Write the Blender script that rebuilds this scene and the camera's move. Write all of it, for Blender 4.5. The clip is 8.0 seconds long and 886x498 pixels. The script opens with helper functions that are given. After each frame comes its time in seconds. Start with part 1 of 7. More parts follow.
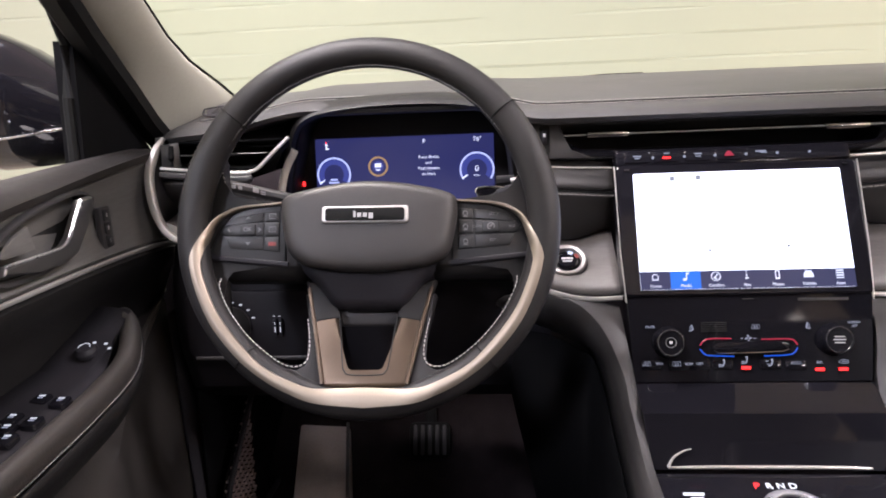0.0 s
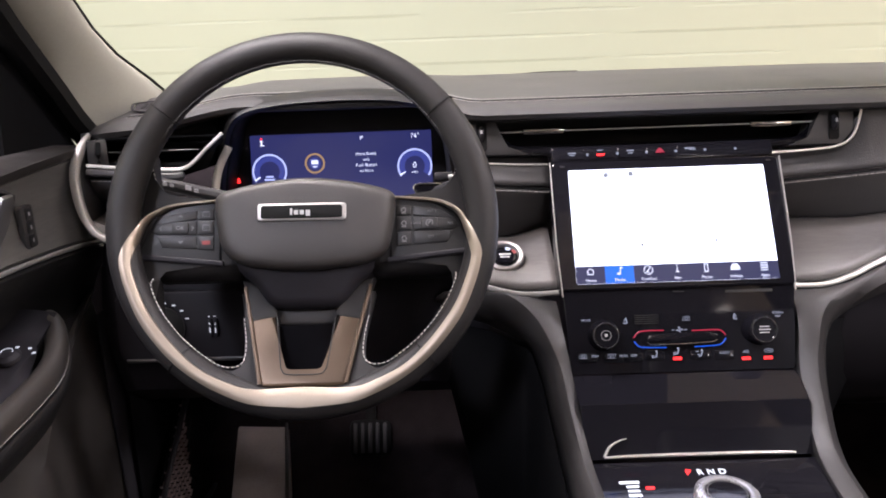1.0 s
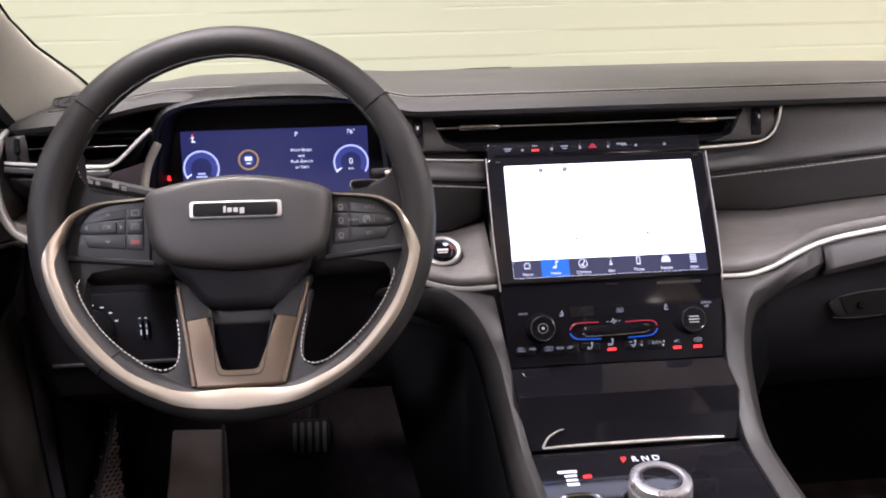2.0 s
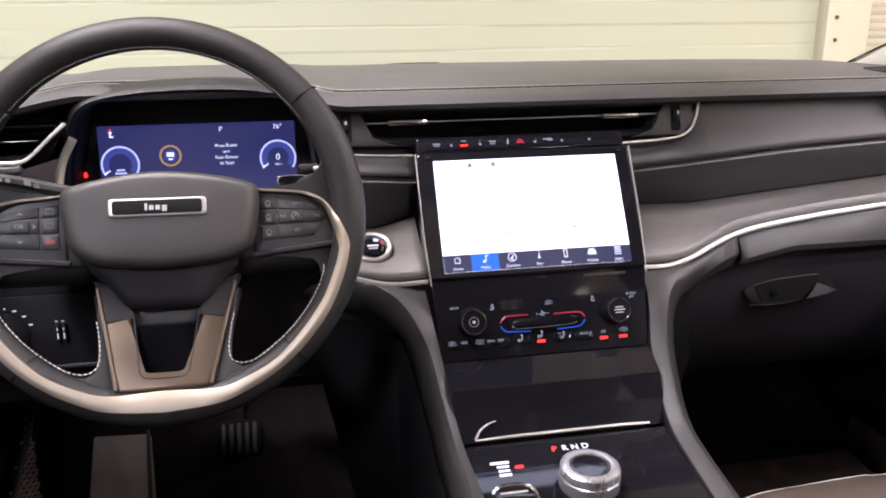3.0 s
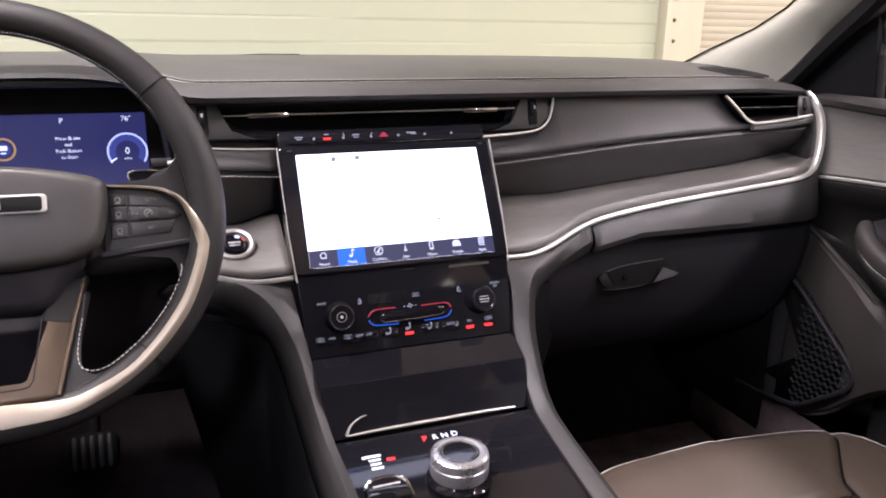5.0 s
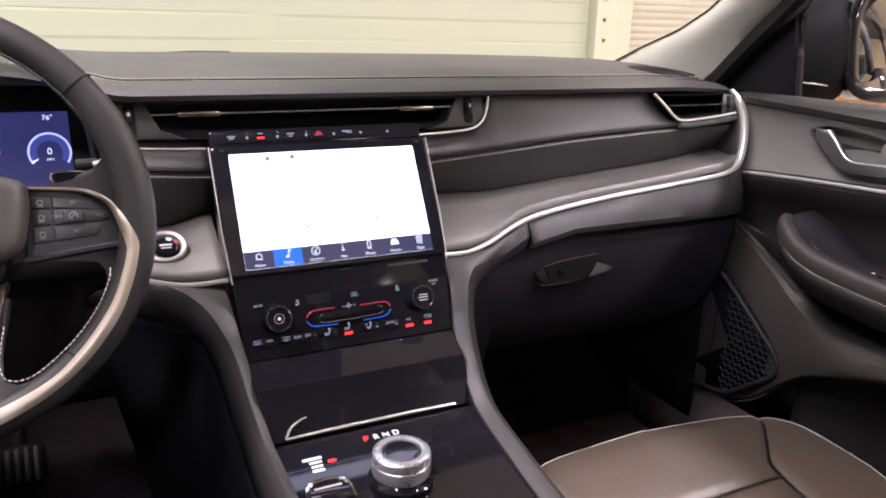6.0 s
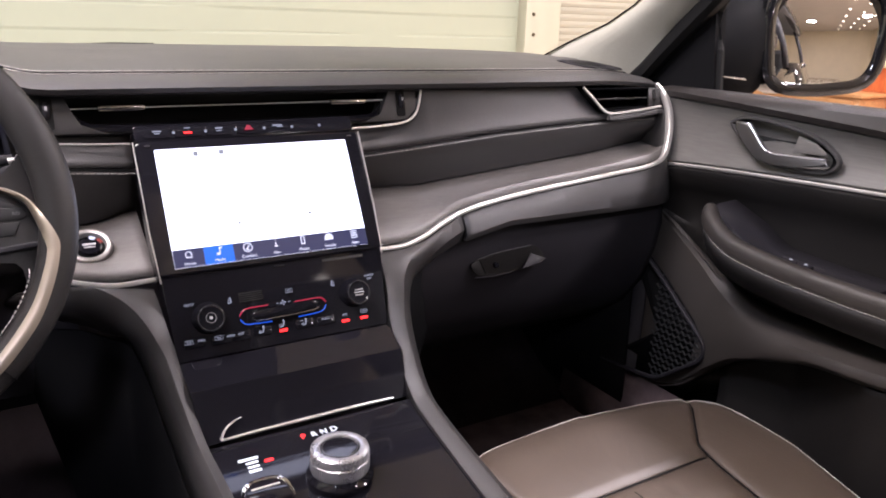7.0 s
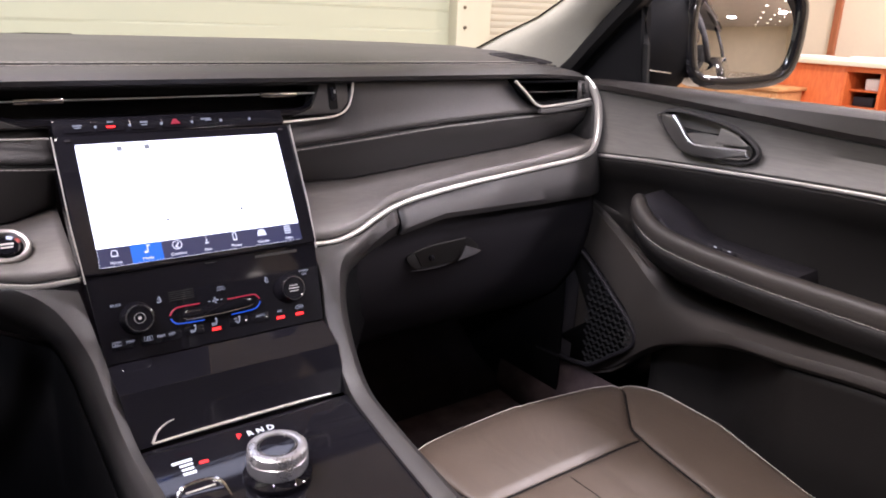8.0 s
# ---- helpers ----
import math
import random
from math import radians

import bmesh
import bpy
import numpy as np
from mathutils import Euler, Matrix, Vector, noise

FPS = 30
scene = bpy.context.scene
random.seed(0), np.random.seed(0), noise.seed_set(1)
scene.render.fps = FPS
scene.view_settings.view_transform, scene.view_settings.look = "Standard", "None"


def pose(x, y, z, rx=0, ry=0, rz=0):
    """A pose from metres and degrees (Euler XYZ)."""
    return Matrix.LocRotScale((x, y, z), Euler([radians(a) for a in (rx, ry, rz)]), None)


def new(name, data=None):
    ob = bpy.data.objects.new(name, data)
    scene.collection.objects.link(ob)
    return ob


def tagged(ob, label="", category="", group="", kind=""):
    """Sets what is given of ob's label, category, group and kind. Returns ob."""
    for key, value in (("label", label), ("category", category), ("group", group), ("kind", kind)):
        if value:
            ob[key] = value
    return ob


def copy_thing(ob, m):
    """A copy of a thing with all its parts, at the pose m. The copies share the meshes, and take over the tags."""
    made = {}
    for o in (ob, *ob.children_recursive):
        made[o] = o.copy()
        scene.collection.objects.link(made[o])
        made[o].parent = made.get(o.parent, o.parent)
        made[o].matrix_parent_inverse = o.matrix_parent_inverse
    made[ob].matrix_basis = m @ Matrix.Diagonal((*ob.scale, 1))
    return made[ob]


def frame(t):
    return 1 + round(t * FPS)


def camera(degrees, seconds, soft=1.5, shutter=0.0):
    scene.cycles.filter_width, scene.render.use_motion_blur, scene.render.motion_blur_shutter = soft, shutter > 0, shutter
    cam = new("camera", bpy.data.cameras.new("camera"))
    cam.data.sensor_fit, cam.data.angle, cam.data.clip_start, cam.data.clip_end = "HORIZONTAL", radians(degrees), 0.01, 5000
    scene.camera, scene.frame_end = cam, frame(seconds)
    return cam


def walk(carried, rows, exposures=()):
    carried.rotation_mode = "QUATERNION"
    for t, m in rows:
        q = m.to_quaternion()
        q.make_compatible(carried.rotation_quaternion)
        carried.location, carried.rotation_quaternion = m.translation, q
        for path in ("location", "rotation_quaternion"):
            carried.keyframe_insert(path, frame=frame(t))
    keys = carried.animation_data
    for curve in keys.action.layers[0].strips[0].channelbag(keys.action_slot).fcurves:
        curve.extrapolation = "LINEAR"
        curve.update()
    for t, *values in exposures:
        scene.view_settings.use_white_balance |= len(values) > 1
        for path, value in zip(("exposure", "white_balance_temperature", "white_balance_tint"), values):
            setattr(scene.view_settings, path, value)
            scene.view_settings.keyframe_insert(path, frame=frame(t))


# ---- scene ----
cam = camera(62.0, 8.0, soft=1.9)
EYE = (-0.244, 0.0, 1.20)
# seconds, pitch, roll, yaw: the camera turns on the spot between the two front seats
ROWS = [
    (0.0, -14.93, 2.68, 4.76),
    (0.5, -15.12, 2.33, 2.41),
    (1.0, -15.37, 1.98, 0.01),
    (1.5, -15.62, 1.69, -2.40),
    (3.0, -16.29, 0.71, -10.26),
    (3.5, -16.51, 0.17, -13.24),
    (4.0, -16.66, -0.29, -15.74),
    (4.5, -16.75, -0.61, -18.18),
    (6.0, -16.81, -1.28, -25.49),
    (6.5, -16.93, -1.51, -28.03),
    (7.0, -17.16, -1.76, -30.61),
    (7.5, -17.36, -2.02, -33.19),
    (8.0, -17.50, -2.27, -35.69),
]
walk(cam, [(t, pose(*EYE, 90 + pitch, roll, yaw)) for t, pitch, roll, yaw in ROWS],
     exposures=[(0.0, 0.20, 5600, 19), (8.0, 0.20, 5640, 22)])

# ---- light ----
world = bpy.data.worlds.new("world")
scene.world = world
world.use_nodes = True
world.node_tree.nodes["Background"].inputs[0].default_value = (0.9, 0.85, 0.78, 1)
world.node_tree.nodes["Background"].inputs[1].default_value = 0.05

LAMP_WARM = (1.0, 0.88, 0.76)
LAMP_OVER = (1.0, 0.86, 0.72)
LAMP_WHITE = (1.0, 0.96, 0.94)


def ceiling_lamp(x, y, size, watts, color, z=3.13):
    data = bpy.data.lights.new("lamp", "AREA")
    data.shape, data.size, data.energy, data.color = "DISK", size, watts, color
    ob = new("lamp", data)
    ob.matrix_world = pose(x, y, z)
    return ob


# rows of lamps along both sides of the car, over the hall, and near the front wall
# the lamp at y -0.7 is added fill for the driver's door and wheel
for lx, ly, watts in ((1.95, 0.5, 85), (1.95, -0.7, 85), (1.95, -2.2, 70), (4.2, -1.0, 90), (4.2, 1.4, 60), (3.9, -4.5, 90), (3.4, -9.0, 110), (0.5, -10.0, 80)):
    ceiling_lamp(lx, ly, 0.5, watts, LAMP_WARM)
for lx, watts in ((-2.6, 2.4), (-1.2, 2.8), (0.0, 5.0), (2.4, 7.5)):
    ceiling_lamp(lx, 2.0, 0.6, watts, LAMP_WHITE)
for lx, ly, watts in ((-1.95, 0.5, 64), (-1.95, -2.2, 85), (0.0, -4.2, 15)):
    ceiling_lamp(lx, ly, 0.5, watts, LAMP_WHITE)
# two unseen broad fill lamps added over the car, shining in through the windscreen and the glass roof
for ly in (0.9, -0.2):
    ceiling_lamp(-1.0, ly, 0.9, 102, LAMP_OVER)


# ---- materials ----
def material(name, color, rough=0.5, metal=0.0, vary=0.12, scale=6.0, grain=0.0, grain_scale=900.0,
             coat=0.0, spec=0.5, stretch=(1, 1, 1), glow=0.0, rough_vary=0.08):
    """A principled surface with broad stains, fine speckle and a fine relief."""
    m = bpy.data.materials.new(name)
    m.use_nodes = True
    nt = m.node_tree
    b = nt.nodes["Principled BSDF"]
    b.inputs["Metallic"].default_value = metal
    b.inputs["Specular IOR Level"].default_value = spec
    b.inputs["Coat Weight"].default_value = coat
    b.inputs["Coat Roughness"].default_value = 0.06
    co = nt.nodes.new("ShaderNodeTexCoord")
    mp = nt.nodes.new("ShaderNodeMapping")
    mp.inputs["Scale"].default_value = stretch
    nt.links.new(co.outputs["Object"], mp.inputs["Vector"])
    broad = nt.nodes.new("ShaderNodeTexNoise")
    broad.inputs["Scale"].default_value, broad.inputs["Detail"].default_value = scale, 5
    fine = nt.nodes.new("ShaderNodeTexNoise")
    fine.inputs["Scale"].default_value, fine.inputs["Detail"].default_value = scale * 24, 3
    for n in (broad, fine):
        nt.links.new(mp.outputs[0], n.inputs["Vector"])
    add = nt.nodes.new("ShaderNodeMath")
    add.operation = "MULTIPLY_ADD"
    add.inputs[1].default_value = 0.45
    nt.links.new(fine.outputs[0], add.inputs[0])
    nt.links.new(broad.outputs[0], add.inputs[2])
    ramp = nt.nodes.new("ShaderNodeMapRange")
    ramp.inputs["From Min"].default_value, ramp.inputs["From Max"].default_value = 0.45, 1.0
    ramp.inputs["To Min"].default_value, ramp.inputs["To Max"].default_value = 1 - vary, 1 + vary
    nt.links.new(add.outputs[0], ramp.inputs["Value"])
    mul = nt.nodes.new("ShaderNodeVectorMath")
    mul.operation = "SCALE"
    mul.inputs[0].default_value = color
    nt.links.new(ramp.outputs[0], mul.inputs["Scale"])
    nt.links.new(mul.outputs[0], b.inputs["Base Color"])
    rr = nt.nodes.new("ShaderNodeMapRange")
    rr.inputs["From Min"].default_value, rr.inputs["From Max"].default_value = 0.45, 1.0
    rr.inputs["To Min"].default_value, rr.inputs["To Max"].default_value = max(0.02, rough - rough_vary), rough + rough_vary
    nt.links.new(add.outputs[0], rr.inputs["Value"])
    nt.links.new(rr.outputs[0], b.inputs["Roughness"])
    if grain:
        v = nt.nodes.new("ShaderNodeTexVoronoi")
        v.inputs["Scale"].default_value = grain_scale
        nt.links.new(mp.outputs[0], v.inputs["Vector"])
        bp = nt.nodes.new("ShaderNodeBump")
        bp.inputs["Strength"].default_value, bp.inputs["Distance"].default_value = grain, 0.0006
        nt.links.new(v.outputs["Distance"], bp.inputs["Height"])
        nt.links.new(bp.outputs[0], b.inputs["Normal"])
    if glow:
        b.inputs["Emission Color"].default_value = (*color, 1)
        b.inputs["Emission Strength"].default_value = glow
    return m


def lit(name, color, strength):
    """A screen or an indicator that gives off light."""
    m = bpy.data.materials.new(name)
    m.use_nodes = True
    b = m.node_tree.nodes["Principled BSDF"]
    b.inputs["Base Color"].default_value = (0.02, 0.02, 0.02, 1)
    b.inputs["Roughness"].default_value = 0.12
    b.inputs["Emission Color"].default_value = (*color, 1)
    b.inputs["Emission Strength"].default_value = strength
    return m


def wood_material(name, dark, light, rough, along):
    """Open-pored veneer: streaks along one axis with pores."""
    m = material(name, light, rough, vary=0.1, scale=5, grain=0.12, grain_scale=500, stretch=along)
    nt = m.node_tree
    b = nt.nodes["Principled BSDF"]
    co = nt.nodes.new("ShaderNodeTexCoord")
    mp = nt.nodes.new("ShaderNodeMapping")
    mp.inputs["Scale"].default_value = along
    nt.links.new(co.outputs["Object"], mp.inputs["Vector"])
    streak = nt.nodes.new("ShaderNodeTexNoise")
    streak.inputs["Scale"].default_value, streak.inputs["Detail"].default_value = 22, 8
    streak.inputs["Distortion"].default_value = 1.2
    nt.links.new(mp.outputs[0], streak.inputs["Vector"])
    ramp = nt.nodes.new("ShaderNodeValToRGB")
    ramp.color_ramp.elements[0].position, ramp.color_ramp.elements[1].position = 0.36, 0.66
    ramp.color_ramp.elements[0].color, ramp.color_ramp.elements[1].color = (*dark, 1), (*light, 1)
    nt.links.new(streak.outputs[0], ramp.inputs[0])
    nt.links.new(ramp.outputs[0], b.inputs["Base Color"])
    return m


LEATHER = material("black_grained_leather", (0.045, 0.043, 0.043), 0.44, vary=0.10, scale=9, grain=0.35, grain_scale=700, rough_vary=0.03)
SOFT = material("soft_touch_plastic", (0.041, 0.039, 0.039), 0.46, vary=0.1, scale=8, grain=0.3, grain_scale=1100)
RIM = material("smooth_wheel_leather", (0.0185, 0.0172, 0.0168), 0.47, vary=0.12, scale=18, grain=0.3, grain_scale=1300, spec=0.30)
HUB = material("smooth_airbag_skin", (0.042, 0.039, 0.037), 0.40, vary=0.1, scale=14, grain=0.25, grain_scale=1300)
HARD = material("dark_hard_plastic", (0.018, 0.0168, 0.0200), 0.55, vary=0.15, scale=12, grain=0.25, grain_scale=1000, spec=0.2)
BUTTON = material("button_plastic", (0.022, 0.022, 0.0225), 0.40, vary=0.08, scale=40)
GLOSS = material("piano_black", (0.0075, 0.0072, 0.0098), 0.05, vary=0.2, scale=8, rough_vary=0.02)
CHROME = material("chrome", (0.75, 0.74, 0.73), 0.12, metal=1, vary=0.04, scale=20, rough_vary=0.05)
SATIN = material("satin_silver", (0.68, 0.66, 0.635), 0.36, metal=0.7, vary=0.05, scale=20, grain=0.03)
EMBLEM = material("brushed_emblem_metal", (0.47, 0.455, 0.44), 0.42, metal=0.75, vary=0.05, scale=20, grain=0.03)
# silver band tinted golden: the warm light it reflects is in the colour
BANDMETAL = material("warm_lit_satin_metal", (0.315, 0.268, 0.212), 0.42, metal=0.8, vary=0.05, scale=20, grain=0.03)
BRONZE = material("satin_dark_metal", (0.138, 0.104, 0.077), 0.36, metal=0.85, vary=0.06, scale=20, grain=0.05)
# cloth darkened: the dimness under the roof is put into its colour
HEADLINER = material("darkened_headliner_cloth", (0.20, 0.20, 0.205), 0.9, vary=0.1, scale=10, grain=0.3, grain_scale=900, spec=0.2)
PILLAR = material("woven_pillar_cloth", (0.355, 0.346, 0.292), 0.85, vary=0.07, scale=10, grain=0.35, grain_scale=900, spec=0.2)
WOOD = wood_material("open_pore_grey_wood", (0.104, 0.096, 0.091), (0.130, 0.120, 0.113), 0.42, (1, 6, 14))
DOORWOOD = wood_material("open_pore_grey_door_wood", (0.112, 0.108, 0.101), (0.136, 0.132, 0.124), 0.42, (6, 1, 14))
CARPET = material("black_carpet", (0.016, 0.0125, 0.0135), 0.95, vary=0.4, scale=30, grain=0.8, grain_scale=500, spec=0.1)
MATPILE = material("brown_black_mat_pile", (0.060, 0.045, 0.046), 0.95, vary=0.4, scale=30, grain=0.8, grain_scale=500, spec=0.1)
RAIL = material("padded_rail_skin", (0.029, 0.0272, 0.0268), 0.46, vary=0.1, scale=8, grain=0.3, grain_scale=1100)
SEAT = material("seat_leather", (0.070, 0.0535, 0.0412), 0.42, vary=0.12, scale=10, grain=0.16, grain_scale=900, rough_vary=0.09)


def add_creases(m, scale, depth):
    """Shallow sat-in creases under the grain of a leather."""
    nt = m.node_tree
    b = nt.nodes["Principled BSDF"]
    co, mp = nt.nodes.new("ShaderNodeTexCoord"), nt.nodes.new("ShaderNodeMapping")
    mp.inputs["Scale"].default_value = (1.0, 0.45, 1.0)
    mp.inputs["Rotation"].default_value = (0, 0, 0.5)
    nz, bp = nt.nodes.new("ShaderNodeTexNoise"), nt.nodes.new("ShaderNodeBump")
    nz.inputs["Scale"].default_value, nz.inputs["Detail"].default_value, nz.inputs["Distortion"].default_value = scale, 4, 1.1
    bp.inputs["Strength"].default_value, bp.inputs["Distance"].default_value = 0.6, depth
    nt.links.new(co.outputs["Object"], mp.inputs["Vector"])
    nt.links.new(mp.outputs[0], nz.inputs["Vector"])
    nt.links.new(nz.outputs[0], bp.inputs["Height"])
    old = b.inputs["Normal"].links[0].from_node
    nt.links.new(bp.outputs[0], old.inputs["Normal"])


add_creases(SEAT, 12, 0.003)
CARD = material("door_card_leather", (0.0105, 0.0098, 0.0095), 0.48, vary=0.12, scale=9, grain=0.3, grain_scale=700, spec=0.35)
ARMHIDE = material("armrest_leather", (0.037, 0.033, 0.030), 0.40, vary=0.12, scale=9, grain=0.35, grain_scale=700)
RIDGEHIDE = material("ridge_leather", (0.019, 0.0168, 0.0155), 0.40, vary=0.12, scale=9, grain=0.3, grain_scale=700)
# paler brown: the light beam on the driver's grille is put into the colour
MESHLINE = material("beam_lit_grille_plastic", (0.17, 0.125, 0.115), 0.6, vary=0.2, scale=12)
# rubber colour lifted to show light that hardly reaches the foot rest
FOOTREST = material("brightened_grey_rubber", (0.36, 0.315, 0.30), 0.6, vary=0.2, scale=12)
THREAD = material("pale_thread", (0.46, 0.44, 0.41), 0.7, vary=0.1, scale=80)
PAINT = material("black_car_paint", (0.005, 0.005, 0.006), 0.08, vary=0.1, scale=4, coat=1.0, rough_vary=0.02)
MATTE = material("matte_black_plastic", (0.0045, 0.0045, 0.005), 0.7, vary=0.15, scale=14, spec=0.05)
RUBBER = material("black_rubber", (0.006, 0.006, 0.006), 0.65, vary=0.1, scale=20, spec=0.15)
KNOBMETAL = material("turned_knob_metal", (0.58, 0.58, 0.61), 0.30, metal=0.8, vary=0.05, scale=30)
HANDLE = material("dark_satin_handle", (0.20, 0.195, 0.19), 0.36, metal=0.85, vary=0.05, scale=20)
MIRROR = material("mirror_glass", (0.9, 0.9, 0.9), 0.0, metal=1, vary=0.0, rough_vary=0.0)
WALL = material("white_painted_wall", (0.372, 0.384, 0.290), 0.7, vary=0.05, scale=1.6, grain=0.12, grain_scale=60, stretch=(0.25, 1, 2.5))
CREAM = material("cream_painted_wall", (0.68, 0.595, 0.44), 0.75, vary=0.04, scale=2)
POSTPAINT = material("pale_painted_timber", (0.47, 0.45, 0.35), 0.65, vary=0.08, scale=3, stretch=(4, 4, 0.6))
SHUTTER = material("beige_shutter", (0.42, 0.39, 0.31), 0.6, vary=0.12, scale=4, stretch=(0.3, 1, 4))
CHERRY = wood_material("cherry_veneer", (0.50, 0.10, 0.022), (0.60, 0.15, 0.035), 0.35, (3, 3, 0.5))
TRIMWOOD = wood_material("dark_cherry_trim", (0.28, 0.085, 0.03), (0.34, 0.12, 0.045), 0.4, (3, 3, 0.5))
OAK = wood_material("oak_veneer", (0.36, 0.17, 0.06), (0.52, 0.28, 0.11), 0.4, (3, 0.6, 3))
FLOORTILE = material("polished_tile", (0.42, 0.36, 0.29), 0.25, vary=0.1, scale=3)
CEILING = material("ceiling_board", (0.56, 0.51, 0.45), 0.8, vary=0.05, scale=3)
PAPER = material("paper", (0.8, 0.78, 0.74), 0.7, vary=0.05, scale=20)
ICON = material("pale_icon_print", (0.42, 0.42, 0.43), 0.5, vary=0.05, scale=50)
DIMICON = material("dim_icon_print", (0.20, 0.20, 0.205), 0.5, vary=0.05, scale=50)
REDICON = material("red_icon_print", (0.22, 0.03, 0.025), 0.5, vary=0.05, scale=50)
SCREEN_WHITE = lit("bright_map_screen", (0.93, 0.92, 1.0), 2.6)
SCREEN_BAR = lit("dark_blue_menu_bar", (0.030, 0.032, 0.085), 1.0)
SCREEN_TAB = lit("bright_blue_tab", (0.015, 0.17, 0.78), 1.0)
UI_WHITE = lit("lit_white_mark", (0.9, 0.9, 1.0), 1.1)
UI_GREY = lit("grey_map_mark", (0.35, 0.35, 0.37), 0.9)
CLUSTER_BLUE = lit("navy_cluster_screen", (0.026, 0.027, 0.098), 1.0)
UI_RING = lit("pale_blue_ring", (0.58, 0.62, 1.0), 1.0)
UI_FILL = lit("mid_blue_fill", (0.085, 0.10, 0.40), 0.6)
UI_AMBER = lit("amber_ring", (0.42, 0.25, 0.10), 1.0)
LED_RED = lit("red_indicator", (1.0, 0.02, 0.015), 3.2)
LINE_RED = lit("dull_red_line", (0.55, 0.015, 0.05), 0.75)
LINE_BLUE = lit("blue_line", (0.02, 0.12, 0.75), 0.75)
LAMP_FACE = lit("lamp_face", (1.0, 0.86, 0.66), 9.0)
PRINT = lit("backlit_print", (0.75, 0.76, 0.85), 0.42)
SHIFT_WHITE = lit("backlit_letter", (0.9, 0.88, 0.85), 0.7)
GEAR_RED = lit("bright_red_letter", (1.0, 0.03, 0.025), 3.6)
GEAR_WHITE = lit("bright_backlit_letter", (0.9, 0.88, 0.85), 1.9)


def glass_material():
    m = bpy.data.materials.new("clear_glass")
    m.use_nodes = True
    nt = m.node_tree
    nt.nodes.clear()
    out = nt.nodes.new("ShaderNodeOutputMaterial")
    mix = nt.nodes.new("ShaderNodeMixShader")
    clear = nt.nodes.new("ShaderNodeBsdfTransparent")
    clear.inputs[0].default_value = (0.97, 0.985, 0.96, 1)
    gloss = nt.nodes.new("ShaderNodeBsdfGlossy")
    gloss.inputs["Roughness"].default_value = 0.01
    fr = nt.nodes.new("ShaderNodeFresnel")
    fr.inputs[0].default_value = 1.04
    nt.links.new(fr.outputs[0], mix.inputs[0])
    nt.links.new(clear.outputs[0], mix.inputs[1])
    nt.links.new(gloss.outputs[0], mix.inputs[2])
    nt.links.new(mix.outputs[0], out.inputs[0])
    return m


GLASS = glass_material()


# ---- shapes ----
def part(name, bm, mat, parent=None, label="", smooth=True, thick=0.0, sharp=35):
    """Links a bmesh as one mesh object under a thing or a part."""
    bmesh.ops.recalc_face_normals(bm, faces=bm.faces)
    me = bpy.data.meshes.new(name)
    if smooth:
        for f in bm.faces:
            f.smooth = True
        for e in bm.edges:
            if len(e.link_faces) == 2 and e.calc_face_angle(0) > radians(sharp):
                e.smooth = False
    bm.to_mesh(me)
    bm.free()
    me.materials.append(mat)
    ob = new(name, me)
    if parent:
        ob.parent = parent
    if label:
        ob["label"] = label
    if thick:
        mod = ob.modifiers.new("shell", "SOLIDIFY")
        mod.thickness, mod.offset = thick, 0.0
    return ob


def thing(name, at, label, category, group="", kind=""):
    ob = new(name)
    ob.empty_display_size = 0.05
    return tagged(ob, label, category, group, kind)


def spline(pts, n):
    """n points on a smooth curve through pts (Catmull-Rom), evenly in parameter."""
    p = [Vector(q) for q in pts]
    p = [2 * p[0] - p[1]] + p + [2 * p[-1] - p[-2]]
    out = []
    for k in range(n):
        u = k / (n - 1) * (len(p) - 3)
        i = min(int(u), len(p) - 4)
        t = u - i
        a, b, c, d = p[i:i + 4]
        out.append(0.5 * (2 * b + (c - a) * t + (2 * a - 5 * b + 4 * c - d) * t * t + (3 * b - a - 3 * c + d) * t ** 3))
    return out


def lerp_table(table, x):
    """Smooth interpolation of (key, value...) rows at x."""
    keys = [r[0] for r in table]
    return [float(np.interp(x, keys, [r[k] for r in table])) for k in range(1, len(table[0]))]


def smooth_table(table, x):
    """As lerp_table, with eased slopes between the rows."""
    keys = [r[0] for r in table]
    i = min(max(int(np.searchsorted(keys, x)) - 1, 0), len(keys) - 2)
    h = keys[i + 1] - keys[i]
    t = min(max((x - keys[i]) / h, 0.0), 1.0)
    out = []
    for c in range(1, len(table[0])):
        v = [r[c] for r in table]
        a = (v[i + 1] - v[i - 1]) / (keys[i + 1] - keys[i - 1]) if i > 0 else (v[1] - v[0]) / h
        b = (v[i + 2] - v[i]) / (keys[i + 2] - keys[i]) if i + 2 < len(v) else (v[-1] - v[-2]) / h
        out.append((2 * t ** 3 - 3 * t * t + 1) * v[i] + (t ** 3 - 2 * t * t + t) * h * a + (3 * t * t - 2 * t ** 3) * v[i + 1] + (t ** 3 - t * t) * h * b)
    return out


def sheet(rows, close=False, bm=None):
    """A quad grid through rows of points."""
    bm = bm or bmesh.new()
    vs = [[bm.verts.new(p) for p in r] for r in rows]
    for a, b in zip(vs[:-1], vs[1:]):
        m = len(a)
        for k in range(m if close else m - 1):
            bm.faces.new((a[k], a[(k + 1) % m], b[(k + 1) % m], b[k]))
    return bm


def loft(rings):
    """Closed rings joined and capped."""
    bm = sheet(rings, close=True)
    bm.verts.ensure_lookup_table()
    n = len(rings[0])
    bm.faces.new(bm.verts[:n][::-1])
    bm.faces.new(bm.verts[-n:])
    return bm


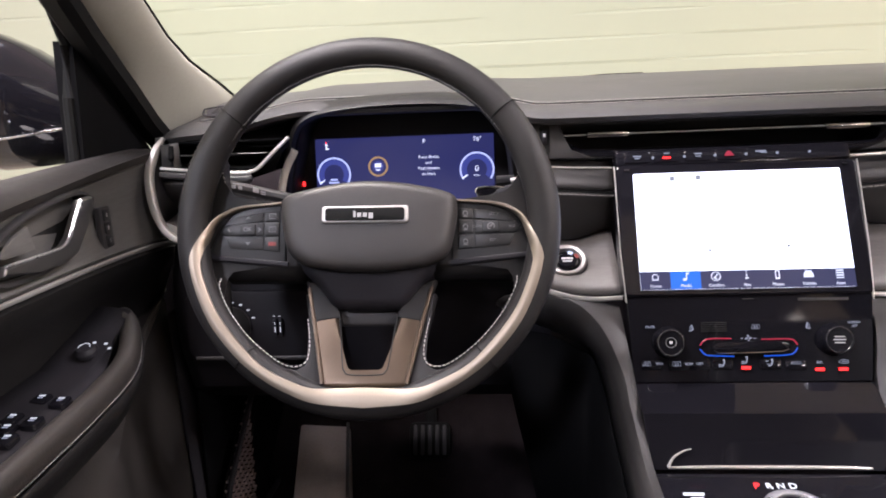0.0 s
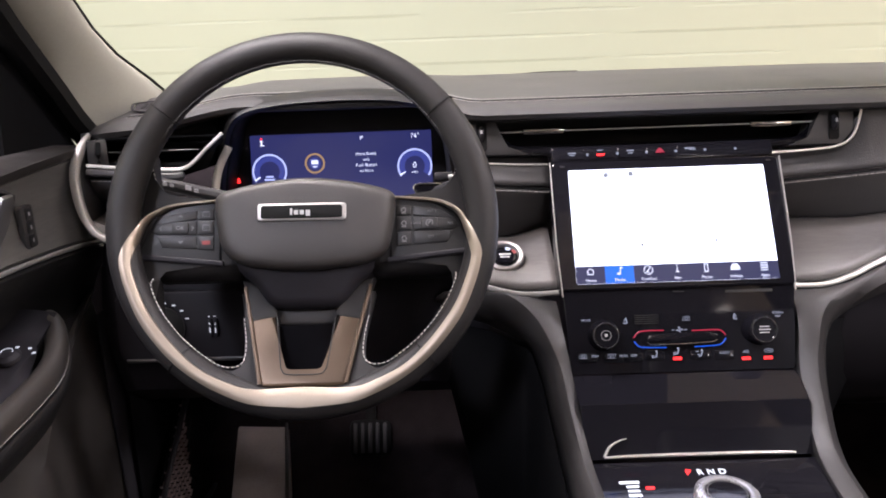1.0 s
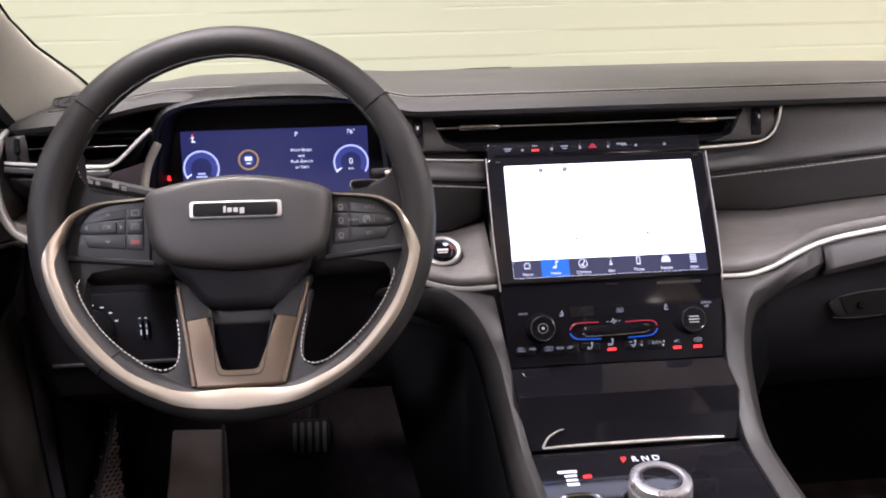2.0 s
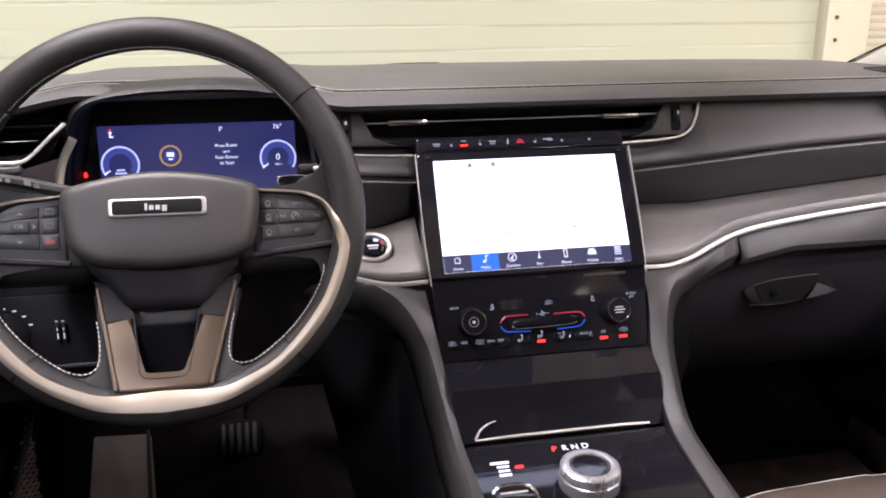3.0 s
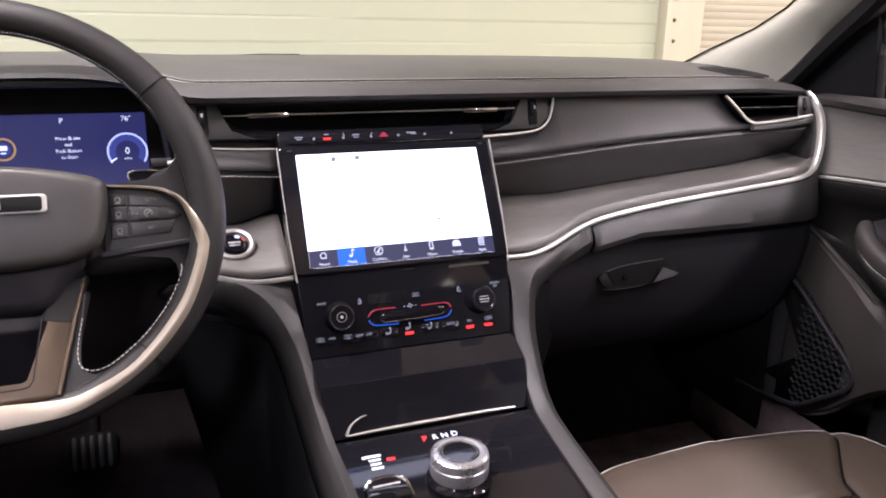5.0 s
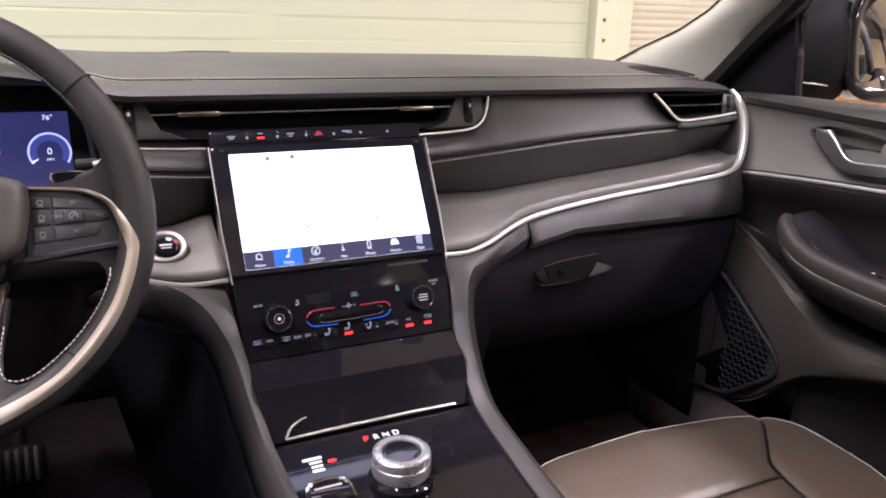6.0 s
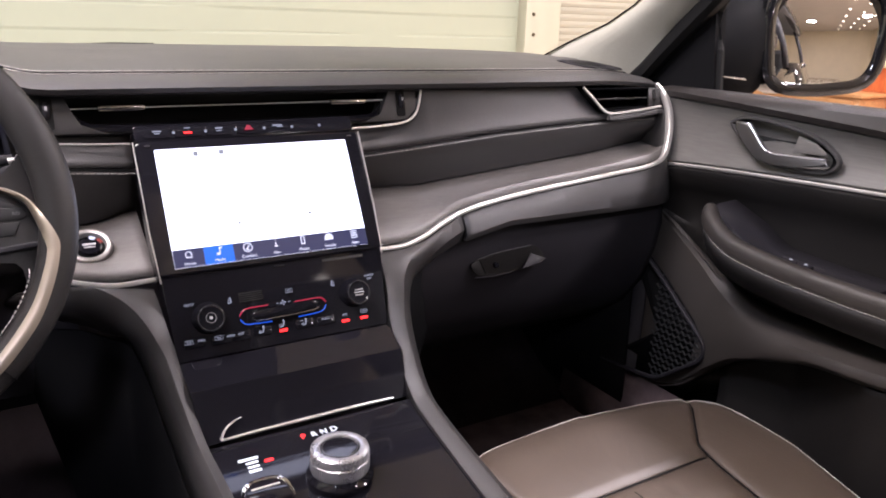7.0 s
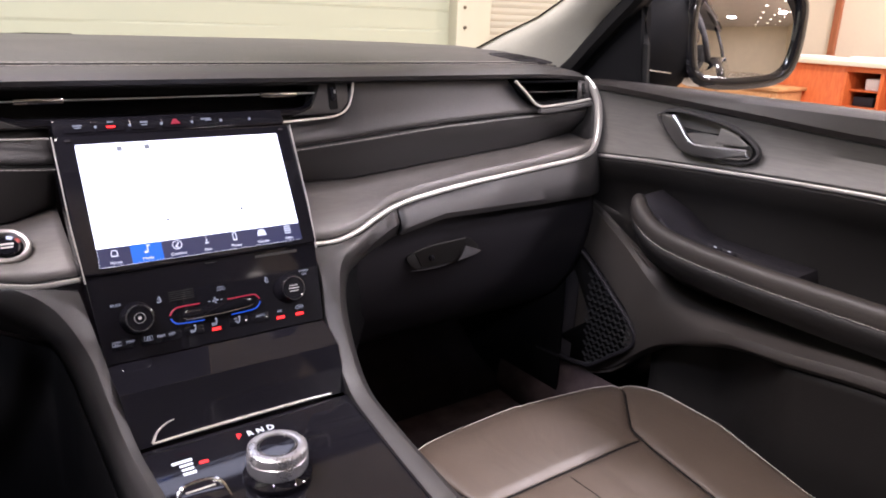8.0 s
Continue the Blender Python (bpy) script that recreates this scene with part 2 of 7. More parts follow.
def sweep(path, w, h, up=(0, 0, 1), sides=8, power=2.5, closed=False, taper=None, bm=None):
    """A bar of w by h (rounded) along a path; up is the direction of h."""
    pts = [Vector(p) for p in path]
    up = Vector(up).normalized()
    rings = []
    for i, p in enumerate(pts):
        if closed:
            t = (pts[(i + 1) % len(pts)] - pts[i - 1]).normalized()
        else:
            t = (pts[min(i + 1, len(pts) - 1)] - pts[max(i - 1, 0)]).normalized()
        side = t.cross(up)
        side = side.normalized() if side.length > 1e-4 else Vector((1, 0, 0))
        u2 = side.cross(t).normalized()
        k = taper(i / (len(pts) - 1)) if taper else 1.0
        ring = []
        for j in range(sides):
            a = 2 * math.pi * (j + 0.5) / sides
            c, s = math.cos(a), math.sin(a)
            ring.append(p + side * (w / 2 * k * math.copysign(abs(c) ** (2 / power), c)) + u2 * (h / 2 * k * math.copysign(abs(s) ** (2 / power), s)))
        rings.append(ring)
    if closed:
        return sheet(rings + [rings[0]], close=True, bm=bm)
    b = sheet(rings, close=True, bm=bm)
    b.verts.ensure_lookup_table()
    n = sides
    start = len(b.verts) - n * len(rings)
    b.faces.new([b.verts[start + k] for k in range(n)][::-1])
    b.faces.new([b.verts[len(b.verts) - n + k] for k in range(n)])
    return b


def frame_at(origin, ex, ey):
    """A matrix with x along ex, y along ey and z out of the surface."""
    ex, ey = Vector(ex).normalized(), Vector(ey).normalized()
    ez = ex.cross(ey)
    m = Matrix((ex, ey, ez)).transposed().to_4x4()
    m.translation = origin
    return m


def plate(outline, depth, m, bevel=0.0, top=0.0, bm=None, segments=2):
    """A solid of a flat outline, from top - depth up to top above the frame m, with a rounded front edge."""
    own = bmesh.new()
    lo = [own.verts.new((x, y, top - depth)) for x, y in outline]
    hi = [own.verts.new((x, y, top)) for x, y in outline]
    n = len(outline)
    own.faces.new(lo[::-1])
    face = own.faces.new(hi)
    for k in range(n):
        own.faces.new((lo[k], lo[(k + 1) % n], hi[(k + 1) % n], hi[k]))
    if bevel:
        bmesh.ops.bevel(own, geom=list(face.edges), offset=bevel, segments=segments, profile=0.5, affect="EDGES")
    bmesh.ops.transform(own, matrix=m, verts=own.verts)
    if bm is None:
        return own
    tmp = bpy.data.meshes.new("tmp")
    own.to_mesh(tmp)
    own.free()
    bm.from_mesh(tmp)
    bpy.data.meshes.remove(tmp)
    return bm


def rounded(w, h, r, n=5, cx=0.0, cy=0.0):
    out = []
    for qx, qy, a0 in ((1, 1, 0), (-1, 1, 90), (-1, -1, 180), (1, -1, 270)):
        for k in range(n):
            a = radians(a0 + 90 * k / (n - 1))
            out.append((cx + qx * (w / 2 - r) + r * math.cos(a), cy + qy * (h / 2 - r) + r * math.sin(a)))
    return out


def smooth_outline(pts, n=48):
    """A closed smooth outline through 2D points."""
    p = [Vector((x, y, 0)) for x, y in pts]
    m = len(p)
    out = []
    for k in range(n):
        u = k / n * m
        i, t = int(u) % m, u - int(u)
        a, b, c, d = p[i - 1], p[i], p[(i + 1) % m], p[(i + 2) % m]
        q = 0.5 * (2 * b + (c - a) * t + (2 * a - 5 * b + 4 * c - d) * t * t + (3 * b - a - 3 * c + d) * t ** 3)
        out.append((q.x, q.y))
    return out


def block(x0, x1, y0, y1, z0, z1, bevel=0.0, segments=2):
    bm = bmesh.new()
    bmesh.ops.create_cube(bm, size=1.0)
    bmesh.ops.transform(bm, matrix=Matrix.Translation(((x0 + x1) / 2, (y0 + y1) / 2, (z0 + z1) / 2)) @ Matrix.Diagonal((x1 - x0, y1 - y0, z1 - z0, 1)), verts=bm.verts)
    if bevel:
        bmesh.ops.bevel(bm, geom=bm.edges[:], offset=bevel, segments=segments, profile=0.5, affect="EDGES")
    return bm


def turned(profile, m, sides=40):
    """A turned body: (radius, height) rows round the z axis of m."""
    rings = []
    for r, z in profile:
        rings.append([m @ Vector((r * math.cos(2 * math.pi * k / sides), r * math.sin(2 * math.pi * k / sides), z)) for k in range(sides)])
    return loft(rings)


def arc_band(r0, r1, a0, a1, m, depth=0.0008, n=32, top=0.0):
    """A flat ring piece between two radii and two angles (degrees)."""
    pts = [(r1 * math.cos(radians(a0 + (a1 - a0) * k / n)), r1 * math.sin(radians(a0 + (a1 - a0) * k / n))) for k in range(n + 1)]
    pts += [(r0 * math.cos(radians(a1 + (a0 - a1) * k / n)), r0 * math.sin(radians(a1 + (a0 - a1) * k / n))) for k in range(n + 1)]
    bm = bmesh.new()
    lo = [bm.verts.new(m @ Vector((x, y, top - depth))) for x, y in pts]
    hi = [bm.verts.new(m @ Vector((x, y, top))) for x, y in pts]
    for ring, flip in ((lo, True), (hi, False)):
        for k in range(n):
            f = (ring[k], ring[k + 1], ring[2 * n - k], ring[2 * n + 1 - k])
            bm.faces.new(f[::-1] if flip else f)
    c = len(pts)
    for k in range(c):
        bm.faces.new((lo[k], lo[(k + 1) % c], hi[(k + 1) % c], hi[k]))
    return bm


def lettering(name, text, size, m, mat, parent, align="CENTER"):
    """Raised or printed letters of the built-in font, as a mesh."""
    cu = bpy.data.curves.new(name, "FONT")
    cu.body, cu.size, cu.extrude, cu.align_x, cu.align_y = text, size, 0.0002, align, "CENTER"
    tmp = bpy.data.objects.new("tmp", cu)
    scene.collection.objects.link(tmp)
    bpy.context.view_layer.update()
    me = bpy.data.meshes.new_from_object(tmp.evaluated_get(bpy.context.evaluated_depsgraph_get()))
    bpy.data.objects.remove(tmp)
    bpy.data.curves.remove(cu)
    me.transform(m)
    me.name = name
    me.materials.clear()
    me.materials.append(mat)
    ob = new(name, me)
    ob.parent = parent
    return ob


def bars(name, rects, m, mat, parent, depth=0.0004, top=0.0004):
    """Small flat marks as plain bars: (x, y, w, h) in the frame m."""
    bm = bmesh.new()
    for x, y, w, h in rects:
        plate([(x - w / 2, y - h / 2), (x + w / 2, y - h / 2), (x + w / 2, y + h / 2), (x - w / 2, y + h / 2)], depth, m, top=top, bm=bm)
    return part(name, bm, mat, parent, smooth=False)


def stitch(name, path, parent, length=0.0042, gap=0.0026, r=0.0007, mat=None):
    """A row of thread stitches along a path."""
    pts = [Vector(p) for p in path]
    bm = bmesh.new()
    run, on = 0.0, 0.0
    step = length + gap
    seg = [(a, b, (b - a).length) for a, b in zip(pts[:-1], pts[1:])]
    total = sum(s[2] for s in seg)
    ends = np.cumsum([0] + [s[2] for s in seg])

    def at(d):
        i = min(int(np.searchsorted(ends, d, side="right")) - 1, len(seg) - 1)
        a, b, l = seg[i]
        return a.lerp(b, (d - ends[i]) / max(l, 1e-6))

    d = 0.0
    while d + length < total:
        a, b = at(d), at(d + length)
        t = (b - a).normalized()
        s = t.orthogonal().normalized() * r
        u = t.cross(s.normalized()) * r
        va, vb = bm.verts.new(a), bm.verts.new(b)
        r1 = [bm.verts.new(a.lerp(b, 0.12) + q) for q in (s, u, -s, -u)]
        r2 = [bm.verts.new(a.lerp(b, 0.88) + q) for q in (s, u, -s, -u)]
        for k in range(4):
            n = (k + 1) % 4
            bm.faces.new((va, r1[k], r1[n]))
            bm.faces.new((r1[k], r2[k], r2[n], r1[n]))
            bm.faces.new((vb, r2[n], r2[k]))
        d += step
    return part(name, bm, mat or THREAD, parent, "pale grey thread stitching")


# ---- the hall round the car ----
def structure(name, bm, mat, label, category, smooth=False, thick=0.0):
    return tagged(part(name, bm, mat, smooth=smooth, thick=thick), label, category, kind="structure")


structure("floor", block(-3.4, 5.3, -14.2, 3.4, -0.1, 0.0), FLOORTILE, "polished beige tile floor of the showroom", "floor")
structure("ceiling", block(-3.4, 5.3, -14.2, 3.4, 3.2, 3.3), CEILING, "warm grey board ceiling of the showroom", "ceiling")
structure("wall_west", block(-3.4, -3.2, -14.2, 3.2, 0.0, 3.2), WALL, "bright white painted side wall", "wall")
structure("wall_east", block(5.1, 5.3, -14.2, 3.4, 0.0, 3.2), CREAM, "cream painted showroom wall", "wall")
structure("wall_south", block(-3.4, 5.3, -14.4, -14.2, 0.0, 3.2), CREAM, "cream painted far end wall", "wall")


def course_wall():
    """White painted block wall: shallow uneven courses with soft joints."""
    rng = random.Random(4)
    rows = []
    z = -0.045
    x_cuts = [-3.4 + 5.56 * k / 36 for k in range(37)]
    while z < 3.2:
        h = 0.098
        lean = [rng.uniform(-0.0004, 0.0004) for _ in x_cuts]
        worn = [max(0.0, rng.uniform(-0.7, 1.0)) for _ in x_cuts]
        for dz, dy in ((0.0, 0.00020), (0.006, 0.0), (h - 0.006, 0.0), (h, 0.00020)):
            rows.append([(x, 3.2 + dy * w + l, min(max(z + dz, 0.0), 3.2)) for x, l, w in zip(x_cuts, lean, worn)])
        z += h
    return sheet(rows)


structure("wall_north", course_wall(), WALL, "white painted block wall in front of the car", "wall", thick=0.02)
structure("wall_north_lintel", block(2.305, 5.1, 3.26, 3.4, 2.6, 3.2), WALL, "white painted lintel over the roller shutter", "wall")

post = thing("timber_post", (0, 0, 0), "pale painted timber post with bolt heads beside the shutter", "post")
part("post_body", block(2.085, 2.305, 3.12, 3.24, 0.0, 3.2, 0.006), POSTPAINT, post)
for bz in (0.6, 0.9, 1.150, 1.248, 1.346, 1.6, 2.0):
    part("bolt_head", turned([(0.0001, 0.008), (0.007, 0.008), (0.009, 0.003), (0.009, -0.002)], pose(2.132 + 0.004 * math.sin(bz * 40), 3.12, bz, 90, 0, 0), 12), BRONZE, post, "dull steel bolt head")

shutter = thing("roller_shutter", (0, 0, 0), "closed beige metal roller shutter with narrow ribs", "shutter", kind="structure")
slat_bm = bmesh.new()
rows = []
zz = 0.0
while zz < 2.6:
    for dz, dy in ((0.0, 0.003), (0.004, 0.0), (0.017, -0.0025), (0.030, 0.0), (0.034, 0.003)):
        rows.append([(2.305, 3.28 + dy, zz + dz), (5.1, 3.28 + dy, zz + dz)])
    zz += 0.036
tagged(part("slat_curtain", sheet(rows, bm=slat_bm), SHUTTER, shutter, smooth=False, thick=0.003), kind="stuff")
part("bottom_rail", block(2.32, 5.08, 3.26, 3.30, 0.0, 0.05, 0.004), SHUTTER, shutter)

# cherry counter with open pigeon holes
counter = thing("reception_counter", (0, 0, 0), "orange cherry-veneered counter with open shelves and a pale top", "counter")
part("front_panel", block(4.0, 4.06, 2.09, 2.75, 0.0, 1.03, 0.003), CHERRY, counter)
part("lower_panel", block(4.0, 4.06, 0.2, 2.09, 0.0, 0.81, 0.003), CHERRY, counter)
part("upper_rail", block(4.0, 4.06, 0.2, 2.09, 1.0, 1.03, 0.003), CHERRY, counter)
for dy in (2.075, 1.88, 1.55, 1.2, 0.8, 0.2):
    part("divider", block(4.0, 4.45, dy, dy + 0.018, 0.81, 1.0, 0.002), CHERRY, counter)
part("shelf", block(4.0, 4.45, 0.2, 2.09, 0.80, 0.815, 0.002), CHERRY, counter)
part("middle_shelf", block(4.05, 4.45, 0.2, 2.075, 0.895, 0.905, 0.002), CHERRY, counter)
part("back_panel", block(4.45, 4.48, 0.2, 2.75, 0.0, 1.03, 0.002), CHERRY, counter)
part("countertop", block(3.96, 4.60, 0.15, 2.85, 1.03, 1.055, 0.006), CREAM, counter, "pale laminate countertop")
rngp = random.Random(9)
for k in range(9):
    py, pxx = 0.6 + 0.24 * k + rngp.uniform(-0.05, 0.05), 4.1 + rngp.uniform(0, 0.3)
    sheet_ob = part("paper_sheaf", block(-0.10, 0.10, -0.14, 0.14, 0.0, rngp.uniform(0.004, 0.03), 0.001), PAPER)
    sheet_ob.matrix_world = pose(pxx, py, 1.055, 0, 0, rngp.uniform(-40, 40))
    tagged(sheet_ob, "white papers lying on the counter", "papers", group="papers on the counter")
for k, (py, pz) in enumerate(((2.0, 0.815), (1.95, 0.905), (1.72, 0.815), (1.7, 0.905), (1.4, 0.815))):
    b_ob = part("box_file", block(4.08, 4.36, py - 0.055, py + 0.055, pz, pz + 0.05 + 0.01 * (k % 2), 0.003), PAPER if k % 2 else HARD)
    tagged(b_ob, "file box lying in an open counter shelf", "box", group="things in the counter shelves")

cabinet = thing("low_cabinet", (0, 0, 0), "low oak cabinet with flat drawer fronts beside the counter", "cabinet")
part("body", block(3.72, 3.98, 2.30, 3.05, 0.0, 0.875, 0.003), OAK, cabinet)
part("top", block(3.70, 3.99, 2.28, 3.07, 0.875, 0.895, 0.004), OAK, cabinet)
for cy in (2.33, 2.70):
    for cz in (0.06, 0.34, 0.62):
        drawer = part("drawer_front", block(3.70, 3.72, cy, cy + 0.34, cz, cz + 0.24, 0.004), OAK, cabinet)
        part("handle", block(3.685, 3.70, cy + 0.12, cy + 0.22, cz + 0.17, cz + 0.18, 0.003), SATIN, drawer)

structure("trim_1", block(5.07, 5.1, 2.725, 2.772, 0.0, 3.2, 0.004), TRIMWOOD, "cherry wood strip on the cream wall", "trim")
structure("trim_2", block(5.07, 5.1, 3.1, 3.2, 0.0, 3.2, 0.004), CHERRY, "cherry wood corner strip", "trim")

# round recessed lamps
lamp0 = thing("recessed_ceiling_light", (0, 0, 0), "round recessed ceiling lamp, switched on", "ceiling light", group="ceiling lamps of the hall")
part("rim_ring", turned([(0.063, 0.0), (0.075, -0.004), (0.080, 0.0), (0.080, 0.004), (0.063, 0.004)], pose(0, 0, 0), 24), PAPER, lamp0)
part("diffuser", turned([(0.0005, -0.002), (0.062, -0.002), (0.062, 0.003), (0.0005, 0.003)], pose(0, 0, 0), 24), LAMP_FACE, lamp0, "glowing warm white diffuser")
spots = [(2.3, -2.2 - 1.4 * k) for k in range(9)] + [(3.9, -2.2 - 1.4 * k) for k in range(9)] + [(3.1, -2.9 - 1.4 * k) for k in range(8)]
lamp0.matrix_world = pose(*spots[0], 3.195)
for sx, sy in spots[1:]:
    copy_thing(lamp0, pose(sx, sy, 3.195))

# ---- the car's shell ----
body = thing("car_body", (0, 0, 0), "shell of a black car with roof, bonnet and side panels", "car body", kind="structure")


def roof_sheet(z_off, half):
    """A crowned roof skin with the opening of the glass roof."""
    bm = sheet([[(x, y, z + z_off - 0.05 * (x / half) ** 2) for x in (-half, -0.60, -0.48, -0.24, 0.0, 0.24, 0.48, 0.60, half)] for y, z in ((0.52, 1.62), (0.3, 1.67), (-0.4, 1.70), (-1.4, 1.68), (-2.2, 1.62))])
    hole = [f for f in bm.faces if abs(f.calc_center_median().x) < 0.48 and -0.4 < f.calc_center_median().y < 0.3]
    bmesh.ops.delete(bm, geom=hole, context="FACES")
    return bm


part("roof_panel", roof_sheet(0.0, 0.72), PAINT, body, thick=0.02)
part("headliner", roof_sheet(-0.035, 0.70), HEADLINER, body, "grey cloth headliner, darkened for the dim cabin ceiling", thick=0.01)
pane = part("roof_glass", sheet([[(x, y, 1.655 - 0.02 * (x / 0.5) ** 2) for x in np.linspace(-0.48, 0.48, 7)] for y in (0.30, 0.05, -0.2, -0.42)]), GLASS, body, "clear glass roof pane", thick=0.004)
pane.visible_shadow = False
part("bonnet", sheet([[(x, y, z - 0.05 * (x / 0.8) ** 2) for x in np.linspace(-0.86, 0.86, 11)] for y, z in ((1.50, 1.085), (1.7, 1.075), (2.0, 1.03), (2.3, 0.92))]), HARD, body, thick=0.02)
part("front_end", block(-0.88, 0.88, 2.30, 2.42, 0.35, 0.90, 0.03), PAINT, body)
for s in (-1, 1):
    part("side_panel", sheet([[(s * x, y, z) for y in (2.35, 1.6, 0.95)] for x, z in ((0.90, 0.35), (0.94, 0.6), (0.93, 0.9), (0.88, 1.05))]), PAINT, body, thick=0.02)
    part("rear_side_panel", sheet([[(s * x, y, z) for y in (-0.42, -1.4, -2.4)] for x, z in ((0.90, 0.35), (0.94, 0.6), (0.93, 0.9), (0.80, 1.12))]), PAINT, body, thick=0.02)
    part("centre_pillar", sheet([[(s * x, y, z) for x, z in ((0.80, 1.10), (0.74, 1.3), (0.63, 1.58))] for y in (-0.34, -0.50)]), HARD, body, thick=0.03)
    part("rear_pillar", sheet([[(s * x, y, z) for x, z in ((0.80, 1.10), (0.74, 1.3), (0.63, 1.56))] for y in (-1.9, -2.25)]), HARD, body, thick=0.03)
    part("roof_rail", sweep([(s * 0.655, 0.50, 1.585), (s * 0.665, 0.1, 1.635), (s * 0.665, -0.6, 1.645), (s * 0.655, -2.2, 1.57)], 0.08, 0.05), HARD, body)
    part("sill_panel", block(min(s * 0.70, s * 0.92), max(s * 0.70, s * 0.92), -2.3, 1.0, 0.33, 0.47, 0.02), PAINT, body)
part("rear_panel", block(-0.85, 0.85, -2.44, -2.38, 0.35, 1.12, 0.02), PAINT, body)
part("floor_pan", block(-0.75, 0.75, -2.4, 1.45, 0.38, 0.43), CARPET, body)
part("bulkhead", sheet([[(x, y, z) for x in (-0.92, 0.0, 0.92)] for y, z in ((1.18, 0.43), (1.42, 0.60), (1.47, 0.9), (1.47, 1.06))]), CARPET, body, thick=0.02)

FAR = [(0.0, 1.40, 1.146), (0.2, 1.39, 1.146), (0.4, 1.345, 1.147), (0.55, 1.27, 1.147), (0.64, 1.20, 1.146), (0.69, 1.14, 1.142)]
glass_rows = []
for k in range(9):
    f = k / 8
    row = []
    for x in np.linspace(-0.80, 0.80, 27):
        y0, z0 = lerp_table(FAR, abs(x))
        row.append((x * (1 - 0.12 * f), y0 + 0.03 + (0.56 - 0.16 * (x / 0.7) ** 2 - y0) * f + 0.05 * math.sin(math.pi * f), z0 - 0.01 + (1.61 - z0) * f + 0.02 * math.sin(math.pi * f)))
    glass_rows.append(row)
screen_ob = structure("windscreen", sheet(glass_rows), GLASS, "clear laminated windscreen, raked back over the dashboard", "windscreen", smooth=False, thick=0.004)
screen_ob.visible_shadow = False


def front_pillar(s):
    """Raked windscreen pillar trim in pale cloth, flared at its foot, with a black seal towards the glass."""
    rings = []
    table = [  # height, y of the rear edge, y of the front edge, x of the rear edge, x of the front edge
        (1.10, 0.985, 1.27, 0.700, 0.680), (1.135, 0.940, 1.180, 0.700, 0.674), (1.17, 0.904, 1.085, 0.700, 0.670),
        (1.205, 0.866, 0.985, 0.700, 0.670), (1.235, 0.830, 0.925, 0.698, 0.669), (1.275, 0.783, 0.868, 0.694, 0.666),
        (1.40, 0.648, 0.742, 0.670, 0.644), (1.52, 0.53, 0.635, 0.628, 0.606), (1.60, 0.45, 0.560, 0.606, 0.588)]
    for z, yb, yf, xb, xf in table:
        ring = []
        for k in range(9):
            u = k / 8
            bulge = 0.026 * math.sin(math.pi * u) ** 0.8
            ring.append((s * (xb + (xf - xb) * u - bulge), yb + (yf - yb) * u, z))
        ring += [(s * (xf + 0.03), yf + 0.01, z), (s * (xb + 0.03), yb, z)]
        rings.append(ring)
    pil = thing("windscreen_pillar", (0, 0, 0), "windscreen pillar trim covered in pale grey woven cloth", "pillar trim", kind="structure")
    part("trim_cover", loft(rings), PILLAR, pil)
    part("glass_seal", sweep([(s * (xf - 0.003), yf + 0.003, z) for z, yb, yf, xb, xf in table[:6]], 0.003, 0.006, up=(s, 0, 0.2)), RUBBER, pil, "black rubber seal along the glass")
    part("door_frame_seal", sweep([(s * (xb + 0.012), yb - 0.014, z) for z, yb, yf, xb, xf in table], 0.030, 0.04, up=(s, 0, 0.2)), RUBBER, pil, "black rubber door seal")
    return pil


for s in (-1, 1):
    front_pillar(s)



def glass_point(x, f, below=0.0):
    """A point on the inner side of the windscreen: f runs from its foot to its head."""
    return Vector((x, 1.43 - 0.84 * f + 0.05 * math.sin(math.pi * f) - 0.5 * below, 1.136 + 0.464 * f + 0.02 * math.sin(math.pi * f) - 0.87 * below))


rear_mirror = thing("rear_view_mirror", (0, 0, 0), "black rear-view mirror with a wide sensor cover on the windscreen", "mirror")
cover_rings = []
for f, w, dp in ((0.60, 0.150, 0.010), (0.66, 0.165, 0.028), (0.74, 0.160, 0.036), (0.82, 0.130, 0.038), (0.90, 0.085, 0.030), (0.94, 0.070, 0.012)):
    cover_rings.append([glass_point(w, f, 0.004), glass_point(w * 0.97, f, dp * 0.7), glass_point(w * 0.8, f, dp), glass_point(0, f, dp * 1.1), glass_point(-w * 0.8, f, dp), glass_point(-w * 0.97, f, dp * 0.7), glass_point(-w, f, 0.004)])
part("sensor_cover", loft(cover_rings), RUBBER, rear_mirror, "black moulded sensor cover")
stem_top, stem_end = glass_point(0, 0.86, 0.02), Vector((0, 0.645, 1.475))
part("stem", sweep([stem_top, stem_top.lerp(stem_end, 0.5), stem_end], 0.022, 0.022, up=(1, 0, 0)), RUBBER, rear_mirror)
rm = frame_at((0, 0.63, 1.465), (1, 0, 0), (0, -0.15, 1))
part("mirror_housing", plate(rounded(0.25, 0.066, 0.026, 6), 0.024, rm, 0.004, top=0.0), RUBBER, rear_mirror)
part("mirror_glass", plate(rounded(0.242, 0.058, 0.023, 6), 0.001, rm, top=0.0015), MIRROR, rear_mirror, "flat mirror glass")

wiper = thing("wiper", (0, 0, 0), "black wiper arm resting at the foot of the windscreen", "wiper")
part("arm", sweep([(-0.17, 1.452, 1.1385), (-0.10, 1.452, 1.1428), (-0.06, 1.452, 1.1445), (0.01, 1.452, 1.1445)], 0.012, 0.005), RUBBER, wiper)
part("pivot", block(-0.03, 0.03, 1.445, 1.475, 1.07, 1.142, 0.004), RUBBER, wiper)


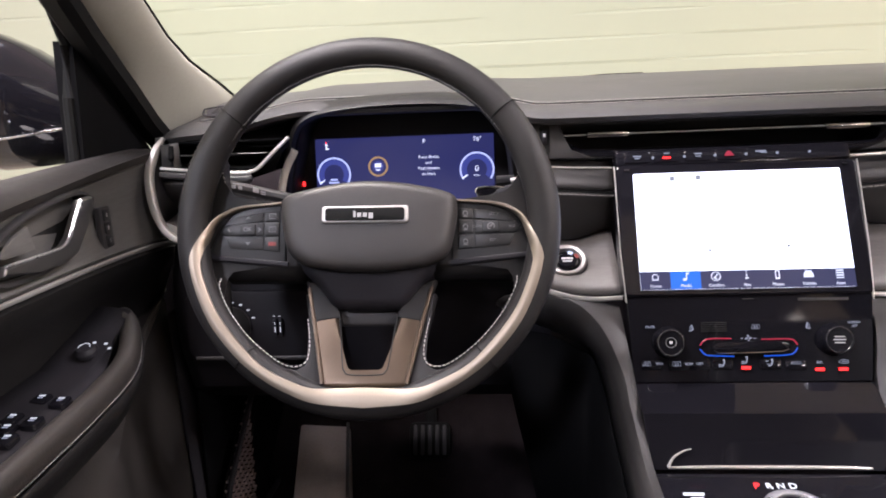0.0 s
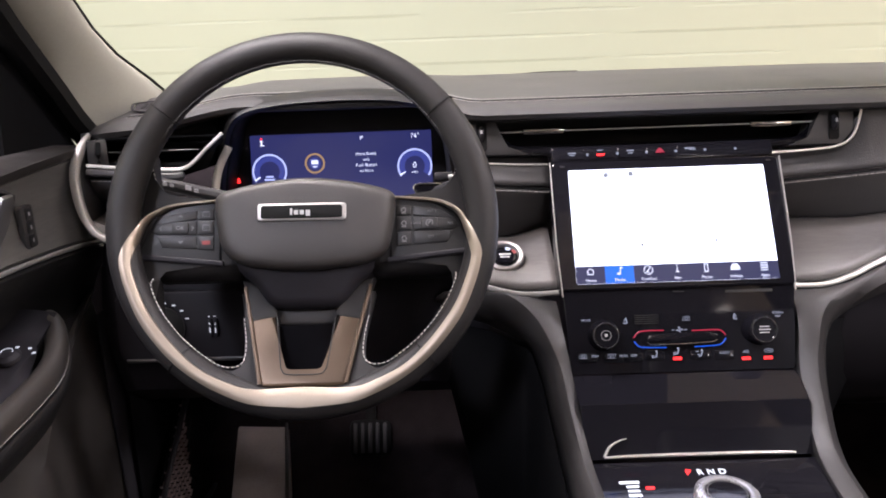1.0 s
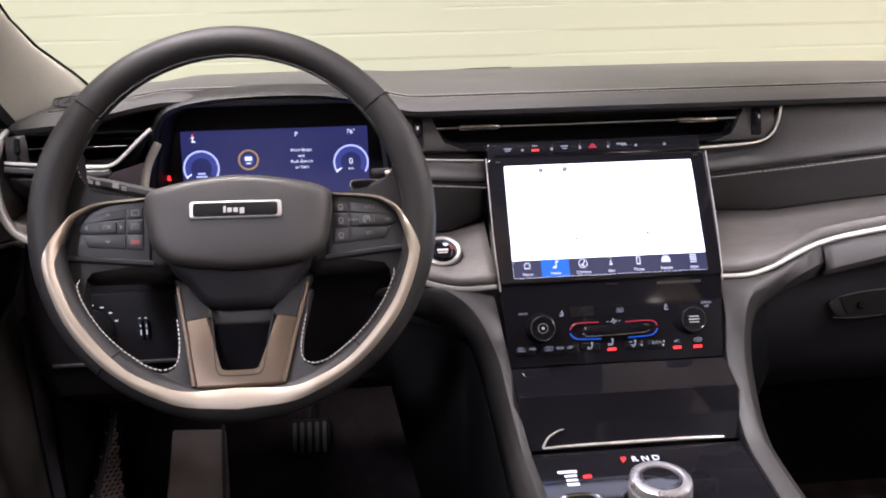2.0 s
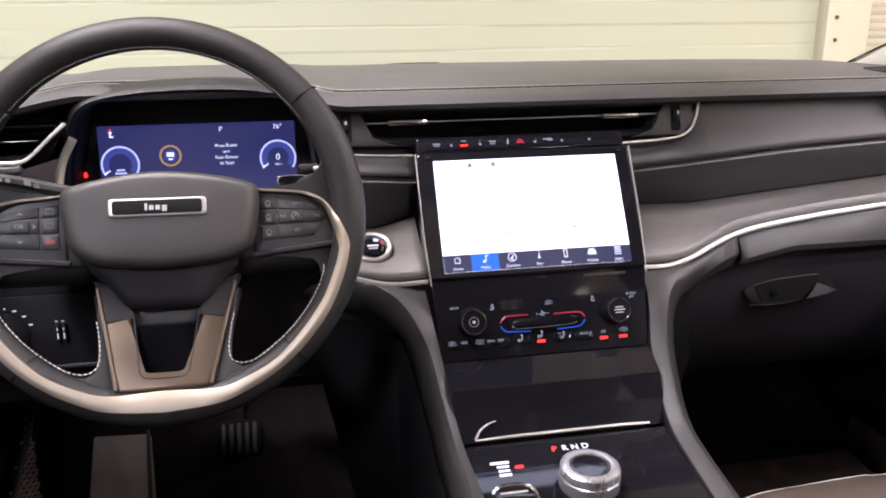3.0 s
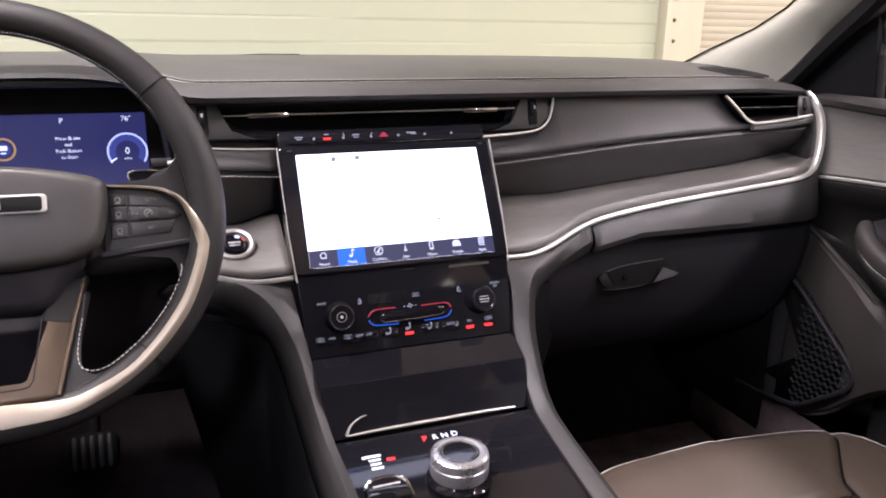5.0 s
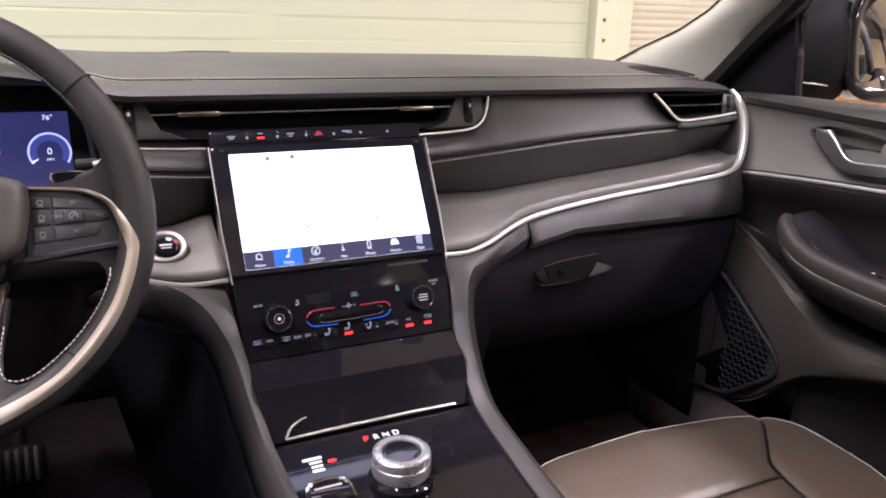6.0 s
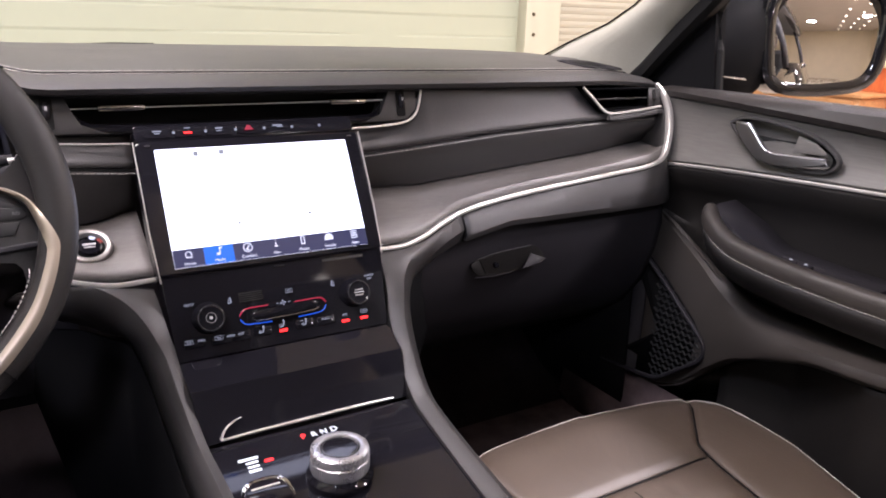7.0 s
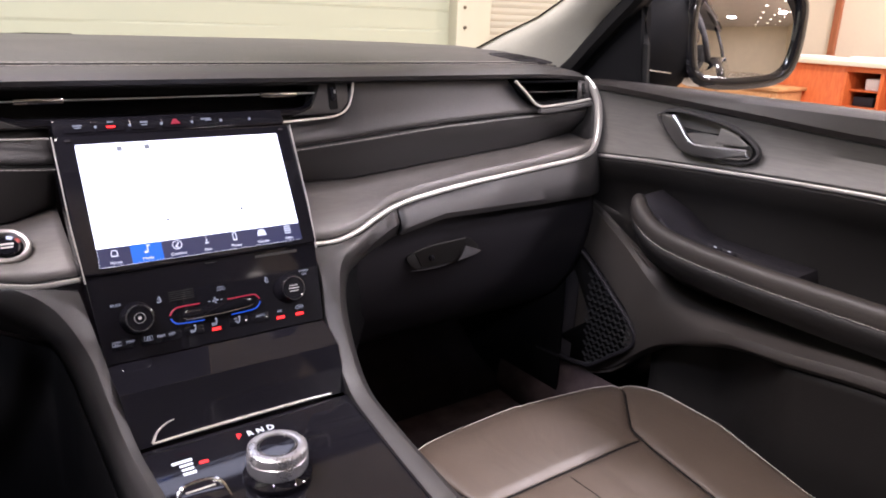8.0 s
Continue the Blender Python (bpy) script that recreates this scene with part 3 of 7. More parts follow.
def wing_mirror(s):
    """Gloss black door mirror; only the glass towards the passenger's side is turned to the eye."""
    m = thing("wing_mirror", (0, 0, 0), "gloss black door mirror on a short arm", "wing mirror", group="door mirrors")
    n = Vector((-0.467, -0.884, 0.055)).normalized() if s > 0 else Vector((0.40, -0.916, 0.02)).normalized()
    ex = Vector((0, 0, 1)).cross(n).normalized()
    ey = n.cross(ex)
    if s > 0:
        fr = frame_at((1.048, 0.84, 1.186), ex, ey)
    else:
        fr = frame_at((-1.045, 0.90, 1.165), ex, ey)
    out = smooth_outline([(-0.118, 0.085), (0.0, 0.105), (0.118, 0.092), (0.138, 0.02), (0.115, -0.068), (0.03, -0.092), (-0.09, -0.090), (-0.122, -0.04)], 40)
    if s > 0:
        out = [(x * 0.88, y) for x, y in out]
    shell = [(x, y) for x, y in out]
    rings = []
    for d, k in ((0.0, 0.985), (0.006, 1.0), (-0.03, 1.04), (-0.07, 0.98), (-0.10, 0.82), (-0.115, 0.5)):
        rings.append([fr @ Vector((x * k, y * k, d)) for x, y in shell])
    part("housing", loft(rings[1:]), PAINT, m)
    inner = [(x * 0.83, y * 0.80) for x, y in out]
    part("glass", loft([[fr @ Vector((x * k, y * k, 0.0115 - ((x * k) ** 2 + (y * k) ** 2) / 1.9)) for x, y in inner] for k in (1.0, 0.9, 0.8, 0.7, 0.6, 0.5, 0.4, 0.3, 0.2, 0.1, 0.01)]), MIRROR, m, "convex mirror glass")
    part("rim", sweep([fr @ Vector((x * 0.925, y * 0.905, 0.007)) for x, y in out], 0.024, 0.014, up=n, closed=True), PAINT, m)
    rings = []
    for x, yc, ry, z0, z1 in ((0.765, 0.985, 0.045, 1.085, 1.165), (0.80, 0.975, 0.055, 1.082, 1.180), (0.835, 0.965, 0.062, 1.078, 1.205), (0.87, 0.955, 0.066, 1.075, 1.232), (0.905, 0.945, 0.066, 1.073, 1.252), (0.935, 0.935, 0.055, 1.08, 1.262), (0.962, 0.925, 0.045, 1.085, 1.262)):
        ring = []
        for k in range(20):
            t = 2 * math.pi * k / 20
            c, q = math.cos(t), math.sin(t)
            ring.append((s * x, yc + ry * math.copysign(abs(c) ** 0.75, c), (z0 + z1) / 2 + (z1 - z0) / 2 * math.copysign(abs(q) ** 0.75, q)))
        rings.append(ring)
    # passenger's gloss arm made matte black, in place of the dark it would reflect
    part("arm", loft(rings), GLOSS if s < 0 else MATTE, m)
    a, b = Vector((s * 0.79, 0.915, 1.13)), Vector((s * 0.90, 0.875, 1.118))
    # thin chrome bar put in for the bright streak on the glossy arm
    part("arm_streak", sweep([a, b], 0.003, 0.0025), CHROME, m)
    return m


for s in (-1, 1):
    wing_mirror(s)


# ---- dashboard ----
dash = thing("dashboard", (0, 0, 0), "black leather-covered dashboard with pale stitching, grey wood and chrome strips", "dashboard")


def hood_bump(x):
    """1 over the instrument binnacle, 0 elsewhere."""
    def step(a, b, v):
        t = min(max((v - a) / (b - a), 0), 1)
        return t * t * (3 - 2 * t)
    return step(-0.60, -0.50, x) * (1 - step(-0.29, -0.20, x))


def pad_row(x):
    far_y, far_z = lerp_table(FAR, abs(x))
    h = hood_bump(x)
    side = max(0.0, abs(x) - 0.52) / 0.14
    lip = 0.842 + 0.088 * h + 0.012 * side ** 2
    drop = -0.008 * side ** 2
    up = 0.013 * h
    return [(x, far_y + 0.02, far_z - 0.012), (x, far_y - 0.005, far_z + 0.3 * up), (x, far_y * 0.6 + lip * 0.4, 1.146 + drop * 0.5 + 0.9 * up), (x, lip + 0.11 - 0.05 * h, 1.137 + drop + up),
            (x, lip + 0.056 - 0.015 * h, 1.1322 + drop + up), (x, lip + 0.030, 1.1302 + drop + up), (x, lip + 0.012, 1.1270 + drop + up), (x, lip + 0.001, 1.1225 + drop + up),
            (x, lip + 0.004, 1.1185 + drop + up), (x, lip + 0.014, 1.1160 + drop + up), (x, lip + 0.06, 1.1140 + drop + up)]


xs = np.linspace(-0.655, 0.655, 90)
part("top_pad", sheet([pad_row(x) for x in xs]), LEATHER, dash, thick=0.003)
for x0, x1 in ((-0.655, -0.527), (0.240, 0.655)):  # dark sheet added under the pad, behind the vents and panels, to stop light leaking
    header = [pad_row(x)[-1] for x in np.linspace(x0, x1, 24)]
    part("pad_light_block", sheet([[(x, y - 0.002, z + 0.004), (x, y, z - 0.02), (x, y, z - 0.06)] for x, y, z in header]), MATTE, dash, thick=0.002)
stitch_path = []
for x in np.linspace(-0.63, 0.64, 150):
    r = pad_row(x)
    stitch_path.append(Vector(r[3]) * 0.12 + Vector(r[4]) * 0.88 + Vector((0, 0, 0.0030)))
stitch("top_stitching", [p + Vector((0, 0.001, 0.0010)) for p in stitch_path], dash, 0.0110, 0.0002, 0.00045)
stitch("top_stitching", [p + Vector((0, -0.012, -0.0012)) for p in stitch_path], dash, 0.0110, 0.0002, 0.00045)
part("top_seam", sweep([p + Vector((0, -0.006, -0.0004)) for p in stitch_path], 0.003, 0.0019), RUBBER, dash, "dark seam between the leather pieces")

for s in (-1, 1):  # defroster grilles at both ends of the pad
    fr = frame_at((s * 0.612, 0.965, 1.1375), (1, 0.25 * s * -1, -0.03 * s), (0.25 * s, 1, 0.05)) @ Matrix.Diagonal((0.62, 0.80, 0.6, 1))
    grille = part("defroster_grille", plate(smooth_outline([(-0.045, 0.06), (0.03, 0.075), (0.05, 0.0), (0.035, -0.07), (-0.03, -0.05), (-0.05, 0.02)], 30), 0.004, fr, 0.001, top=0.002), HARD, dash, "dark slotted defroster grille")
    for k in range(7):
        part("slot", plate(rounded(0.006, 0.07, 0.002, 3, -0.03 + 0.010 * k, 0.01), 0.002, fr, top=0.0032), RUBBER, grille)
    part("edge_line", sweep([fr @ Vector((x, y, 0.002)) for x, y in smooth_outline([(-0.05, 0.066), (0.034, 0.082), (0.056, 0.0), (0.04, -0.078), (-0.034, -0.056), (-0.056, 0.02)], 40)], 0.003, 0.002, closed=True), HARD, dash)

SEAM = [(0.13, 1.037), (0.224, 1.044), (0.36, 1.055), (0.50, 1.062), (0.66, 1.068)]
TOPZ = [(0.125, 1.068), (0.195, 1.070), (0.215, 1.078), (0.230, 1.100), (0.236, 1.112), (0.30, 1.114), (0.499, 1.113), (0.507, 1.108), (0.534, 1.085), (0.549, 1.077), (0.570, 1.0755), (0.645, 1.081), (0.66, 1.082)]
SHELF = [(0.125, 0.985), (0.24, 0.982), (0.38, 0.994), (0.55, 1.008), (0.66, 1.022)]
STRIP = [(0.125, 0.771, 0.934), (0.165, 0.775, 0.932), (0.20, 0.785, 0.936), (0.235, 0.795, 0.949), (0.265, 0.80, 0.960), (0.31, 0.80, 0.968),
         (0.39, 0.80, 0.978), (0.528, 0.80, 0.990), (0.625, 0.803, 1.000), (0.66, 0.815, 1.010)]


def shelf_top(s, x):
    """Height of the shelf's back edge; it dips behind the start button."""
    dip = 0.012 * min(max((x - 0.128) / 0.040, 0), 1) if s < 0 and x < 0.30 else 0.0
    return lerp_table(SHELF, x)[0] - dip


def face_rows(s, x):
    zs, zt, zh = lerp_table(SEAM, x)[0], lerp_table(TOPZ, x)[0], shelf_top(s, x)
    top = [(s * x, 0.872, zt + 0.002), (s * x, 0.866, zt - 0.001), (s * x, 0.858, zt * 0.6 + zs * 0.4), (s * x, 0.850, zs + 0.008), (s * x, 0.846, zs + 0.0015)]
    low = [(s * x, 0.8465, zs - 0.0015), (s * x, 0.847, zs - 0.008), (s * x, 0.852, zs - 0.020), (s * x, 0.864, zs * 0.35 + zh * 0.65), (s * x, 0.874, zh + 0.004), (s * x, 0.885, zh)]
    return top, low


for s, x0, x1 in ((1, 0.125, 0.658), (-1, 0.125, 0.226), (-1, 0.552, 0.658)):
    cut = np.linspace(x0, x1, max(10, int((x1 - x0) * 110)))
    rr = [face_rows(s, x) for x in cut]
    part("upper_panel", sheet([r[0] for r in rr]), LEATHER, dash, thick=0.003)
    part("lower_panel", sheet([r[1] for r in rr]), LEATHER, dash, thick=0.003)
    line = [Vector((s * x, 0.8455, lerp_table(SEAM, x)[0] - 0.004)) for x in cut]
    stitch("panel_stitching", [p + Vector((0, -0.0010, -0.0006)) for p in line], dash, 0.0060, 0.0006, 0.00042)
    stitch("panel_stitching", [p + Vector((0, 0.0000, 0.0062)) for p in line], dash, 0.0060, 0.0006, 0.00042)
    part("panel_seam", sweep([p + Vector((0, 0.0003, 0.0028)) for p in line], 0.003, 0.0018), RUBBER, dash)

for s in (-1, 1):  # wood shelf with its strip, mirrored on both sides of the screen
    rows = []
    for x in np.linspace(0.125, 0.658, 60):
        zh = shelf_top(s, x)
        y1, z1 = lerp_table(STRIP, x)
        rows.append([(s * x, 0.886, zh + 0.001), (s * x, 0.868, zh - 0.002), (s * x, 0.84 * 0.6 + y1 * 0.4 + 0.008, zh * 0.55 + z1 * 0.45), (s * x, y1 + 0.010, z1 + 0.012), (s * x, y1 + 0.002, z1 + 0.004)])
    part("wood_shelf", sheet(rows), WOOD, dash, "grey open-pore wood shelf", thick=0.003)
    strip = [(0.125, 0.771, 0.934), (0.165, 0.775, 0.932), (0.20, 0.785, 0.937), (0.235, 0.795, 0.949), (0.268, 0.799, 0.960), (0.31, 0.80, 0.968),
             (0.39, 0.80, 0.978), (0.528, 0.80, 0.990), (0.605, 0.801, 0.997), (0.637, 0.806, 1.006), (0.655, 0.815, 1.024), (0.665, 0.824, 1.052), (0.667, 0.832, 1.080),
             (0.660, 0.842, 1.104), (0.652, 0.849, 1.117)]
    path = spline([(s * x, y, z) for x, y, z in strip], 90)
    part("chrome_strip", sweep(path, 0.0075, 0.0085, up=(0, -1, 0.3), sides=10, taper=lambda u: 0.75 + 0.25 * min(1, u * 5) + 0.45 * max(0, min(1, (u - 0.58) * 5)) - 0.8 * max(0, (u - 0.90) / 0.10)), SATIN, dash, "satin chrome strip along the wood")
    part("end_cheek", sheet([[p, Vector((s * 0.664, p.y * 0.5 + 0.43, p.z)), Vector((s * 0.657, 0.885, p.z))] for p in path if abs(p.x) > 0.630]), LEATHER, dash, thick=0.002)
    rows = []
    for x in np.linspace(0.2675, 0.655, 40):
        y1, z1 = lerp_table(STRIP, x)
        zl = 0.936 - 0.20 * max(0.0, 0.336 - x)
        rows.append([(s * x, y1 + 0.008, z1 - 0.002), (s * x, y1 - 0.001, z1 - 0.006), (s * x, y1 - 0.011, z1 * 0.5 + zl * 0.5), (s * x, y1 - 0.015, zl + 0.008), (s * x, y1 - 0.012, zl + 0.001), (s * x, y1 + 0.03, zl - 0.001)])
    if s > 0:
        part("lower_rail", sheet(rows), SOFT, dash, thick=0.003)
        part("rail_seam", sweep([(0.2655, 0.801, 0.958), (0.2665, 0.795, 0.944), (0.2675, 0.797, 0.921)], 0.006, 0.006, up=(0, -1, 0)), RUBBER, dash)

# lower panels: glove box and knee bolster
glove_rows = []
for x in np.linspace(0.205, 0.655, 34):
    glove_rows.append([(x, 0.822, 0.934), (x, 0.812, 0.928), (x, 0.808, 0.90), (x, 0.815, 0.86), (x, 0.835, 0.80), (x, 0.875, 0.745), (x, 0.94, 0.70), (x, 1.05, 0.68)])
glove = part("glove_box", sheet(glove_rows), HARD, dash, "dark closed glove box lid", thick=0.004)
gf = frame_at((0.352, 0.8065, 0.884), (1, 0, 0.03), (-0.03, 0.1, 1))
part("handle_recess", plate(smooth_outline([(-0.063, -0.003), (-0.040, 0.006), (0.0, 0.010), (0.040, 0.011), (0.062, -0.006), (0.050, -0.017), (0.0, -0.024), (-0.045, -0.022)], 40), 0.004, gf, 0.0003, top=0.0006), CARD, glove)
part("latch_handle", plate([(-0.050, 0.004), (-0.022, 0.0085), (0.038, 0.010), (0.036, -0.004), (0.018, -0.020), (-0.040, -0.018)][::-1], 0.004, gf, 0.0004, top=0.0022), CARD, glove)
part("latch_edge", sweep(spline([gf @ Vector(p) for p in ((-0.052, 0.0045, 0.003), (-0.022, 0.0095, 0.004), (0.038, 0.0112, 0.003))], 16), 0.0014, 0.0014, up=(0, -1, 0.4)), SOFT, glove)
part("latch_wedge", plate([(0.037, -0.002), (0.062, -0.0135), (0.050, -0.018), (0.017, -0.0215)][::-1], 0.003, gf @ pose(0, 0, 0, -24, 0, 0), 0.0006, top=0.0035), HARD, glove)
part("lower_lip", sweep(spline([gf @ Vector(p) for p in ((-0.058, -0.021, 0.002), (-0.03, -0.0235, 0.003), (0.004, -0.0235, 0.002))], 12), 0.0014, 0.0014, up=(0, -1, 0.4)), HARD, glove)
part("lock_barrel", turned([(0.0001, 0.0065), (0.0035, 0.0065), (0.0045, 0.005), (0.0045, 0.0)], gf @ pose(-0.024, -0.008, 0), 16), GLOSS, glove)
knee_rows = []
for x in np.linspace(-0.655, -0.20, 30):
    knee_rows.append([(x, 0.865, 1.02), (x, 0.850, 0.99), (x, 0.832, 0.955), (x, 0.822, 0.92), (x, 0.825, 0.86), (x, 0.845, 0.80), (x, 0.90, 0.76), (x, 1.05, 0.74)])
part("knee_panel", sheet(knee_rows), HARD, dash, thick=0.004)

# headlamp dial and dimmer wheels on the driver's knee panel
hf = frame_at((-0.590, 0.818, 0.892), (1, 0, 0), (0, 0.12, 1))
part("switch_plate", plate(rounded(0.19, 0.085, 0.015, 5, 0.045, 0.0), 0.01, hf, 0.003, top=0.006), HARD, dash)
dial = part("headlamp_dial", turned([(0.0001, 0.024), (0.016, 0.024), (0.019, 0.021), (0.021, 0.010), (0.024, 0.006), (0.024, 0.0)], hf @ pose(0.008, 0.0, 0.004), 32), BUTTON, dash, "round headlamp dial")
for k in range(7):
    a = radians(20 + 22 * k)
    bars("dial_mark", [(0.029 * math.cos(a) + 0.008, 0.029 * math.sin(a), 0.004, 0.0016)], hf, SHIFT_WHITE, dial, top=0.0072)
for dx in (0.0625, 0.0690):
    part("dimmer_wheel", plate(rounded(0.0055, 0.022, 0.0025, 4, dx, -0.002), 0.006, hf, 0.002, top=0.011), HARD, dash)
    for q in ((dx, -0.004, 0.0012, 0.006), (dx, 0.0035, 0.0008, 0.003), (dx, 0.0125, 0.0025, 0.0010)):
        bars("dimmer_mark", [q], hf, SHIFT_WHITE, dash, top=0.0114)
part("plate_edge", sweep([hf @ Vector((-0.04, -0.040, 0.006)), hf @ Vector((0.115, -0.040, 0.006))], 0.004, 0.005), SOFT, dash)


# centre air vent
part("vent_well", sheet([[(x, y, z) for x in np.linspace(-0.235, 0.235, 16)] for y, z in ((0.862, 1.113), (0.93, 1.118), (0.94, 1.09), (0.93, 1.074), (0.868, 1.0725))]), BUTTON, dash, "dark centre air vent", thick=0.003)
slat = part("vent_slat", sheet([[(x, y, z) for x in np.linspace(-0.186, 0.186, 12)] for y, z in ((0.868, 1.1012), (0.866, 1.0995), (0.868, 1.0985), (0.91, 1.0985))]), GLOSS, dash, thick=0.002)
part("slat_edge", sweep([(-0.184, 0.8662, 1.1002), (0.184, 0.8662, 1.1012)], 0.0020, 0.0020), SATIN, slat)
for tx in (-0.131, 0.131):
    part("vent_tab", block(tx - 0.0235, tx + 0.0235, 0.858, 0.874, 1.0978, 1.1035, 0.0016), CHROME, dash, "chrome vent tab")
part("vent_lower_lip", sweep(spline([(-0.186, 0.868, 1.099), (-0.172, 0.863, 1.085), (-0.14, 0.858, 1.0795), (0, 0.857, 1.0785), (0.14, 0.858, 1.0795), (0.172, 0.863, 1.085), (0.186, 0.868, 1.099)], 50), 0.010, 0.004, up=(0, -1, 1)), GLOSS, dash)
for s in (-1, 1):
    cheek = frame_at((s * 0.206, 0.858, 1.096), (1, 0.05 * s, 0), (0, 0.25, 1))
    part("vent_cheek", plate([(x * s, y) for x, y in ((-0.020, 0.018), (0.022, 0.018), (0.020, -0.006), (0.006, -0.020), (-0.06, -0.021), (-0.032, -0.012))][::s], 0.03, cheek, 0.0015, top=0.0), SOFT, dash)
    part("thumb_slot", plate(rounded(0.012, 0.033, 0.003, 4, -0.003 * s, 0.001), 0.002, cheek, top=0.0012), RUBBER, dash)
    wheel_t = part("thumb_wheel", turned([(0.0001, -0.003), (0.009, -0.003), (0.0105, -0.001), (0.0105, 0.001), (0.009, 0.003), (0.0001, 0.003)], cheek @ pose(-0.003 * s, 0.004, -0.004, 0, 90, 0), 20), HARD, dash, "ribbed vent thumb wheel")
    bars("wheel_mark", [(-0.003 * s, 0.006, 0.0025, 0.004)], cheek, ICON, wheel_t, top=0.0072)
    low = 0.005 if s < 0 else 0.0
    part("vent_chrome", sweep(spline([(s * 0.234, 0.860, 1.116), (s * 0.231, 0.858, 1.098), (s * 0.223, 0.855, 1.082 - low), (s * 0.205, 0.852, 1.0735 - low), (s * 0.17, 0.850, 1.0705 - low), (s * 0.128, 0.846, 1.0695 - low)], 40), 0.0030 - 0.2 * low, 0.003 - 0.2 * low, up=(0, -1, 0.3)), SATIN, dash, "thin satin chrome vent edge")


def side_vent(s):
    """Outer vent: a dark well with slats, a chrome V edge, a bright tab and a thumb wheel."""
    m = frame_at((s * 0.592, 0.846, 1.095), (s, 0, 0), (0, 0.15, 1)) if s > 0 else frame_at((s * 0.592, 0.846, 1.095), (1, 0, 0), (0, 0.15, 1))

    def q(x, y, z=0.0):
        return m @ Vector((x if s > 0 else -x, y, z))
    well = [(-0.088, 0.016), (0.052, 0.016), (0.060, -0.012), (-0.040, -0.019), (-0.056, -0.012)]
    v = part("side_vent", sheet([[q(x, y, 0.003) for x, y in well + well[:1]], [q(x * 0.9 + 0.004, y * 0.8, -0.06) for x, y in well + well[:1]]]), MATTE, dash, "black side air vent with a chrome edge", thick=0.002)
    part("vent_back", sheet([[q(-0.074, 0.018, -0.058), q(0.062, 0.018, -0.058)], [q(-0.052, -0.022, -0.058), q(0.062, -0.022, -0.058)]]), RUBBER, v, thick=0.002)
    blade = part("slat", sheet([[q(-0.066, 0.0008, 0.0), q(0.040, 0.0008, 0.0)], [q(-0.062, -0.001, -0.03), q(0.040, -0.001, -0.03)]]), MATTE, v, thick=0.0018)
    part("slat_edge", sweep([q(-0.064, 0.0008, 0.0012), q(0.040, 0.0008, 0.0012)], 0.0011, 0.0011), HANDLE, blade)
    part("deep_slat", sheet([[q(-0.050, -0.009, -0.022), q(0.040, -0.009, -0.022)], [q(-0.050, -0.011, -0.045), q(0.040, -0.011, -0.045)]]), MATTE, v, thick=0.0018)
    part("tab", sweep([q(-0.030, 0.0008, 0.003), q(0.006, 0.0008, 0.003)], 0.005, 0.003), CHROME, v, "bright tab on the slat")
    part("wheel_cheek", sheet([[q(0.042, 0.016, 0.002), q(0.062, 0.014, 0.004)], [q(0.040, -0.013, 0.002), q(0.062, -0.013, 0.004)]]), SOFT, v, thick=0.004)
    part("thumb_wheel", sweep([q(0.050, 0.012, 0.003), q(0.050, -0.002, 0.006), q(0.050, -0.011, 0.003)], 0.007, 0.006), RUBBER, v)
    edge = spline([q(-0.093, 0.018, 0.004), q(-0.074, 0.001, 0.005), q(-0.058, -0.014, 0.005), q(-0.046, -0.0205, 0.005), (q(-0.03, -0.0215, 0.005)), q(0.02, -0.018, 0.005), q(0.064, -0.0135, 0.006)], 50)
    part("chrome_edge", sweep(edge, 0.0042, 0.004, up=(0, -1, 0.2)), SATIN, v)
    part("ledge", sweep([p + Vector((0, -0.002, -0.007)) for p in edge[24:]], 0.008, 0.007, up=(0, -1, 0.2)), SOFT, v)


for s in (-1, 1):
    side_vent(s)

# row of switches under the vent
row_frame = frame_at((0, 0.836, 1.0775), (1, 0, 0.008), (0, 0.55, 0.84))
part("switch_strip", plate(rounded(0.25, 0.019, 0.004), 0.03, row_frame, 0.0015, top=-0.001), GLOSS, dash, smooth=False)
for k, x in enumerate((-0.102, -0.070, -0.036, -0.003, 0.031)):
    part("toggle_key", plate(rounded(0.028, 0.013, 0.002, 4, x, 0.0), 0.004, row_frame, 0.0003, top=0.0002), GLOSS, dash, smooth=False)
for x in (-0.085, -0.051, -0.018, 0.015, 0.048, 0.082):
    bars("key_lamp", [(x, -0.002, 0.0026, 0.0026)], row_frame, PRINT, dash, top=0.002)
for q in ((-0.102, 0.0005, 0.009, 0.0015), (-0.102, -0.002, 0.006, 0.0012), (-0.036, 0.001, 0.008, 0.0016), (-0.036, -0.002, 0.006, 0.001), (0.031, 0.001, 0.011, 0.0016), (0.034, -0.0008, 0.007, 0.001), (-0.070, 0.003, 0.006, 0.0012)):
    bars("key_icon", [q], row_frame, PRINT, dash, top=0.0017)
bars("red_key_lamp", [(-0.070, -0.0025, 0.0085, 0.0020)], row_frame, LED_RED, dash, top=0.0018)
part("hazard_mark", plate([(-0.0085, -0.003), (0.0025, -0.003), (-0.0015, 0.0026), (-0.0045, 0.0026)], 0.0006, row_frame, top=0.002), LINE_RED, dash, "red hazard triangle")

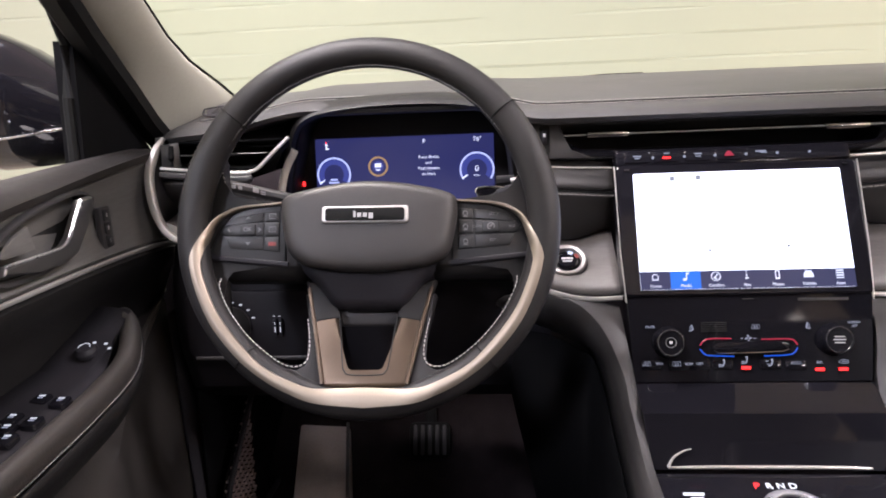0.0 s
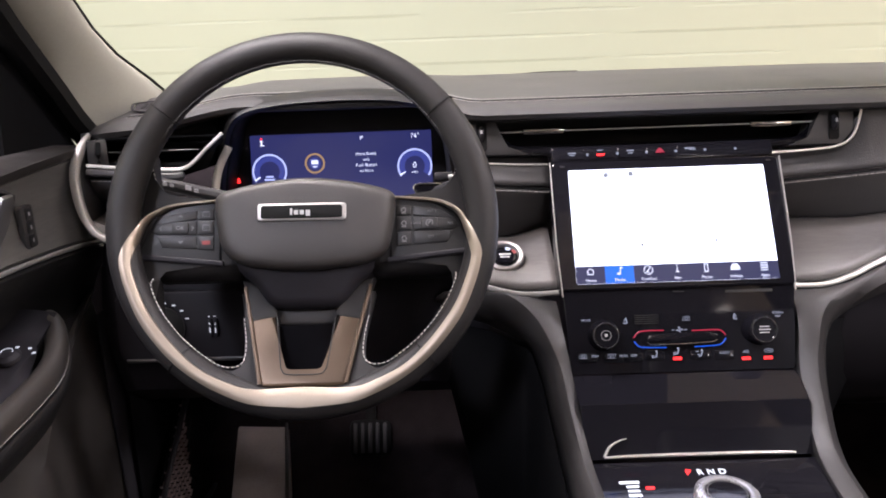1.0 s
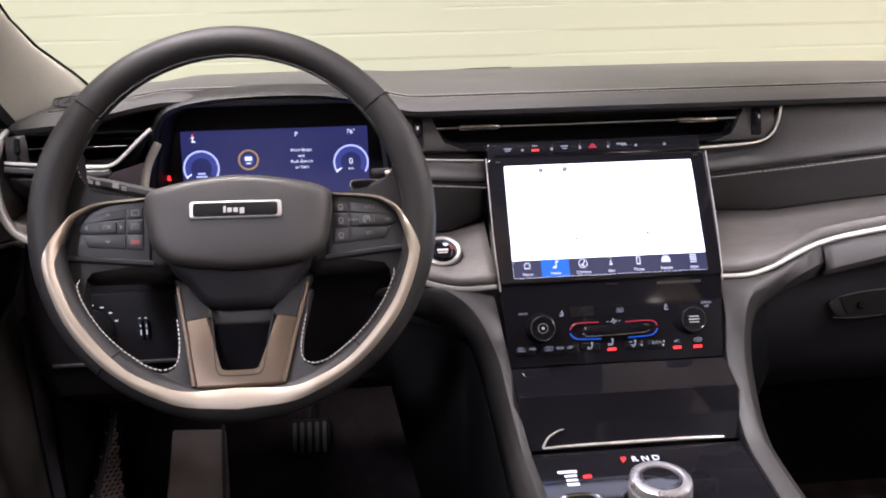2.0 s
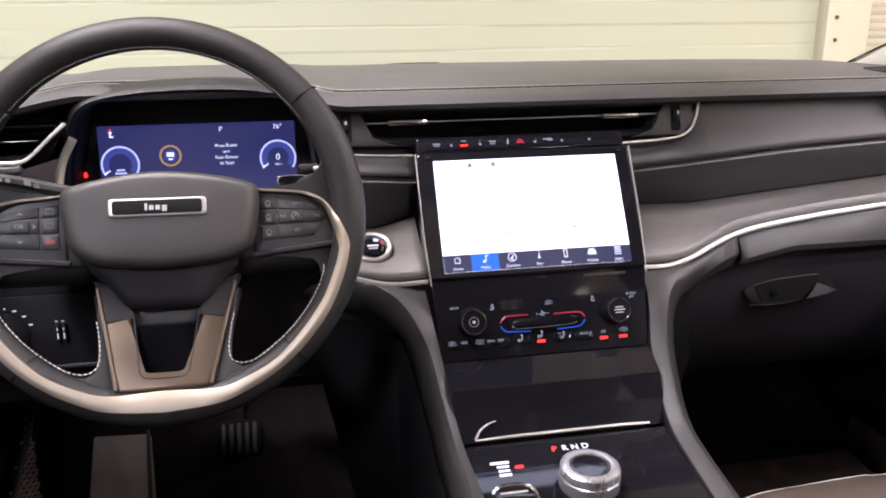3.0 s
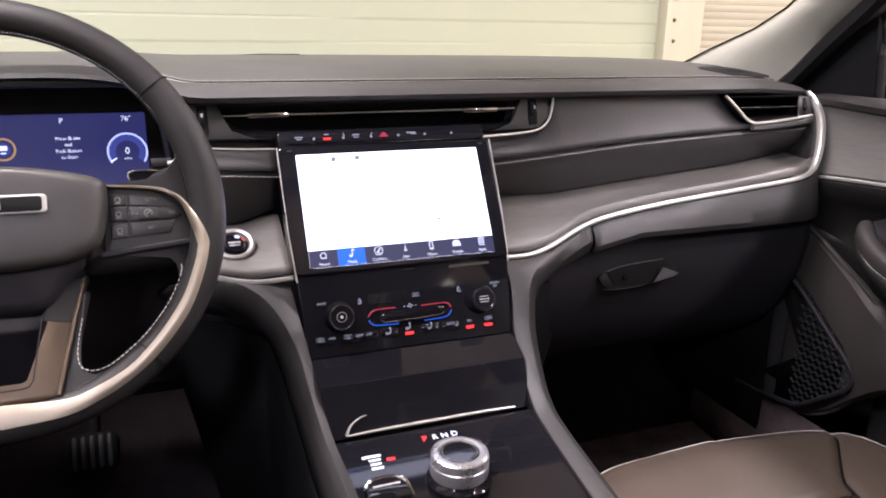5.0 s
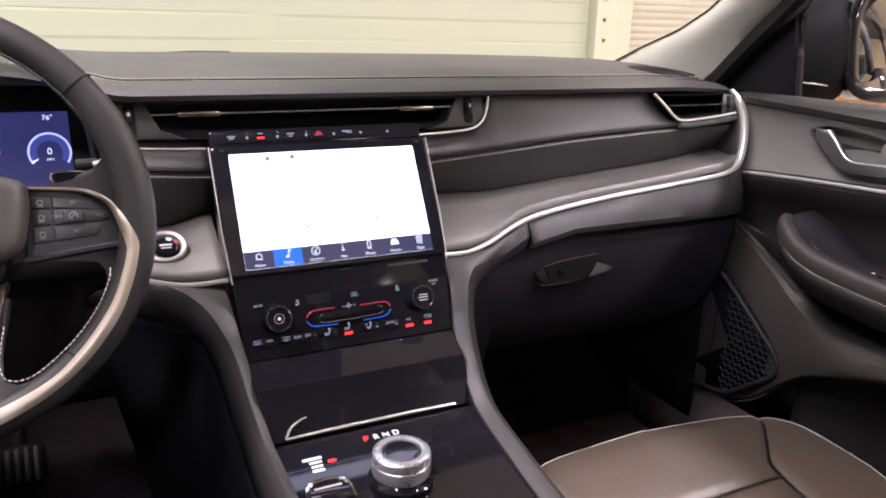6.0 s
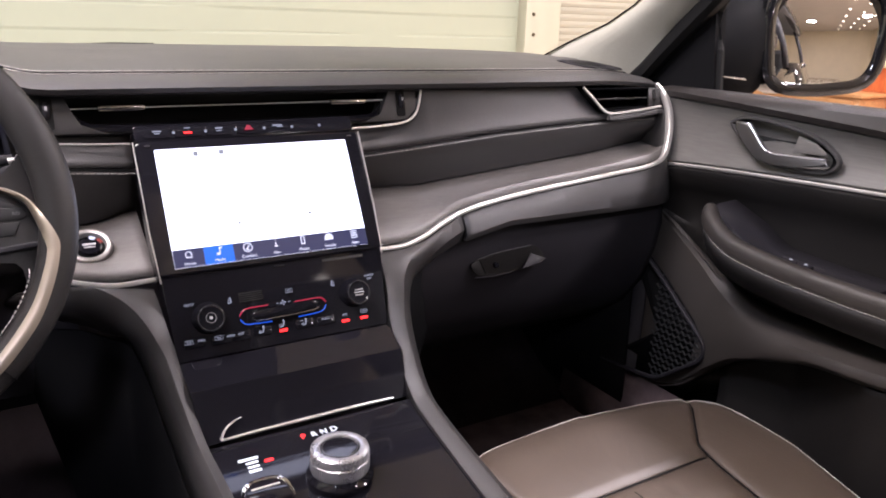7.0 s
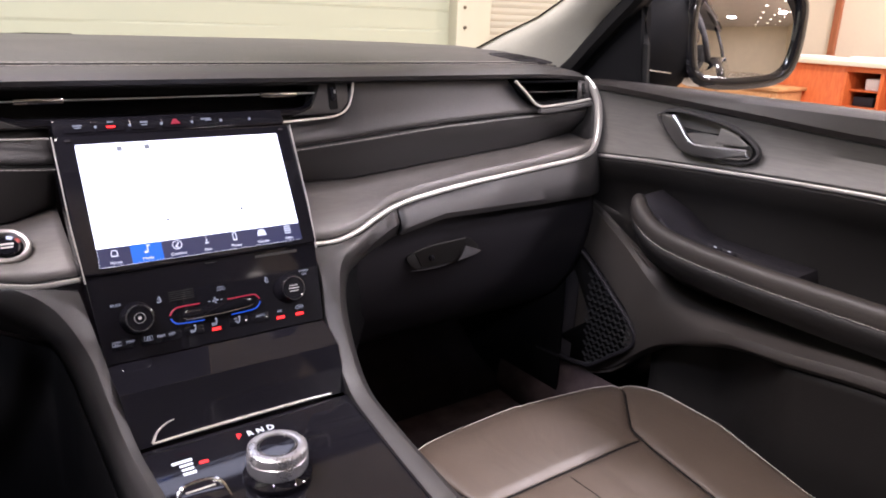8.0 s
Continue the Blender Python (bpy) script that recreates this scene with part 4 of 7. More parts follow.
# start button
sb = frame_at((-0.1805, 0.822, 0.9620), (1, 0.0, 0), (0, 0.83, 0.56))
start = part("start_button", turned([(0.0225, -0.010), (0.0225, 0.002), (0.0216, 0.0042), (0.0196, 0.0050), (0.0172, 0.0040), (0.0156, 0.0010), (0.0156, -0.006)], sb, 40), EMBLEM, dash, "round start button in a chrome ring")
part("button_well", turned([(0.0001, -0.001), (0.0155, -0.001), (0.0156, -0.006)], sb, 40), RUBBER, start)
part("button_cap", turned([(0.0001, 0.003), (0.0105, 0.003), (0.0120, 0.0015), (0.0122, -0.003)], sb, 40), GLOSS, start)
bars("button_print", [(0, 0.0018, 0.013, 0.0026), (0, -0.0022, 0.011, 0.0018)], sb, ICON, start, top=0.0034)
part("white_segment", arc_band(0.0085, 0.0126, 54, 84, sb, 0.001, 8, top=0.0034), UI_WHITE, start, "white lit segment")
part("red_segment", arc_band(0.0100, 0.0140, 12, 42, sb, 0.001, 8, top=0.0034), REDICON, start)

# ---- instrument binnacle ----
cluster = thing("instrument_cluster", (0, 0, 0), "digital instrument display lit in navy blue under a leather hood", "instrument cluster")
arch = [(-0.532, 1.015), (-0.528, 1.045), (-0.521, 1.075), (-0.514, 1.104), (-0.497, 1.124), (-0.456, 1.134), (-0.386, 1.138), (-0.316, 1.136), (-0.272, 1.126), (-0.252, 1.104), (-0.246, 1.075), (-0.243, 1.045), (-0.243, 1.015)]
ap = spline([(x, 0.0, z) for x, z in arch], 60)
c0 = Vector((-0.386, 0, 1.06))
tunnel = []
for y, k, dy in ((1.01, 0.985, 0), (0.945, 1.0, 0), (0.932, 1.005, 0), (0.926, 1.03, 0), (0.930, 1.055, 0), (0.938, 1.085, 0), (0.95, 1.12, 0), (0.96, 1.16, 0)):
    tunnel.append([(c0.x + (p.x - c0.x) * k, y + 0.02 * min(0, p.z - 1.09) * -6 * 0.5, c0.z + (p.z - c0.z) * k) for p in ap])
# inner rows split off in black, so the throat stays shaded under the lamps
part("hood_throat", sheet(tunnel[:3]), RUBBER, cluster, "inside of the hood, blackened for the shade in it", thick=0.002)
part("hood", sheet(tunnel[2:]), CARD, cluster, thick=0.003)
cf = frame_at((-0.386, 0.988, 1.048), (1, 0, 0), (0, 0.18, 1))
arch_face = [(p.x + 0.386, (p.z - 1.048) / 0.984) for p in ap]
part("bezel", plate([(x * 0.995, y * 0.99) for x, y in arch_face][::-1], 0.02, cf, 0.001, top=-0.002), HARD, cluster)
disp = part("display", plate(rounded(0.244, 0.0915, 0.001, 2), 0.001, cf, top=0.0), CLUSTER_BLUE, cluster, "lit navy blue display")


def gauge(cx, cy, r, needle):
    g = cf @ Matrix.Translation((cx, cy, 0.0006))
    ring = part("gauge_ring", arc_band(r * 0.90, r, -35, 215, g, 0.0004, 40), UI_RING, disp)
    part("gauge_fill", arc_band(r * 0.58, r * 0.88, -35, 215, g, 0.0004, 40), UI_FILL, disp)
    a = radians(needle)
    part("needle", plate([(r * 0.98 * math.cos(a) - 0.0012 * math.sin(a), r * 0.98 * math.sin(a) + 0.0012 * math.cos(a)), (r * 0.62 * math.cos(a) - 0.0007 * math.sin(a), r * 0.62 * math.sin(a) + 0.0007 * math.cos(a)),
                          (r * 0.62 * math.cos(a) + 0.0007 * math.sin(a), r * 0.62 * math.sin(a) - 0.0007 * math.cos(a)), (r * 0.98 * math.cos(a) + 0.0012 * math.sin(a), r * 0.98 * math.sin(a) - 0.0012 * math.cos(a))], 0.0003, g, top=0.0005), UI_WHITE, ring)
    return g


gauge(-0.0975, -0.003, 0.0235, 210)
gauge(0.0985, -0.002, 0.0235, 210)
lettering("speed_figure", "0", 0.011, cf @ Matrix.Translation((0.0985, -0.001, 0.0014)), UI_WHITE, disp)
lettering("unit_text", "MPH", 0.004, cf @ Matrix.Translation((0.0985, -0.0105, 0.0014)), UI_WHITE, disp)
bars("rev_text", [(-0.0975, -0.010, 0.010, 0.0022), (-0.0975, -0.014, 0.014, 0.0022)], cf, UI_RING, disp, top=0.0014)
mid = cf @ Matrix.Translation((-0.036, 0.006, 0.0006))
part("amber_ring", arc_band(0.0112, 0.0136, 0, 360, mid, 0.0004, 40), UI_AMBER, disp)
part("centre_disc", arc_band(0.0004, 0.0075, 0, 360, mid, 0.0003, 24), UI_FILL, disp)
bars("centre_mark", [(0, 0.0015, 0.009, 0.0055), (0, -0.0045, 0.0055, 0.0018)], mid, UI_WHITE, disp)
lettering("gear_letter", "P", 0.0085, cf @ Matrix.Translation((0.028, 0.0375, 0.0008)), UI_WHITE, disp)
lettering("temperature_text", "76\u00b0", 0.0085, cf @ Matrix.Translation((0.100, 0.0385, 0.0008)), UI_WHITE, disp)
bars("seat_symbol", [(-0.1065, 0.0375, 0.004, 0.0018), (-0.1065, 0.0345, 0.0018, 0.005), (-0.1055, 0.032, 0.005, 0.0018)], cf, UI_WHITE, disp, top=0.001)
bars("red_dot", [(-0.1065, 0.0405, 0.0016, 0.0016)], cf, LED_RED, disp, top=0.001)
for k, line in enumerate(("Press Brake", "and", "Push Button", "to Start")):
    lettering("message_text", line, 0.0058, cf @ Matrix.Translation((0.0335, 0.0165 - 0.0075 * k, 0.0008)), UI_WHITE, disp)
part("warning_mark", plate([(-0.1445, -0.017), (-0.1375, -0.017), (-0.139, -0.011), (-0.143, -0.011)], 0.0006, cf, top=0.001), LED_RED, cluster, "red belt warning light")
part("side_trim", sweep(spline([(-0.386 - 0.124, 0.903, 1.091), (-0.386 - 0.136, 0.897, 1.068), (-0.386 - 0.142, 0.892, 1.045), (-0.386 - 0.145, 0.885, 1.010)], 24), 0.010, 0.005, up=(0.5, -1, 0.2)), SATIN, cluster, "satin silver blade beside the display")


# ---- steering wheel ----
wheel = thing("steering_wheel", (0, 0, 0), "black leather steering wheel with silver lower band and button pods", "steering wheel")
WF = pose(-0.3873, 0.7068, 1.0382, 0, 0, 1.5) @ pose(0, 0, 0, 90 - 21, 0, 0) @ pose(0, 0, 0, 0, 0, -1.0)
MM = 0.001


def wp(x, y, z=0.0):
    """A point in the wheel's own plane, in millimetres; z towards the driver."""
    return WF @ Vector((x * MM, y * MM, z * MM))


def scaled(pts, s=1):
    """An outline in millimetres, mirrored for s = -1, always counter-clockwise for s = 1 input."""
    return [(s * x * MM, y * MM) for x, y in pts][::s]


WN = (WF.to_3x3() @ Vector((0, 0, 1)))
rim_rings = []
for k in range(120):
    a = 2 * math.pi * k / 120
    c, s = math.cos(a), math.sin(a)
    grip = math.exp(-((math.degrees(math.asin(s)) - 18) / 22) ** 2)
    tr, tz = 15.5 + 1.2 * grip, 13.5 + 1.0 * grip
    r0 = 192.5 - tr
    rim_rings.append([wp((r0 + tr * math.cos(b)) * c, (r0 + tr * math.cos(b)) * s, tz * math.sin(b)) for b in (2 * math.pi * j / 18 for j in range(18))])
part("rim", sheet(rim_rings + [rim_rings[0]], close=True), RIM, wheel, "black leather rim")


def rim_loop(angle, extra=0.5):
    a = radians(angle)
    c, s = math.cos(a), math.sin(a)
    return [wp((177 + (15.7 + extra) * math.cos(b)) * c, (177 + (15.7 + extra) * math.cos(b)) * s, (13.7 + extra) * math.sin(b)) for b in (2 * math.pi * j / 24 for j in range(24))]


for ang in (39.5, 141.0, 228, 312):
    part("rim_seam", sweep(rim_loop(ang), 0.0016, 0.0010, up=(0.3, 0.2, 1), closed=True, sides=6), RUBBER, wheel, "dark seam round the rim")
for a0, a1 in ((38.5, 141.5), (16, 38), (142, 164)):
    n = int(abs(a1 - a0) * 1.4)
    edge = [wp((161.8 + (0.5 if k % 2 else -0.5)) * math.cos(radians(a0 + (a1 - a0) * k / n)), (161.8 + (0.5 if k % 2 else -0.5)) * math.sin(radians(a0 + (a1 - a0) * k / n)), 5.5 + (0.9 if k % 2 else -0.9)) for k in range(n + 1)]
    stitch("rim_stitching", edge, wheel, 0.0034, 0.0012, 0.0006, DIMICON)

# leather arms from hub to rim
for s in (-1, 1):
    arm = [(70, 26.5), (100, 27), (128, 26), (142, 29), (149, 37), (152, 50), (154, 74), (165, 74), (177, 30), (178, -10), (173, -60), (160, -95), (146, -88), (150, -50), (142, -40), (110, -41), (70, -43)]
    part("spoke", plate(scaled(arm[::-1], s), 0.020, WF, 0.005, top=-0.0145, segments=4), RIM, wheel, "leather-covered side spoke")
    part("spoke_underside", sheet([[wp(s * x, y, z) for x in (66, 90, 120, 140, 150)] for y, z in ((-36, -15.5), (-42, -17), (-48, -23), (-53, -33), (-55, -44))]), RIM, wheel, thick=0.002)
    st = [wp(s * x, y, z) for x, y, z in ((156, 78, -2), (153, 63, -9), (151, 49, -15), (148.5, 38, -15.5), (141, 30, -15.5))]
    stitch("spoke_stitching", spline(st, 30), wheel, 0.0036, 0.0016, 0.0007)
    st = [wp(s * x, y, z) for x, y, z in ((149, -52, -8), (148, -60, 1), (139.5, -79, 3.5), (127.5, -97, 4), (113, -113.5, 4), (97, -127, 4), (82, -137, 4), (70, -140, 3), (60.5, -137, 1.5), (57, -128, -2), (58, -112, -8.5), (62, -92, -16))]
    stitch("lower_stitching", spline(st, 70), wheel, 0.0034, 0.0012, 0.00062)

# silver band: edge of the pods, then the lower half of the rim
outer = [(-88, 25.5), (-129, 21.8), (-146, 15.5), (-158, 3), (-172.5, -28), (-172, -45), (-165, -68), (-153, -94), (-137, -116), (-118, -136), (-95, -153), (-72, -165), (-46, -174), (0, -178)]
inner = [(-88, 23.6), (-127, 19.6), (-143, 13.6), (-154.5, 2), (-163.5, -31), (-163.5, -42), (-159, -57), (-149, -81), (-135, -102), (-117, -123), (-98, -140), (-73, -153), (-47, -161), (0, -160)]
o2 = spline([(x, y, 0) for x, y in outer], 90)
i2 = spline([(x, y, 0) for x, y in inner], 90)
o2 += [Vector((-p.x, p.y, 0)) for p in o2[-2::-1]]
i2 += [Vector((-p.x, p.y, 0)) for p in i2[-2::-1]]
band_rows = []


def band_lift(p):
    """Height of the band over the wheel's plane: it lies on the rim's front and dips to the pods and spokes."""
    r = math.hypot(p.x, p.y)
    q = min(1.0, abs(r - 177) / 16.5)
    on_rim = 14.2 * math.sqrt(1 - q * q) + 1.4
    if p.y > -60 and r < 163:
        return -9.5 + (on_rim + 9.5 if r > 161 else 10.9 * max(0.0, (r - 138) / 23) ** 1.4)
    return max(on_rim, 4.5)


def band_height(pts, n=9):
    """Eased heights along an edge of the band, never below the rim's own surface."""
    vals = [band_lift(p) for p in pts]
    out = []
    for k, p in enumerate(pts):
        near = vals[max(0, k - n):k + n + 1]
        q = abs(math.hypot(p.x, p.y) - 177) / 15.7
        out.append(max(sum(near) / len(near), 13.7 * math.sqrt(1 - q * q) + 0.9 if q < 1 else -99))
    return out


for a, b, la, lb in zip(o2, i2, band_height(o2), band_height(i2)):
    m1, m2 = (a * 2 + b) / 3, (a + b * 2) / 3
    band_rows.append([wp(a.x, a.y, la - 6), wp(a.x, a.y, la), wp(m1.x, m1.y, la * 0.67 + lb * 0.33 + 1.4), wp(m2.x, m2.y, la * 0.33 + lb * 0.67 + 1.4), wp(b.x, b.y, lb), wp(b.x, b.y, lb - 6)])
part("silver_band", sheet(band_rows), BANDMETAL, wheel, "satin silver band round the pods and lower rim", thick=0.001)

# two lower spokes in dark metal with leather flanks, leaning back towards the hub
SPF = WF @ Matrix.Translation((0, -0.160, 0.004)) @ pose(0, 0, 0, -20, 0, 0)
for s in (-1, 1):
    flank = [(38, -2), (46, -1), (98, 8), (106, 24), (88, 16), (68, 13), (57, 19), (55, 30), (60, 60), (68, 98), (58, 100)]
    part("lower_flank", plate(scaled(flank[::-1], s), 0.014, SPF, 0.004, top=0.001, segments=3), RIM, wheel)
    part("spoke_edge", sweep([SPF @ Vector((s * x * MM, y * MM, 0.0045)) for x, y in ((41, 2), (50, 45), (63, 103))], 0.0042, 0.0045, up=WN, sides=10), BRONZE, wheel)

bronze = [(40, 0), (50, 45), (56, 70), (54, 74), (34, 74), (30, 71), (23, 22), (20.5, 15), (14, 12)]
bronze += [(-x, y) for x, y in bronze[::-1]]
part("hole_edge", sweep(spline([SPF @ Vector((x * MM, y * MM, 0.0035)) for x, y in ((-33, 80), (-29, 70), (-23, 24), (-20.5, 15.5), (-14, 11.5), (14, 11.5), (20.5, 15.5), (23, 24), (29, 70), (33, 80))], 60), 0.0018, 0.003, up=WN), RIM, wheel, "dark edge of the opening between the spokes")
for s in (-1, 1):
    part("hub_gusset", plate(scaled([(28, 70), (34, 84), (44, 106), (68, 112), (63, 98), (56, 74), (54, 65)][::-1], s), 0.014, SPF, 0.003, top=0.0052, segments=3), RIM, wheel, "dark leather arm from hub to lower spoke")
part("lower_spoke", plate(scaled(bronze), 0.012, SPF, 0.0042, top=0.0045, segments=4), BRONZE, wheel, "dark satin metal twin lower spoke")

# hub body and airbag cover
hub_out = [(-80, 28), (-60, 40), (0, 44), (60, 40), (80, 28), (84, -10), (70, -44), (52, -62), (33, -84), (0, -86), (-33, -84), (-52, -62), (-70, -44), (-84, -10)]
ho = smooth_outline(hub_out, 60)
part("hub_body", loft([[wp(x * k, y * k, d) for x, y in ho] for d, k in ((-65, 0.8), (-45, 0.95), (-28, 1.0), (-18, 0.98), (-11, 0.93), (-7, 0.85))]), HARD, wheel, "dark hub body")
part("hub_foot", plate(scaled([(-54, -82), (54, -82), (48, -97), (42, -101), (-42, -101), (-48, -97)][::-1]), 0.02, WF, 0.004, top=-0.030, segments=3), SOFT, wheel, "dark trim below the hub")
pad = [(-82, 30), (-42, 40), (0, 44), (44, 40), (84, 30), (90, 16), (88, -4), (82, -28), (68, -39), (50, -44), (0, -48), (-48, -44), (-66, -39), (-80, -26), (-86, -2), (-88, 16)]
po = smooth_outline(pad, 72)
rings = []
for d, k in ((-22, 0.97), (-10, 0.995), (-3, 1.0), (1, 0.992), (4, 0.976), (7, 0.950), (9.2, 0.915), (10.6, 0.870), (11.4, 0.80), (12.2, 0.62), (12.8, 0.40), (13.0, 0.18)):
    rings.append([wp(1 + x * k, (y + 1) * k - 1, d) for x, y in po])
part("airbag_cover", loft(rings), HUB, wheel, "smooth padded airbag cover")
part("cover_crease", sweep(spline([wp(x, y, z) for x, y, z in ((-74, -12, 6.2), (-66, -26, 6.6), (-48, -34, 7.8), (-20, -37, 8.6), (2, -37.5, 8.8), (26, -37, 8.6), (50, -34, 7.8), (68, -26, 6.6), (76, -12, 6.2))], 40), 0.0026, 0.0022, up=WN), HARD, wheel)
ef = WF @ pose(0.001, 0.0078, 0.0118, -3, 0, 0)
part("emblem_frame", plate(rounded(0.086, 0.0170, 0.0035), 0.006, ef, 0.0015, top=0.0035, segments=3), EMBLEM, wheel, "chrome emblem frame")
emb = part("emblem_plate", plate(rounded(0.0785, 0.0130, 0.0028), 0.003, ef, 0.0006, top=0.0042), RUBBER, wheel, "black emblem plate")
for bx, by, bw, bh in ((-0.0098, 0.0000, 0.0022, 0.0062), (-0.0052, -0.0008, 0.0040, 0.0042), (0.0004, -0.0008, 0.0040, 0.0042), (0.0062, -0.0016, 0.0042, 0.0056)):
    bars("emblem_mark", [(bx, by, bw, bh)], ef, ICON, emb, top=0.0047)
bars("airbag_print", [(1e-3, -0.0225, 0.020, 0.0014), (1e-3, -0.0265, 0.009, 0.0011), (1e-3, -0.0295, 0.006, 0.0010)], WF, BUTTON, wheel, depth=0.001, top=0.0118)

# button pods
PODZ = -0.0125
for s in (-1, 1):
    pod = [(86, 24.5), (126, 20.5), (142, 14), (153, 2), (165, -26), (165, -30), (84, -37)]
    pod_ob = part("button_pod", plate(scaled(pod, s), 0.014, WF, 0.0022, top=PODZ, segments=3), BUTTON, wheel, "black pod of steering wheel buttons")
    part("pod_lip", sweep([wp(s * 82, -38.5, -13), wp(s * 120, -34.5, -12.5), wp(s * 166, -30, -12)], 0.006, 0.005, up=WN), HARD, pod_ob)
    keys = [[(150, 1.5), (136, 11), (108, 15.5), (108, 6), (144, 4)], [(154, -4.5), (149, 2.2), (108, 4.6), (108, -8.8), (148, -8.2)], [(147, -10), (108, -10.4), (108, -23.5), (142, -21)],
            [(106, 15.8), (91, 17), (91, 6.2), (106, 6)], [(106, 4.8), (91, 4.8), (91, -9), (106, -8.8)], [(106, -10.4), (91, -10.6), (91, -25), (106, -23.8)]]
    for q in keys:
        part("key", plate(scaled(q, s), 0.003, WF, 0.0008, top=PODZ + 0.0012), BUTTON, pod_ob)
    kx = s * 124
    part("round_key", plate(rounded(0.0165, 0.0120, 0.003, 5, kx * MM, -0.0022), 0.003, WF, 0.001, top=PODZ + 0.0028), BUTTON, pod_ob)
    tag = WF @ Matrix.Translation((kx * MM, -0.0022, PODZ + 0.0029))
    hi = PODZ + 0.0013
    if s < 0:
        lettering("key_text", "OK", 0.0058, tag, DIMICON, pod_ob)
        for dx, dy, ang in ((-144, -2.2, 90), (-112, -2.2, -90), (-124, 10, 0), (-124, -16, 180)):
            part("arrow_mark", plate([(0.0028, -0.0014), (0, 0.0018), (-0.0028, -0.0014), (0, -0.0006)], 0.0004, WF @ pose(dx * MM, dy * MM, hi + 0.0003, 0, 0, ang)), DIMICON, pod_ob)
        for by in (11.5, -2.0):
            part("icon_frame", sweep([WF @ Vector(((-98.5 + x) * MM, (by + y) * MM, hi)) for x, y in ((-3.4, -2.6), (3.4, -2.6), (3.4, 2.6), (-3.4, 2.6))], 0.0007, 0.0005, up=WN, closed=True, sides=4), DIMICON, pod_ob)
        bars("red_icon", [(-98.5e-3, -17e-3, 8e-3, 4e-3)], WF, REDICON, pod_ob, depth=0.0006, top=hi + 0.0003)
    else:
        for txt, tx, ty in (("CANC", 111.5, -2.0), ("RES", 145, -2.6), ("SET +", 127, 10), ("SET -", 127, -16)):
            lettering("key_text", txt, 0.0040, WF @ Matrix.Translation((tx * MM, ty * MM, hi + 0.0002)), DIMICON, pod_ob)
        for by in (11.5, -2.0, -17.0):
            part("icon_frame", arc_band(0.0019, 0.0027, 0, 360, WF @ Matrix.Translation((98.5 * MM, by * MM, hi + 0.0003)), 0.0004, 10), DIMICON, pod_ob)
            bars("icon_mark", [(98.5e-3, (by - 3.4) * MM, 5e-3, 0.0008)], WF, DIMICON, pod_ob, depth=0.0005, top=hi + 0.0003)
        part("dial_symbol", arc_band(0.0028, 0.0038, -30, 260, tag, 0.0004, 20, top=0.0003), DIMICON, pod_ob)
        bars("dial_hand", [(0.0004, 0.0004, 0.0042, 0.0010)], tag @ pose(0, 0, 0, 0, 0, 40), DIMICON, pod_ob)

part("column_shroud", loft([[WF @ Vector((r * 1.15 * math.cos(a), r * 0.95 * math.sin(a) - 0.012, d)) for a in (2 * math.pi * k / 28 for k in range(28))] for r, d in ((0.050, -0.045), (0.062, -0.07), (0.066, -0.12), (0.064, -0.19))]), HARD, wheel, "dark steering column shroud")
for s in (-1, 1):  # stalks behind the wheel
    base = WF @ Vector((s * 0.055, 0.030 if s < 0 else 0.014, -0.080))
    tip = WF @ (Vector((-0.168, 0.054, -0.055)) if s < 0 else Vector((0.166, 0.049, -0.055)))
    stalk = thing("wiper_stalk" if s > 0 else "indicator_stalk", (0, 0, 0), "grey column stalk with a flat chrome-lipped paddle end" if s > 0 else "dark grey column stalk with printed lamp symbols", "stalk")
    part("lever", sweep([base, base.lerp(tip, 0.4), tip], 0.013, 0.020 if s < 0 else 0.012, up=WN, sides=12), SOFT if s < 0 else HARD, stalk)
    if s > 0:
        flat = WF @ Matrix.Translation((0, 0, -0.058))
        shape = smooth_outline([(0.110, 0.0455), (0.132, 0.0465), (0.141, 0.0425), (0.136, 0.036), (0.112, 0.036)], 26)
        paddle = part("paddle", plate(shape[::-1], 0.006, flat, 0.001, top=0.0), GLOSS, stalk)
        part("paddle_edge", sweep([flat @ Vector((x, y, 0.0006)) for x, y in shape], 0.0016, 0.0016, up=WN, closed=True, sides=6), CHROME, paddle, "bright paddle edge")
        part("knob_ring", sweep([WF @ Vector((0.131, 0.0545, -0.064)), WF @ Vector((0.150, 0.0545, -0.060))], 0.010, 0.008, up=WN, sides=12), HARD, stalk)
        part("end_cap", sweep([WF @ Vector((0.146, 0.0500, -0.055)), WF @ Vector((0.160, 0.0520, -0.053))], 0.010, 0.013, up=WN, sides=12), HANDLE, stalk, "satin cap on the lever")
    else:
        mk = frame_at(base.lerp(tip, 0.72), tip - base if s > 0 else base - tip, WF.to_3x3() @ Vector((0, 1, 0.1)))
        part("dark_grip", sweep([base.lerp(tip, 0.15), base.lerp(tip, 0.45)], 0.009, 0.012, up=WN), GLOSS, stalk)
        for q in ((-0.020, 0.0, 0.004, 0.004), (-0.013, 0.0, 0.004, 0.004), (0.004, 0.001, 0.006, 0.005), (0.012, 0.001, 0.005, 0.0012), (0.012, -0.0015, 0.005, 0.0012)):
            bars("lamp_symbol", [q], mk, ICON, stalk, depth=0.002, top=0.0112)

